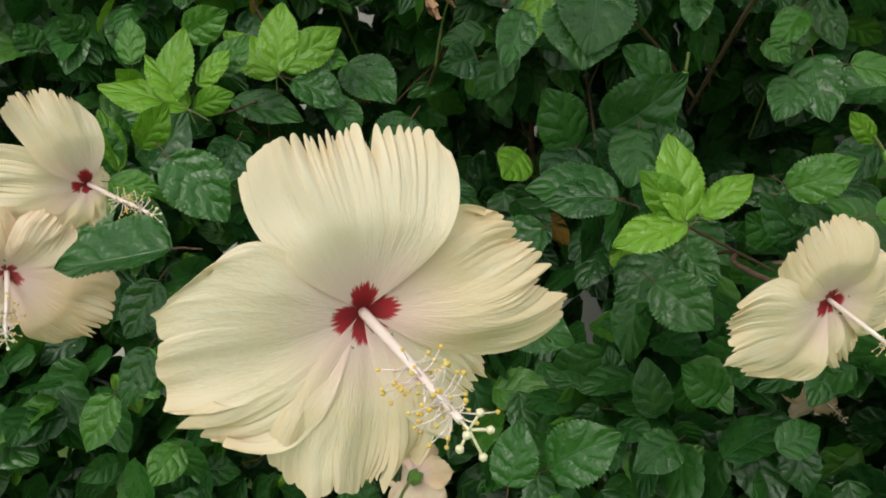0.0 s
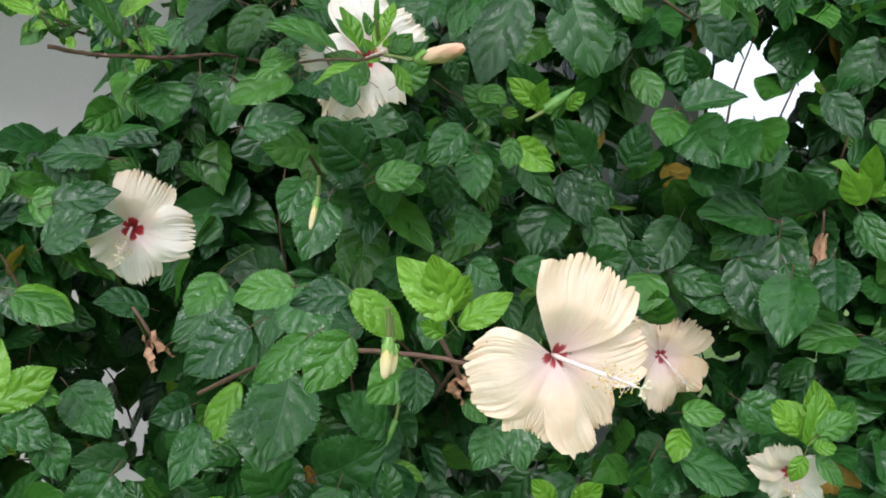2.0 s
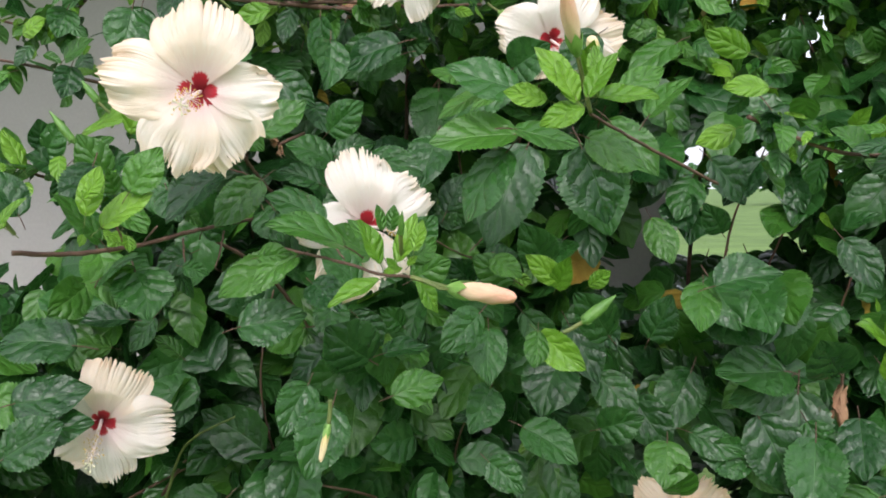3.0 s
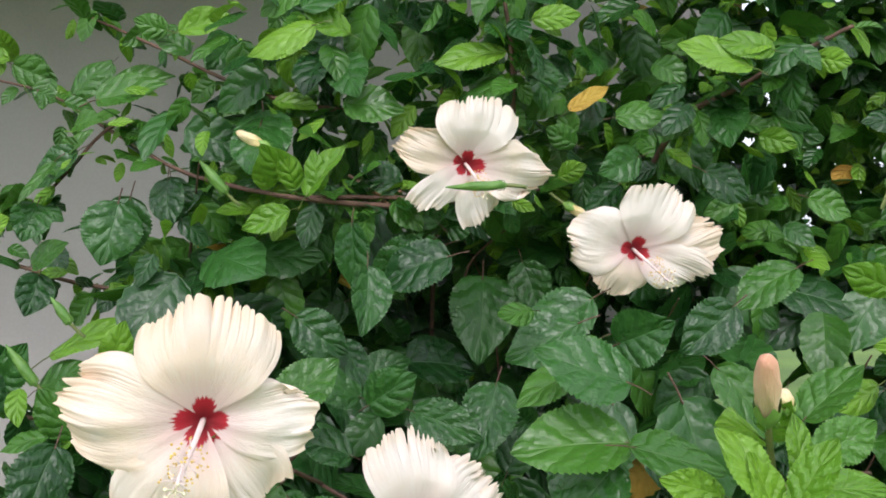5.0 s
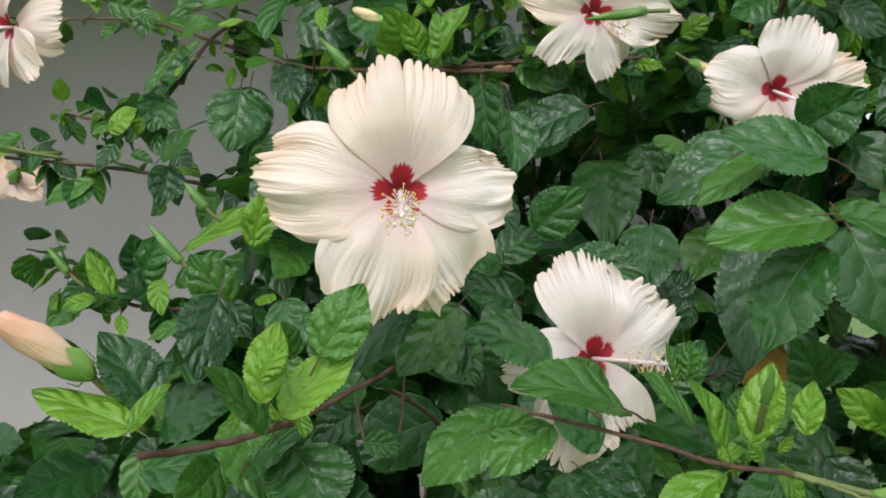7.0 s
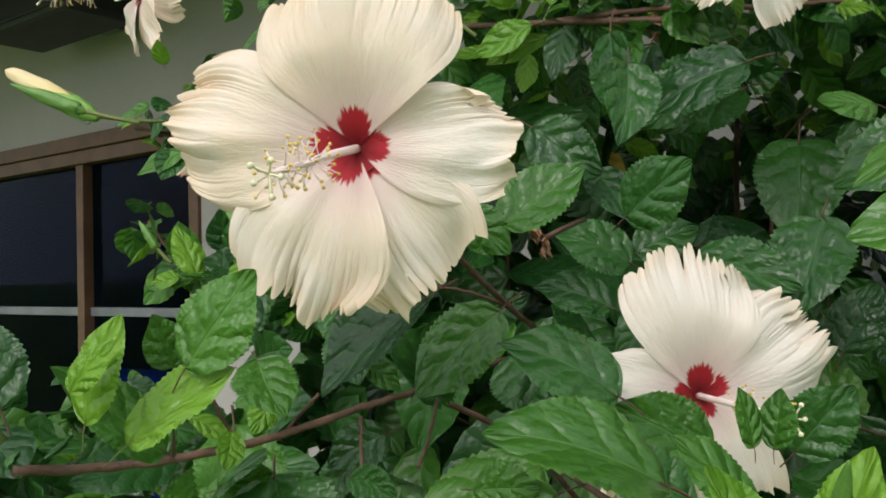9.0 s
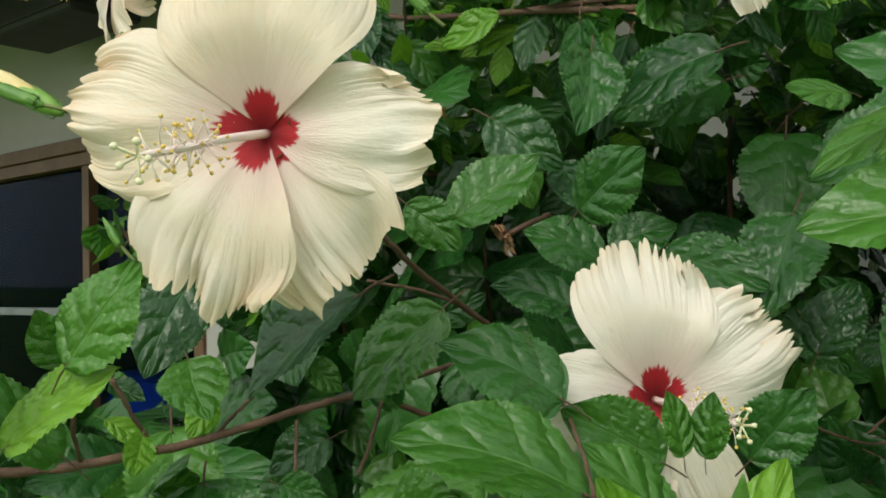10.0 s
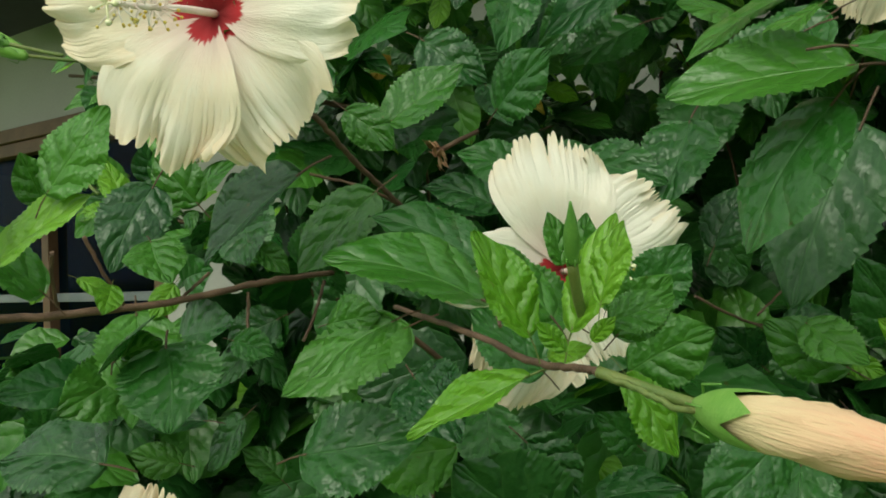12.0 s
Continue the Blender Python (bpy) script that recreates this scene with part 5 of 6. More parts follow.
leaf("m", (0.826, 1.015, 1.541), (0.855, 0.980, 1.480), (-0.38, -0.87, 0.32), 0.042)
leaf("d", (0.881, 0.995, 1.503), (0.908, 0.960, 1.466), (-0.24, -0.79, 0.57), 0.032)
leaf("y", (0.798, 0.965, 1.676), (0.798, 0.930, 1.698), (-0.81, -0.32, -0.50), 0.017)
leaf("y", (0.834, 0.965, 1.659), (0.821, 0.930, 1.688), (-0.44, -0.48, -0.76), 0.019)
leaf("d", (0.694, 1.015, 1.266), (0.734, 0.980, 1.234), (-0.28, -0.80, 0.53), 0.031)
leaf("m", (0.305, 1.015, 1.672), (0.276, 0.980, 1.612), (-0.23, -0.79, 0.57), 0.045)
leaf("d", (0.848, 0.965, 1.225), (0.754, 0.930, 1.222), (0.14, -0.45, 0.88), 0.050)
leaf("m", (0.921, 0.985, 1.194), (0.831, 0.950, 1.176), (0.01, -0.48, 0.88), 0.049)
leaf("m", (0.165, 1.035, 1.710), (0.184, 1.000, 1.676), (-0.11, -0.72, 0.68), 0.026)
leaf("m", (0.228, 1.015, 1.649), (0.284, 0.980, 1.629), (-0.33, -0.81, 0.49), 0.035)
leaf("d", (0.334, 0.995, 1.739), (0.293, 0.960, 1.739), (0.56, -0.64, 0.53), 0.021)
leaf("y", (0.364, 0.675, 1.693), (0.324, 0.640, 1.711), (0.64, -0.40, 0.66), 0.020)
leaf("y", (0.370, 0.675, 1.693), (0.357, 0.640, 1.715), (-0.62, -0.23, -0.75), 0.017)
leaf("d", (0.348, 0.915, 1.540), (0.369, 0.880, 1.522), (-0.39, -0.60, 0.70), 0.025)
leaf("m", (0.482, 0.965, 1.466), (0.491, 0.930, 1.431), (-0.57, -0.65, 0.50), 0.028)
leaf("m", (0.457, 1.015, 1.549), (0.420, 0.980, 1.521), (-0.21, -0.47, 0.85), 0.049)
leaf("m", (-0.005, 0.865, 1.540), (0.011, 0.830, 1.500), (0.07, -0.74, 0.67), 0.050)
leaf("d", (-0.014, 0.765, 1.573), (-0.041, 0.730, 1.612), (0.89, -0.35, 0.29), 0.024)
leaf("m", (-0.058, 0.965, 1.641), (-0.072, 0.930, 1.585), (0.45, -0.81, 0.39), 0.041)
leaf("d", (0.132, 0.865, 1.547), (0.072, 0.830, 1.516), (0.10, -0.76, 0.65), 0.038)
leaf("m", (0.168, 0.865, 1.122), (0.193, 0.830, 1.168), (-0.46, -0.81, -0.37), 0.054)
leaf("m", (0.141, 0.715, 1.344), (0.166, 0.680, 1.297), (-0.06, -0.82, 0.58), 0.045)
leaf("m", (0.069, 0.815, 1.330), (0.015, 0.780, 1.283), (0.07, -0.83, 0.55), 0.040)
leaf("m", (-0.219, 0.815, 1.200), (-0.145, 0.780, 1.173), (-0.09, -0.71, 0.70), 0.034)
leaf("d", (0.365, 0.865, 1.223), (0.323, 0.830, 1.189), (-0.03, -0.68, 0.74), 0.032)
leaf("m", (0.175, 0.765, 1.130), (0.156, 0.730, 1.083), (-0.08, -0.78, 0.62), 0.046)
leaf("m", (0.069, 0.615, 1.245), (0.050, 0.580, 1.207), (0.22, -0.77, 0.60), 0.027)
leaf("m", (0.125, 0.665, 1.249), (0.115, 0.630, 1.199), (0.20, -0.82, 0.53), 0.059)
leaf("d", (-0.017, 0.875, 1.599), (0.010, 0.840, 1.576), (0.10, -0.48, 0.87), 0.030)
leaf("m", (-0.036, 0.865, 1.533), (-0.000, 0.830, 1.561), (-0.71, -0.19, 0.68), 0.034)
leaf("m", (0.188, 1.015, 1.778), (0.179, 0.980, 1.720), (0.33, -0.83, 0.45), 0.034)
leaf("m", (0.205, 0.865, 1.279), (0.124, 0.830, 1.282), (0.34, -0.73, 0.60), 0.044)
leaf("m", (0.228, 0.865, 1.159), (0.177, 0.830, 1.207), (0.68, -0.71, 0.20), 0.047)
leaf("m", (-0.012, 0.815, 1.310), (-0.054, 0.780, 1.326), (0.65, -0.50, 0.57), 0.032)
leaf("d", (0.073, 0.715, 1.355), (0.049, 0.680, 1.324), (0.13, -0.70, 0.70), 0.031)
leaf("m", (0.700, 0.995, 1.327), (0.727, 0.960, 1.236), (-0.42, -0.88, 0.22), 0.065)
leaf("m", (0.766, 0.995, 1.316), (0.784, 0.960, 1.261), (-0.52, -0.79, 0.33), 0.041)

# ---- flowers ----
def petal_mesh(seed, half, length, first, last, tilt, layer, kind):
    """One ruffled petal with a fingered rim, a fan from the origin along +x. half: half the fan's angle; first, last: how far its corners reach,
    to its length; tilt: how far its rim stands forward; layer: how many petals it lies on."""
    r = random.Random(seed)
    rows, cols = 22, 200
    ph, amp = r.uniform(0, 6), r.uniform(0.045, 0.085)
    cuts = [(r.uniform(-0.95, 0.95), r.uniform(0.015, 0.05), r.uniform(0.010, 0.022)) for k in range(7)]   # small nicks
    fray = []
    for k in range(r.choice((2, 2, 3))):   # frayed stretches: long fingers with narrow slits between them
        spot, deep = r.uniform(-0.85, 0.5), r.uniform(0.07, 0.16)
        count = r.randrange(3, 7)
        fray.append((spot + 0.05 * count, 0.09 * count))
        for c in range(count):
            cuts.append((spot, deep * r.uniform(0.45, 1.2), r.uniform(0.010, 0.022)))
            spot += r.uniform(0.055, 0.14)
    tips = [(r.uniform(-0.95, 0.95), r.uniform(0.03, 0.09), r.uniform(0.03, 0.07)) for k in range(3)]   # drawn-out points
    if layer == 4:   # the foremost petal is fringed along most of its rim and broad at its shoulders
        tips, first, last = [], first + 0.07, last + 0.07
        fray.append((0.0, 0.7))
        spot = r.uniform(-0.65, -0.5)
        while spot < 0.6:
            cuts.append((spot, r.uniform(0.04, 0.13), r.uniform(0.010, 0.024)))
            spot += r.uniform(0.08, 0.22)
    rim, frill = [], []
    for j in range(cols + 1):
        v = j / cols * 2 - 1
        q = 1 + 0.5 * (last - first) * v + (0.5 * (first + last) - 1) * v * v
        q += 0.06 * noise.noise(Vector((2.2 * v, seed * 1.7, 0.3))) + 0.028 * noise.noise(Vector((6 * v, seed * 2.3, 1.3))) + 0.008 * noise.noise(Vector((24 * v, seed * 2.9, 3.3)))
        q -= sum(d * math.exp(-abs(v - c) / w) for c, d, w in cuts)
        q += sum(d * math.exp(-abs(v - c) / w) for c, d, w in tips)
        torn = sum(math.exp(-((v - c) / w) ** 2) for c, w in fray)
        rim.append(q + 0.05 * min(1.0, torn))
        frill.append(1.3 * noise.noise(Vector((3.4 * v, seed * 3.1, 2.2))) + (0.3 + 1.2 * min(1.0, torn)) * noise.noise(Vector((11 * v, seed * 1.1, 4.2))))
    lean, back, cup = r.uniform(-0.05, 0.05), r.uniform(-0.02, 0.13), r.choice((-0.07, -0.04, 0.02, 0.06))
    root = max(half, radians(46))
    bm = bmesh.new()
    lay = bm.loops.layers.uv.new()
    grid = []
    for i in range(rows + 1):
        u = i / rows
        step = min(1.0, u / 0.85)
        step = step * step * (3 - 2 * step)
        row = []
        for j in range(cols + 1):
            v = j / cols * 2 - 1
            rho = length * u * (1 + (rim[j] - 1) * u ** 2.6)
            th = v * (root + (half - root) * step) * (1 + 0.16 * math.sin(math.pi * u)) * (1 - (0.13 if layer == 4 else 0.26) * max(0.0, (u - 0.70) / 0.30) ** 2) + 0.045 * u * noise.noise(Vector((3 * v, 2 * u, seed * 1.9)))
            x, y = rho * math.cos(th), rho * math.sin(th)
            z = tilt * rho + length * 0.17 * (math.sin(min(1, 1.6 * u) * math.pi / 2) - u ** 1.6)
            z += length * 0.045 * layer * min(1.0, 1.8 * u)
            z += length * amp * u ** 1.3 * 1.5 * noise.noise(Vector((1.9 * v, 1.1 * u, seed * 0.77))) + length * 0.03 * u ** 1.5 * math.sin(4.3 * v + ph + 1.6 * u)
            z += length * 0.012 * u ** 1.5 * noise.noise(Vector((4.5 * v, 4.4 * u, seed * 0.53)))   # pleats that fan out
            z += length * 0.005 * u * noise.noise(Vector((8 * v, 8.0 * u, seed * 0.31)))
            z += length * 0.095 * u ** 2.5 * noise.noise(Vector((2.7 * v, 3.4 * u, seed * 0.41)))   # broad ruffles
            z += length * 0.034 * u ** 5 * frill[j]
            z += length * 0.030 * v ** 4 * u * math.sin(9 * u + ph + 2 * v)   # wavy flanks
            z += length * (lean * v * u + cup * v * v * u ** 1.5 - back * max(0.0, u - 0.6) ** 2 * 4)
            row.append((bm.verts.new((x, y, z)), (u, (v + 1) / 2)))
        grid.append(row)
    for i in range(rows):
        for j in range(cols):
            q = (grid[i][j], grid[i + 1][j], grid[i + 1][j + 1], grid[i][j + 1])
            f = bm.faces.new([a for a, _ in q])
            f.smooth = True
            for lp, (_, t) in zip(f.loops, q):
                lp[lay].uv = t
    return mesh_of("petal", bm, PETAL[kind], True)


def ball(bm, at, r, slot=0):
    vs = bmesh.ops.create_icosphere(bm, subdivisions=1, radius=r, matrix=Matrix.Translation(at))["verts"]
    for f in {f for v in vs for f in v.link_faces}:
        f.material_index, f.smooth = slot, True


def column_parts(parent, tip, seed):
    """The long style: a curved tube with a brush of yellow anthers and five stigma knobs. tip: its end, in the flower's own terms."""
    r = random.Random(seed)
    end = Vector(tip)
    line = smooth_line([(0, 0, 0.0), end * 0.35 + Vector((0, 0, 0.004)), end * 0.7, end], 14)
    style = part("style", tube(bmesh.new(), line, 0.0018, 0.0011, 8), COLUMN, parent, "pale pink style", True)
    bm = bmesh.new()
    way = end.normalized()
    for k in range(64):
        f = r.uniform(0.45, 0.95)
        q = line[int(f * 14)].lerp(line[min(14, int(f * 14) + 1)], f * 14 % 1)
        side = Vector((r.gauss(0, 1), r.gauss(0, 1), r.gauss(0, 1)))
        side = (side - way * side.dot(way)).normalized()
        e = q + side * r.uniform(0.004, 0.0115) + way * r.uniform(-0.002, 0.006)
        tube(bm, [q, q.lerp(e, 0.5) + way * 0.001, e], 0.00026, 0.00022, 4, 0, 0)
        ball(bm, e, r.uniform(0.0006, 0.0009), 1)
    part("stamen_brush", bm, [COLUMN, POLLEN], style, "fine filaments with yellow anthers")
    bm = bmesh.new()
    for k in range(5):
        a = k * math.tau / 5
        s = way.orthogonal().normalized()
        t = way.cross(s)
        e = end + way * r.uniform(0.006, 0.010) + r.uniform(0.004, 0.0065) * (math.cos(a + 0.4 * r.random()) * s + math.sin(a) * t)
        tube(bm, [end, end + way * 0.004, e], 0.0005, 0.0005, 4)
        ball(bm, e, 0.0013)
    part("stigma", bm, STIGMA, style, "five cream stigma knobs", True)


def calyx(parent, depth, r, name="calyx"):
    """Green sepal cup behind a flower, opening to +z."""
    bm = bmesh.new()
    rings = []
    for i in range(7):
        u = i / 6
        rings.append([bm.verts.new((r * (0.25 + 0.75 * math.sin(u * 1.5)) * math.cos(a), r * (0.25 + 0.75 * math.sin(u * 1.5)) * math.sin(a),
                                    depth * (u - 1) + (0.35 * depth * math.cos(5 * a) * u * u))) for a in (k * math.tau / 20 for k in range(20))])
    for a, b in zip(rings, rings[1:]):
        for k in range(20):
            bm.faces.new((a[k], a[(k + 1) % 20], b[(k + 1) % 20], b[k])).smooth = True
    bm.faces.new(rings[0][::-1])
    part(name, bm, SEPAL, parent, "green sepals", True)


OPEN = [(147, 35, 62, 0.86, 0.8, 0.05), (-145, 33, 60, 0.8, 0.9, 0.06), (74, 38, 64, 0.8, 0.78, 0.0), (-72, 36, 66, 0.8, 0.86, 0.0), (2, 38, 64, 0.82, 0.8, 0.0)]


def flower(throat, face, up, tip, seed, label, petals=None, tint="red", stalk=None, size=1.0):
    """A five-petalled hibiscus flower. face: the way it looks; up: the way from which its petals' turns are counted; tip: the style's end in the world.
    petals, from the hindmost to the foremost: turn and half angle in degrees, length in millimetres, reach of the two corners, tilt."""
    z = Vector(face).normalized()
    x = (Vector(up) - z * z.dot(Vector(up))).normalized()
    m = Matrix((x, z.cross(x), z)).transposed().to_4x4()
    m.translation = throat
    fl = tagged(new("hibiscus_flower"), label, "flower", "hibiscus flowers")
    fl.matrix_world = m
    r = random.Random(seed)
    for k, (turn, half, length, first, last, tilt) in enumerate(petals or OPEN):
        if petals is None:
            turn, length, tilt = turn + r.uniform(-9, 9), length * r.uniform(0.9, 1.08), tilt + r.uniform(-0.1, 0.15)
        me = petal_mesh(seed * 11 + k, radians(half), 0.001 * length * size, first, last, tilt, k, tint)
        p = new("petal", me)
        p.parent = fl
        p.matrix_local = Matrix.Rotation(radians(turn), 4, "Z")
    inv = m.inverted()
    column_parts(fl, inv @ Vector(tip), seed)
    calyx(fl, 0.022, 0.011)
    back = Vector((0, 0, -0.02))
    end = inv @ Vector(stalk) if stalk else Vector((-0.02, 0.0, -0.07))
    part("stalk", tube(bmesh.new(), smooth_line([back, back.lerp(end, 0.5) + Vector((0, 0, -0.006)), end], 8), 0.0022, 0.0022, 7), GREENSTEM, fl, "green stalk")
    return fl


flower((0.067, 0.773, 1.694), (0.03, -1, -0.06), (0.05, 0, 1), (0.060, 0.695, 1.676), 1, "large open cream hibiscus flower with a deep red eye",
       [(-147, 36, 64, 1.04, 0.92, -0.02), (-86, 30, 65, 0.85, 0.7, 0.0), (159, 38, 68, 0.96, 0.88, 0.12), (85, 33, 76, 0.89, 0.88, 0.0), (-1, 44, 71, 0.83, 0.77, 0.0)], stalk=(0.087, 0.833, 1.661))
flower((0.215, 0.922, 1.573), (0.15, -1, 0.08), (-0.12, 0, 1), (0.243, 0.838, 1.575), 2, "open cream hibiscus flower half hidden by green leaves",
       [(141, 32, 80, 0.79, 0.93, 0.1), (-164, 28, 55, 1.2, 1.2, 0.1), (76, 26, 70, 0.69, 0.98, 0.0), (-61, 38, 71, 0.94, 0.83, 0.0), (-3, 36, 79, 0.66, 0.8, -0.05)], stalk=(0.218, 1.014, 1.560))
flower((-0.011, 0.191, 1.143), (0.38, -0.92, 0.02), (-0.05, 0, 1), (0.020, 0.138, 1.126), 3, "large ruffled cream hibiscus flower with a dark red throat",
       [(-140, 26, 46, 1.11, 0.98, 0.1), (163, 35, 55, 1.04, 0.94, 0.1), (90, 43, 62, 0.81, 0.85, 0.0), (-84, 33, 58, 1.2, 0.84, 0.0), (-3, 39, 58, 0.87, 0.94, 0.0)], tint="small")
flower((0.241, 0.479, 1.038), (0.22, -0.95, -0.2), (0.02, 0, 1), (0.287, 0.432, 0.995), 4, "cream hibiscus flower with its long style hanging forward",
       [(-158, 27, 45, 1.07, 0.66, 0.1), (162, 26, 46, 1.11, 1.06, 0.1), (-79, 56, 50, 1.01, 0.92, 0.0), (109, 47, 73, 0.94, 0.76, 0.05), (16, 44, 61, 0.8, 0.84, 0.0)], tint="small")
flower((-0.242, 0.510, 1.161), (0.5, -0.85, -0.1), (-0.2, 0, 1), (-0.192, 0.480, 1.141), 5, "cream hibiscus flower turned sideways among leaves",
       [(-75, 49, 14, 1.14, 1.08, 0.2), (-179, 26, 24, 1.2, 0.66, 0.2), (126, 32, 37, 1.2, 0.73, 0.1), (70, 29, 66, 1.06, 0.97, 0.0), (5, 26, 67, 0.66, 1.04, 0.0)], tint="small")
flower((-0.293, 0.476, 1.113), (0.5, -0.75, -0.3), (0, 0, 1), (-0.273, 0.426, 1.083), 6, "drooping peach-cream hibiscus flower below another one",
       [(9, 26, 44, 1.03, 1.09, 0), (86, 35, 40, 1.14, 0.99, 0), (159, 32, 39, 1.04, 0.9, 0.1), (-48, 30, 49, 0.93, 0.9, 0), (-133, 37, 69, 0.66, 0.89, 0.05)], tint="peach")
flower((0.327, 0.483, 1.324), (0.12, -0.98, -0.06), (0.12, 0, 1), (0.369, 0.434, 1.313), 26, "large peach-cream hibiscus flower with a pale red eye",
       [(-70, 36, 64, 1.0, 0.95, 0.1), (-148, 34, 65, 0.96, 0.67, 0.15), (168, 30, 53, 1.15, 1.18, 0.15), (108, 40, 64, 0.82, 0.88, 0.05), (-13, 36, 69, 0.89, 0.92, 0.0)], tint="peach")
flower((0.622, 1.065, 1.184), (-0.12, -1, 0.02), (0.25, 0, 1), (0.642, 1.020, 1.154), 8, "small cream hibiscus flower deep in the bush",
       [(119, 30, 60, 0.97, 0.69, 0), (55, 33, 63, 0.69, 0.9, 0), (-112, 31, 69, 0.89, 0.99, 0.05), (-169, 26, 76, 0.85, 0.79, 0.1), (-23, 43, 62, 1.14, 0.68, 0)], tint="peach")
flower((-0.054, 0.936, 1.384), (0.05, -1, -0.12), (0.1, 0, 1), (-0.054, 0.881, 1.359), 9, "cream hibiscus flower with a dark red eye, partly behind leaves",
       [(46, 43, 48, 1.06, 0.94, 0), (-167, 38, 64, 0.86, 0.79, 0.1), (129, 36, 51, 1.01, 1.04, 0.05), (-91, 38, 71, 0.8, 0.82, 0), (-17, 37, 65, 0.9, 0.91, 0)])
flower((0.676, 0.803, 1.111), (-0.5, -0.8, -0.3), (-0.1, 0, 1), (0.660, 0.765, 1.093), 10, "small cream hibiscus flower half hidden by young leaves", size=0.72)
flower((0.290, 1.080, 1.877), (0.02, -0.97, -0.22), (0.12, 0, 1), (0.295, 1.020, 1.847), 11, "cream-white hibiscus flower with a red eye high in the bush",
       [(-152, 29, 55, 1.15, 0.89, 0.1), (76, 28, 66, 0.72, 0.93, 0), (147, 26, 56, 1.2, 0.66, 0.05), (-88, 32, 81, 0.7, 0.66, 0), (2, 45, 66, 0.95, 0.79, 0)])
flower((0.462, 1.075, 1.794), (-0.08, -0.95, -0.2), (0.1, 0, 1), (0.472, 1.015, 1.764), 12, "cream-white hibiscus flower with a red eye above broad leaves",
       [(-70, 26, 87, 1.04, 0.72, 0), (167, 52, 48, 1.04, 0.71, 0.1), (-111, 27, 72, 0.66, 1.2, 0.05), (81, 43, 73, 0.73, 0.68, 0), (-14, 41, 70, 0.91, 0.78, 0)])
flower((-0.288, 1.270, 1.940), (-0.8, -0.6, -0.05), (0.0, 0, 1), (-0.378, 1.240, 1.932), 13, "cream hibiscus flower in side view on a bare twig",
       [(-98, 40, 64, 0.9, 0.9, -0.4), (-150, 36, 66, 0.9, 0.9, -0.15), (150, 34, 62, 0.85, 0.9, 0.0), (-18, 36, 70, 0.8, 0.85, -0.1), (44, 36, 66, 0.85, 0.85, 0.1)], stalk=(-0.307, 1.567, 2.035))
flower((-0.450, 1.736, 1.838), (-0.5, 0.6, -0.4), (0, 0, 1), (-0.480, 1.776, 1.818), 14, "fading peach hibiscus flower hanging from a twig", size=0.78, tint="peach")
flower((0.447, 1.087, 0.706), (0.2, -0.9, -0.3), (0, 0, 1), (0.467, 1.047, 0.686), 16, "fading peach hibiscus flower in deep shade", size=0.78, tint="peach")
flower((-0.112, 1.007, 0.670), (0.2, 0.9, -0.3), (0, 0, 1), (-0.092, 1.047, 0.650), 17, "peach hibiscus flower low in the bush", size=0.86, tint="peach")
BLOOMS = [(0.067, 0.773, 1.694), (0.215, 0.922, 1.573), (-0.011, 0.191, 1.143), (0.241, 0.479, 1.038), (-0.242, 0.510, 1.161), (-0.293, 0.476, 1.113), (0.327, 0.483, 1.324), (0.622, 1.065, 1.184), (-0.054, 0.936, 1.384), (0.676, 0.803, 1.111), (0.290, 1.080, 1.877), (0.462, 1.075, 1.794), (-0.288, 1.270, 1.940), (-0.450, 1.736, 1.838), (0.447, 1.087, 0.706), (-0.112, 1.007, 0.670)]


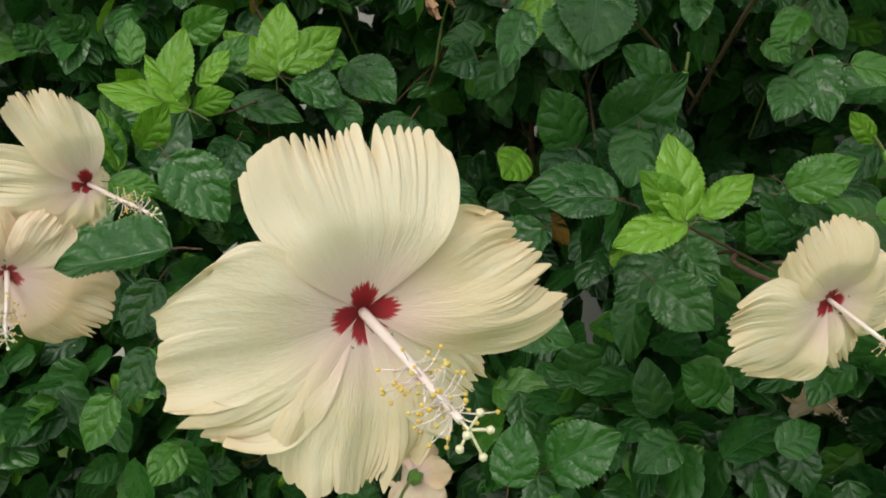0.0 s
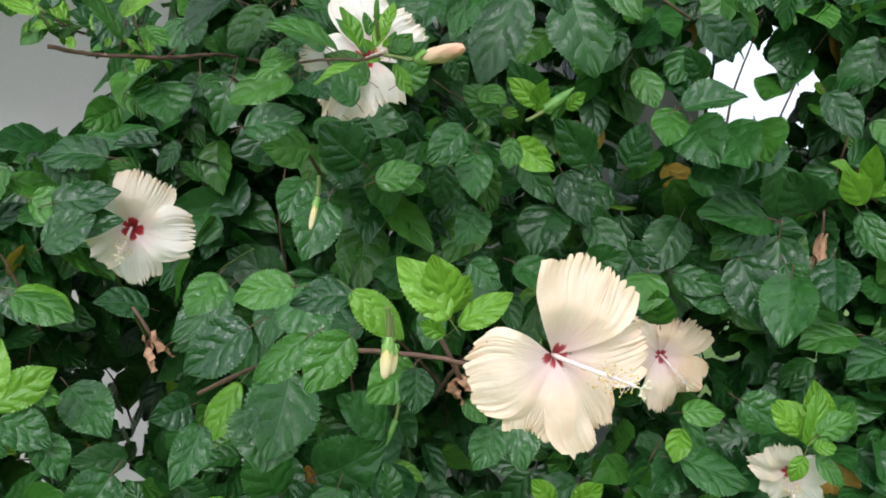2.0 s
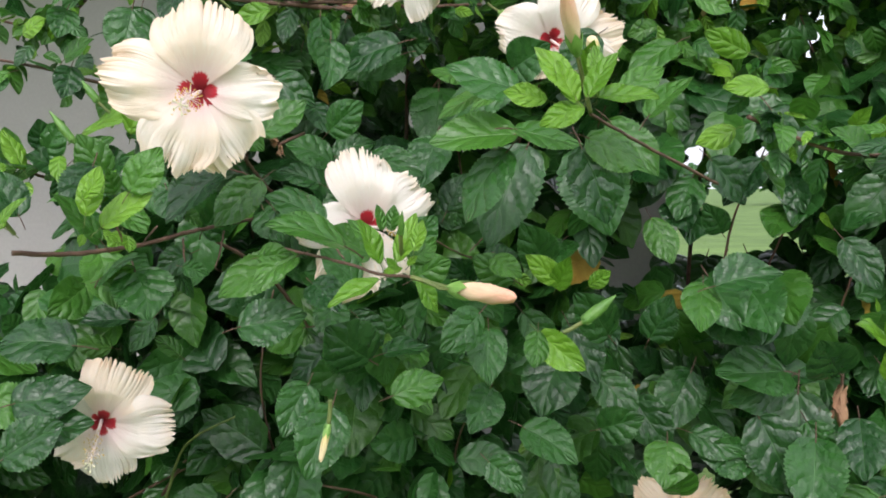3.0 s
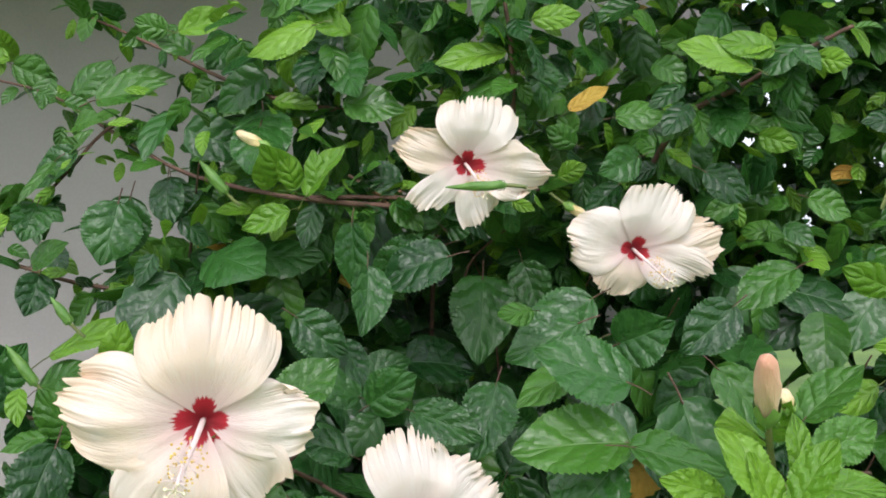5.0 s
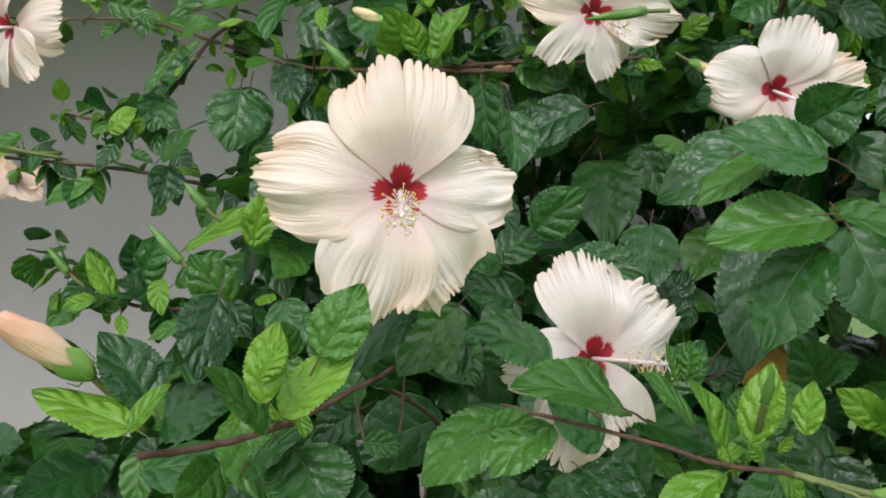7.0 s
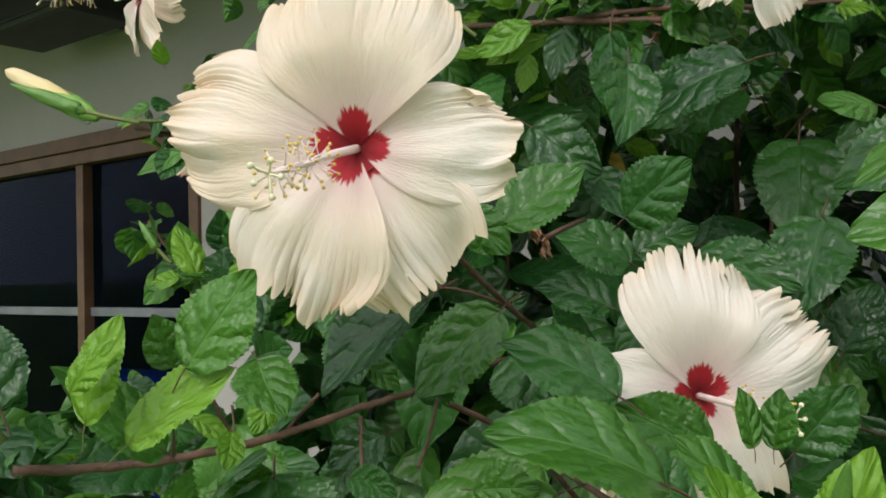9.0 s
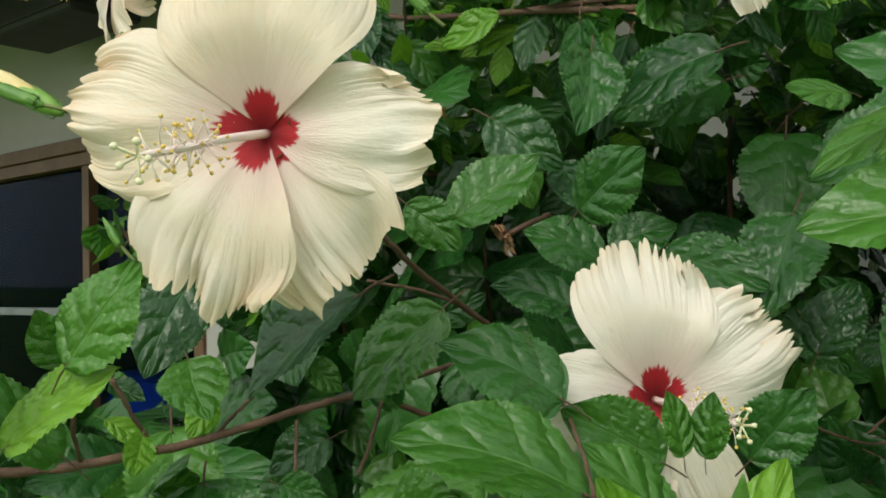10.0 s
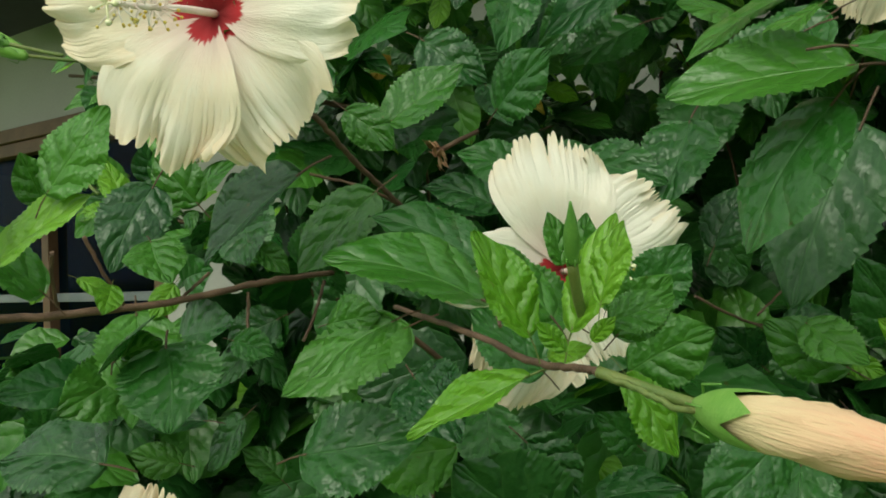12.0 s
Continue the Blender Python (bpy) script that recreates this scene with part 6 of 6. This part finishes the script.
def bud(foot, tip, radius, mat, label, stalk=None, sep=0.38):
    """A closed flower bud: rolled petals rising out of a green sepal cup, on its stalk."""
    a, b = Vector(foot), Vector(tip)
    ln = (b - a).length
    z = (b - a).normalized()
    x = z.orthogonal().normalized()
    m = Matrix((x, z.cross(x), z)).transposed().to_4x4()
    m.translation = a
    ob = tagged(new("flower_bud"), label, "flower bud", "hibiscus buds")
    ob.matrix_world = m
    bm, rings, sides = bmesh.new(), [], 30
    for i in range(17):
        u = i / 16
        if mat is SEPAL:
            w = radius * (0.10 + 0.95 * math.sin(math.pi * (0.30 + 0.68 * u)) ** 1.1)
        else:   # widest below the middle, drawn in to a blunt tip
            w = radius * (0.42 + 0.66 * math.sin(math.pi * (0.10 + 0.56 * u))) * (1 - 0.50 * max(0.0, (u - 0.45) / 0.55) ** 1.7)
            w *= math.sqrt(max(0.02, 1 - max(0.0, (u - 0.9) / 0.103) ** 2))
        row = []
        for k in range(sides):
            q = k * math.tau / sides
            wrap = (q + 2.6 * u) % (math.tau / 5) / (math.tau / 5)   # five petals rolled over one another
            g = w * (0.93 + 0.16 * wrap * wrap + 0.03 * math.sin(3 * q + 6 * u))
            row.append(bm.verts.new((g * math.cos(q), g * math.sin(q), ln * u)))
        rings.append(row)
    for p, q in zip(rings, rings[1:]):
        for k in range(sides):
            bm.faces.new((p[k], p[(k + 1) % sides], q[(k + 1) % sides], q[k]))
    bm.faces.new(rings[-1])
    part("rolled_petals", bm, mat, ob, "", True)
    bm, rings = bmesh.new(), []
    for i in range(8):
        u = i / 7
        w = radius * (0.22 + 0.86 * math.sin(min(1, 0.08 + u * 1.1) * math.pi / 2) ** 0.9) 
        if mat is SEPAL:   # sepals still closed round the bud
            w = min(w, 1.07 * radius * (0.10 + 0.95 * math.sin(math.pi * (0.30 + 0.68 * max(0.0, u * sep - 0.10))) ** 1.1))
        rings.append([bm.verts.new((w * math.cos(q), w * math.sin(q), ln * (-0.10 + u * sep) + u ** 3 * ln * 0.08 * math.cos(5 * q))) for q in (k * math.tau / 20 for k in range(20))])
    for p, q in zip(rings, rings[1:]):
        for k in range(20):
            bm.faces.new((p[k], p[(k + 1) % 20], q[(k + 1) % 20], q[k]))
    bm.faces.new(rings[0][::-1])
    cup = part("calyx", bm, SEPAL if mat is SEPAL else CUP, ob, "green sepal cup", True)
    bm = bmesh.new()
    for k in range(6):
        q = k * math.tau / 6
        tube(bm, [Vector((0, 0, -0.05 * ln)), Vector((radius * math.cos(q), radius * math.sin(q), -0.02 * ln)), Vector((1.16 * radius * math.cos(q), 1.16 * radius * math.sin(q), 0.10 * ln))], 0.0006, 0.0003, 4)
    part("epicalyx", bm, SEPAL, cup, "thin green bracts")
    end = m.inverted() @ Vector(stalk) if stalk else Vector((0.004, 0, -0.02))
    s0 = Vector((0, 0, -0.04 * ln))
    part("stalk", tube(bmesh.new(), smooth_line([s0, s0.lerp(end, 0.5) + Vector((0, 0, -0.003)), end], 8), 0.0018, 0.0018, 7), GREENSTEM, ob, "green stalk")
    return ob


bud((0.345, 0.637, 1.710), (0.326, 0.606, 1.746), 0.0061, BUD, "peach-orange closed bud standing upright on a stalk", stalk=(0.364, 0.660, 1.667))
bud((-0.096, 0.731, 1.614), (-0.126, 0.704, 1.645), 0.0078, BUD, "peach closed bud on a young leafy tip", stalk=(-0.074, 0.748, 1.580))
bud((0.251, 0.632, 1.539), (0.278, 0.562, 1.540), 0.0066, BUD, "long peach bud near opening, on a reddish stalk", stalk=(0.224, 0.658, 1.546))
bud((-0.285, 1.162, 1.795), (-0.367, 1.160, 1.840), 0.0095, BUDY, "pale cream pointed bud at a twig end", stalk=(-0.227, 1.196, 1.791))
bud((0.218, 0.668, 1.578), (0.218, 0.657, 1.595), 0.0023, SEPAL, "small green closed bud among young leaves", stalk=(0.221, 0.684, 1.560), sep=0.5)
bud((-0.250, 1.088, 1.784), (-0.307, 1.083, 1.807), 0.0058, SEPAL, "green closed bud on a bare twig", stalk=(-0.204, 1.103, 1.773), sep=0.55)
bud((0.216, 0.457, 1.340), (0.214, 0.455, 1.321), 0.0043, BUDY, "yellow-green bud beginning to open")
bud((0.163, 0.713, 1.424), (0.156, 0.710, 1.395), 0.0028, BUDY, "withered yellow drooping bud")
bud((0.238, 0.839, 1.174), (0.228, 0.836, 1.147), 0.0030, SEPAL, "pale green bud hanging down", sep=0.62)
bud((0.412, 0.786, 1.079), (0.422, 0.782, 1.055), 0.0040, BUD, "small peach bud in shade")
bud((0.613, 0.767, 1.033), (0.635, 0.764, 1.017), 0.0046, BUD, "small peach bud in shade")
bud((-0.104, 1.085, 1.673), (-0.129, 1.089, 1.707), 0.0046, SEPAL, "green closed bud on a side twig", sep=0.62)
bud((0.059, 1.137, 1.850), (0.034, 1.140, 1.881), 0.0053, SEPAL, "green closed bud on a side twig", sep=0.62)
bud((-0.085, 1.132, 1.723), (-0.102, 1.134, 1.747), 0.0046, SEPAL, "green closed bud on a side twig", sep=0.62)
bud((0.102, 1.149, 1.894), (0.069, 1.154, 1.912), 0.0059, BUDY, "yellow-green bud beginning to open")
bud((0.417, 1.151, 1.842), (0.443, 1.147, 1.827), 0.0053, BUDY, "yellow-green bud beginning to open")
bud((0.302, 0.981, 1.849), (0.253, 0.990, 1.847), 0.0040, SEPAL, "green closed bud before a flower", sep=0.62)
bud((0.602, 0.878, 1.846), (0.620, 0.877, 1.882), 0.0053, SEPAL, "green closed bud at a shoot tip", sep=0.62)
bud((0.372, 0.697, 1.502), (0.398, 0.695, 1.522), 0.0046, SEPAL, "small green bud on a side twig", sep=0.62)
bud((0.213, 0.446, 1.346), (0.210, 0.444, 1.321), 0.0036, BUDY, "yellow-green spent bud hanging down")
bud((-0.218, 1.154, 1.672), (-0.235, 1.156, 1.696), 0.0040, SEPAL, "small green bud on a twig tip", sep=0.62)
bud((0.364, 0.649, 1.711), (0.360, 0.650, 1.723), 0.0046, BUDY, "pale green bud beside a taller one")


def withered(foot, tip):
    """A shrivelled brown flower hanging from the bush."""
    a, b = Vector(foot), Vector(tip)
    ln = (b - a).length
    r = random.Random(int(1000 * ln))
    z = (b - a).normalized()
    x = z.orthogonal().normalized()
    m = Matrix((x, z.cross(x), z)).transposed().to_4x4()
    m.translation = a
    ob = tagged(new("withered_flower"), "shrivelled brown spent flower hanging among leaves", "flower", "withered flowers")
    ob.matrix_world = m
    for k in range(4):
        bm, ang, rings = bmesh.new(), k * 1.57 + r.uniform(-0.4, 0.4), []
        side = Vector((math.cos(ang), math.sin(ang), 0))
        cross = Vector((-math.sin(ang), math.cos(ang), 0))
        for i in range(8):
            u = i / 7
            c = side * (0.003 + 0.010 * u) + Vector((0, 0, ln * u * r.uniform(0.85, 1.1)))
            rings.append([bm.verts.new(c + cross * 0.0045 * math.sin(3 * u + 0.3) * q * r.uniform(0.4, 1.5) + side * 0.005 * r.uniform(-1, 1) + cross * 0.004 * math.sin(5 * u + 2 * k)) for q in (-1, -0.4, 0.3, 1)])
        for p, q in zip(rings, rings[1:]):
            for j in range(3):
                bm.faces.new((p[j], p[j + 1], q[j + 1], q[j]))
        part("shrivelled_petal", bm, DRY, ob, "", True)
    part("stalk", tube(bmesh.new(), [Vector((0.006, 0, -0.03)), Vector((0.002, 0, -0.012)), Vector((0, 0, 0.004))], 0.0018, 0.0022, 6), BARK, ob)


withered((0.828, 1.016, 1.355), (0.817, 1.008, 1.284))
withered((0.023, 0.571, 1.044), (0.055, 0.563, 0.997))
withered((0.130, 1.045, 1.666), (0.122, 1.044, 1.661))
withered((0.215, 1.226, 1.861), (0.243, 1.229, 1.850))
withered((0.268, 0.524, 1.301), (0.273, 0.522, 1.285))
withered((-0.008, 0.793, 1.289), (0.005, 0.788, 1.256))


# ---- the mass of foliage ----
def mass(name, seed, count, sample, kinds, size, parent, label):
    """Many small toothed leaves, joined into one mesh. sample(r) gives a place and the way out of the foliage there, or None."""
    r = random.Random(seed)
    arrays = {(k, near): [tuple(np.array(a) for a in blade(900 + 10 * q + s, *((13, 4) if near else (8, 2)), k)) for s in range(9)]
              for q, k in enumerate("mdyo") for near in (True, False)}
    vs, fs, us, ms, base = [], [], [], [], 0
    order = list(kinds)
    made = 0
    tries = 0
    while made < count and tries < count * 12:
        tries += 1
        got = sample(r)
        if got is None:
            continue
        place, out, near = got
        k = r.choices(order, [kinds[o] for o in order])[0]
        v, f, t = r.choice(arrays[k, near])
        ln = r.uniform(*size) * (0.75 if k == "y" else 1)
        wd = ln * r.uniform(0.54, 0.74) * (0.75 if k == "y" else 1)
        hang = Vector((r.gauss(0, 0.75), r.gauss(0, 0.75), r.gauss(-0.55, 0.5)))
        normal = Vector(out) + Vector((r.gauss(0, 0.55), r.gauss(0, 0.45), 0.5 + r.gauss(0, 0.45)))
        m = frame_from(hang, normal, place)
        w = np.array(m.to_3x3() @ Matrix.Diagonal((ln, wd, (ln + wd) / 2)))
        vs.append(v @ w.T + np.array(place))
        fs.append(f + base)
        us.append(t)
        ms.append(np.full(len(f), order.index(k)))
        base += len(v)
        made += 1
    v, f, u, mi = np.concatenate(vs), np.concatenate(fs), np.concatenate(us), np.concatenate(ms)
    me = bpy.data.meshes.new(name)
    me.vertices.add(len(v))
    me.vertices.foreach_set("co", v.ravel())
    me.loops.add(f.size)
    me.loops.foreach_set("vertex_index", f.ravel())
    me.polygons.add(len(f))
    me.polygons.foreach_set("loop_start", np.arange(0, f.size, 4))
    me.polygons.foreach_set("material_index", mi)
    me.polygons.foreach_set("use_smooth", np.ones(len(f), dtype=bool))
    me.update(calc_edges=True)
    me.uv_layers.new().data.foreach_set("uv", u[f.ravel()].ravel())
    for k in order:
        me.materials.append(FILL[k])
    ob = new(name, me)
    if parent is not None:
        ob.parent = parent
        ob.matrix_parent_inverse = Matrix.Translation(-Vector(parent.location))
    return tagged(ob, label, "", "", "stuff")


HOLLOWS = [(-0.18, 1.18, 0.12, 0.5), (-0.05, 1.05, 0.1, 0.45), (0.41, 0.98, 0.09, 0.45), (0.37, 1.71, 0.08, 0.35), (-0.10, 1.22, 0.1, 0.5), (0.21, 1.18, 0.07, 0.4), (0.37, 1.12, 0.1, 0.5), (-0.01, 1.09, 0.06, 0.3), (0.52, 1.43, 0.12, 0.5), (0.29, 1.78, 0.08, 0.35), (-0.10, 1.19, 0.1, 0.4), (0.08, 1.40, 0.06, 0.3), (-0.26, 1.06, 0.12, 0.4), (0.41, 1.63, 0.1, 0.35), (0.16, 1.13, 0.08, 0.4)]   # x, z, radius and depth of dark recesses in the foliage


def hull(x, z):
    """The front of the foliage: its y at x and height z, or None where there is none."""
    left = 0.07 if z > 1.86 else (0.07 - (1.86 - z) * 0.92 if z > 1.5 else -1.6)
    if x < left + 0.06 * math.sin(9 * z) or z > 2.75 or x > 2.0:
        return None
    front = 1.03 + 0.05 * math.sin(5 * x + 3 * z) + 0.05 * math.sin(9 * z - 4 * x)
    front += (0.6 if z < 1.55 else 0.2) * max(0.0, noise.noise(Vector((4.2 * x, 3.7, 4.6 * z))) - 0.02)   # hollows between the shoots
    front += min(0.36, sum(d * math.exp(-((x - a) ** 2 + (z - c) ** 2) / (q * q)) for a, c, q, d in HOLLOWS))
    if z > 1.5:
        front += 0.10 + 0.05 * min(1, (z - 1.5) * 4)
    if z < 0.9:
        front -= 0.10
    end = max(0.0, x - 1.35, -0.95 - x)   # the bush rounds off at its ends
    front += 1.1 * end * end + 0.06 * math.sin(13 * x + 7 * z) * min(1.0, end * 4)
    if z > 2.45 - 0.5 * end + 0.12 * math.sin(6 * x + 1):
        return None
    return front


GAPS = [((0.150, -0.080, 1.498), (1.031, 1.815, 1.571), 0.062),
        ((0.150, -0.080, 1.498), (1.051, 1.817, 1.629), 0.07),
        ((0.150, -0.080, 1.498), (1.192, 1.795, 1.648), 0.035),
        ((0.150, -0.080, 1.498), (1.043, 1.806, 1.494), 0.025),
        ((0.150, -0.080, 1.498), (0.884, 1.837, 1.539), 0.05),
        ((0.150, -0.080, 1.498), (1.340, 1.775, 1.706), 0.018),
        ((0.233, -0.074, 1.383), (1.116, 1.910, 1.549), 0.04),
        ((0.233, -0.074, 1.383), (1.074, 1.907, 1.506), 0.03),
        ((0.233, -0.074, 1.383), (1.207, 1.905, 1.557), 0.03),
        ((0.081, 0.242, 1.780), (1.193, 2.074, 1.851), 0.012),
        ((0.150, -0.080, 1.498), (0.866, 2.000, 1.557), 0.022),
        ((0.150, -0.080, 1.498), (0.998, 2.000, 1.543), 0.018),
        ((0.150, -0.080, 1.498), (0.934, 2.000, 1.388), 0.012),
        ((0.150, -0.080, 1.498), (1.065, 2.000, 1.536), 0.03),
        ((0.150, -0.080, 1.498), (1.297, 2.000, 1.700), 0.018),
        ((0.150, -0.080, 1.498), (1.477, 2.000, 1.688), 0.01),
        ((0.150, -0.080, 1.498), (1.523, 2.000, 1.554), 0.009),
        ((0.150, -0.080, 1.498), (1.098, 2.000, 1.444), 0.022),
        ((0.150, -0.080, 1.498), (1.218, 2.000, 1.493), 0.02),
        ((0.150, -0.080, 1.498), (1.391, 2.000, 1.442), 0.01),
        ((0.119, 0.145, 1.692), (1.155, 2.100, 2.104), 0.016),
        ((0.119, 0.145, 1.692), (1.073, 2.100, 1.959), 0.012),
        ((0.119, 0.145, 1.692), (1.279, 2.100, 2.121), 0.014),
        ((0.119, 0.145, 1.692), (1.207, 2.100, 1.866), 0.012),
        ((0.119, 0.145, 1.692), (1.083, 2.100, 2.093), 0.009),
        ((0.119, 0.145, 1.692), (1.082, 2.100, 1.885), 0.011),
        ((0.119, 0.145, 1.692), (1.473, 2.100, 1.614), 0.012),
        ((0.119, 0.145, 1.692), (1.360, 2.100, 1.564), 0.012)]


def clear(p):
    """Keeps foliage out of the flowers' fronts and out of the gap towards the field."""
    for eye, far, rad in GAPS:
        e, w = Vector(eye), (Vector(far) - Vector(eye)).normalized()
        d = p - e
        if (d - w * d.dot(w)).length < rad * d.dot(w) / 1.1:
            return False
    for c in BLOOMS:
        if abs(p.x - c[0]) < 0.085 and abs(p.z - c[2]) < 0.085 and p.y < c[1] + 0.03:
            return False
    return True


def in_bush(low, high):
    def sample(r):
        x, z = r.uniform(-1.4, 1.95), r.uniform(low, high)
        f = hull(x, z)
        if f is None:
            return None
        deep = abs(r.gauss(0, 0.27))
        if deep > 0.65:
            return None
        if z > 1.82 and x < 0.62 and r.random() < 0.35 + 0.4 * min(1.0, (z - 1.82) * 2.5):
            return None
        p = Vector((x, f + deep, z))
        return (p, (0.0, -0.8, 0.25), deep < 0.16) if clear(p) else None
    return sample


mass("foliage", 3, 18500, in_bush(0.1, 1.80), {"m": 0.82, "d": 0.145, "y": 0.03, "o": 0.005}, (0.052, 0.104), bush, "mass of dark green toothed leaves")
mass("upper_foliage", 4, 7500, in_bush(1.76, 2.70), {"m": 0.30, "d": 0.385, "y": 0.31, "o": 0.005}, (0.035, 0.072), bush, "smaller bright green leaves at the top of the bush")


# ---- thin stems that show between the leaves ----
def stems(count, seed):
    r = random.Random(seed)
    made = 0
    while made < count:
        x, z = r.uniform(-0.5, 1.25), r.uniform(0.75, 1.95)
        f = hull(x, z)
        if f is None:
            continue
        tip = Vector((x, f + r.uniform(-0.02, 0.10), z))
        foot = tip + Vector((r.gauss(0, 0.09), r.uniform(0.05, 0.22), -r.uniform(0.10, 0.30)))
        if not clear(tip) or not clear(foot):
            continue
        mid = tip.lerp(foot, 0.5) + Vector((r.gauss(0, 0.015), r.gauss(0, 0.015), 0.02))
        branch([foot, mid, tip], r.uniform(0.003, 0.006), 0.002, "g" if r.random() < 0.2 else "b")
        made += 1


stems(90, 21)


# ---- small leaves along the bare twigs that stand out of the bush ----
SPRIGS = [smooth_line(p, 40) for p in ([(-0.315, 1.568, 2.036), (-0.182, 1.446, 1.993), (-0.076, 1.329, 1.928), (0.012, 1.235, 1.876), (0.124, 1.147, 1.846), (0.227, 1.131, 1.837)],
                                    [(-0.315, 1.299, 1.805), (-0.188, 1.259, 1.781), (-0.097, 1.235, 1.756), (-0.018, 1.222, 1.745), (0.088, 1.256, 1.719)],
                                    [(0.656, 1.000, 2.010), (0.604, 1.030, 1.982), (0.571, 1.067, 1.958), (0.533, 1.104, 1.934), (0.523, 1.178, 1.881)],
                                    [(0.347, 1.156, 2.079), (0.356, 1.155, 2.012), (0.367, 1.184, 1.956), (0.384, 1.253, 1.887)],
                                    [(-0.133, 1.395, 2.087), (-0.040, 1.358, 2.042), (0.044, 1.303, 1.995), (0.115, 1.250, 1.961), (0.204, 1.234, 1.947)],
                                    [(0.779, 0.794, 1.640), (0.710, 0.857, 1.644), (0.615, 0.876, 1.683)],
                                    [(0.135, 1.146, 1.846), (0.226, 1.130, 1.846), (0.300, 1.137, 1.844), (0.402, 1.200, 1.862)],
                                    [(-0.243, 1.188, 1.697), (-0.212, 1.184, 1.662), (-0.164, 1.177, 1.635), (-0.089, 1.134, 1.624), (-0.047, 1.128, 1.603)],
                                    [(-0.254, 1.317, 1.853), (-0.191, 1.306, 1.839), (-0.146, 1.298, 1.855), (-0.076, 1.284, 1.929), (-0.031, 1.276, 1.929)])]


def on_twig(r):
    line = r.choice(SPRIGS)
    q = line[r.randrange(len(line))]
    p = q + Vector((r.gauss(0, 0.014), r.gauss(0, 0.014), r.gauss(0.004, 0.014)))
    return p, (0.0, -0.6, 0.4), True


mass("sprig_leaves", 11, 520, on_twig, {"m": 0.34, "d": 0.36, "y": 0.30}, (0.022, 0.050), bush, "small green leaves along thin twigs")


# ---- trees beyond the field ----
def far_tree(x, y, height, spread_, seed):
    r = random.Random(seed)
    tr = tagged(new("tree"), "distant broadleaf tree at the edge of the field", "tree", "trees beyond the field")
    tr.location = (x, y, 0)
    bm = tube(bmesh.new(), smooth_line([(0, 0, 0), (0.1, 0, height * 0.3), (-0.1, 0.1, height * 0.7)], 8), height * 0.03, height * 0.012, 9, 0.05)
    for k in range(6):
        a, h = k * 1.05 + r.uniform(-0.3, 0.3), height * r.uniform(0.35, 0.6)
        tube(bm, [Vector((0, 0, h)), Vector((math.cos(a) * spread_ * 0.3, math.sin(a) * spread_ * 0.3, h + height * 0.12)), Vector((math.cos(a) * spread_ * 0.7, math.sin(a) * spread_ * 0.7, h + height * 0.2))], height * 0.012, height * 0.004, 6)
    part("trunk", bm, TRUNK, tr)
    clumps = [(Vector((r.gauss(0, 0.45) * spread_, r.gauss(0, 0.45) * spread_, height * r.uniform(0.42, 0.95))), spread_ * r.uniform(0.2, 0.4)) for k in range(22)]

    def in_crown(q):
        at, rad = q.choice(clumps)
        d = Vector((q.gauss(0, 1), q.gauss(0, 1), q.gauss(0, 0.7))).normalized() * rad * q.uniform(0.6, 1.05)
        return at + d, d.normalized(), False

    crown = mass("crown", seed, 700, in_crown, {"m": 0.7, "d": 0.3}, (0.35, 0.8), None, "")
    crown.parent = tr


for k, (x, y, h, s) in enumerate(((22, 66, 3.2, 2.2), (29, 70, 3.8, 2.6), (35, 72, 3.4, 2.6), (43, 70, 4.2, 2.8), (17, 75, 3.4, 2.5), (50, 76, 4.5, 3.0), (58, 70, 4.0, 3.0), (26, 85, 4.0, 3.0), (39, 88, 4.2, 3.2))):
    far_tree(x, y, h, s, 60 + k)
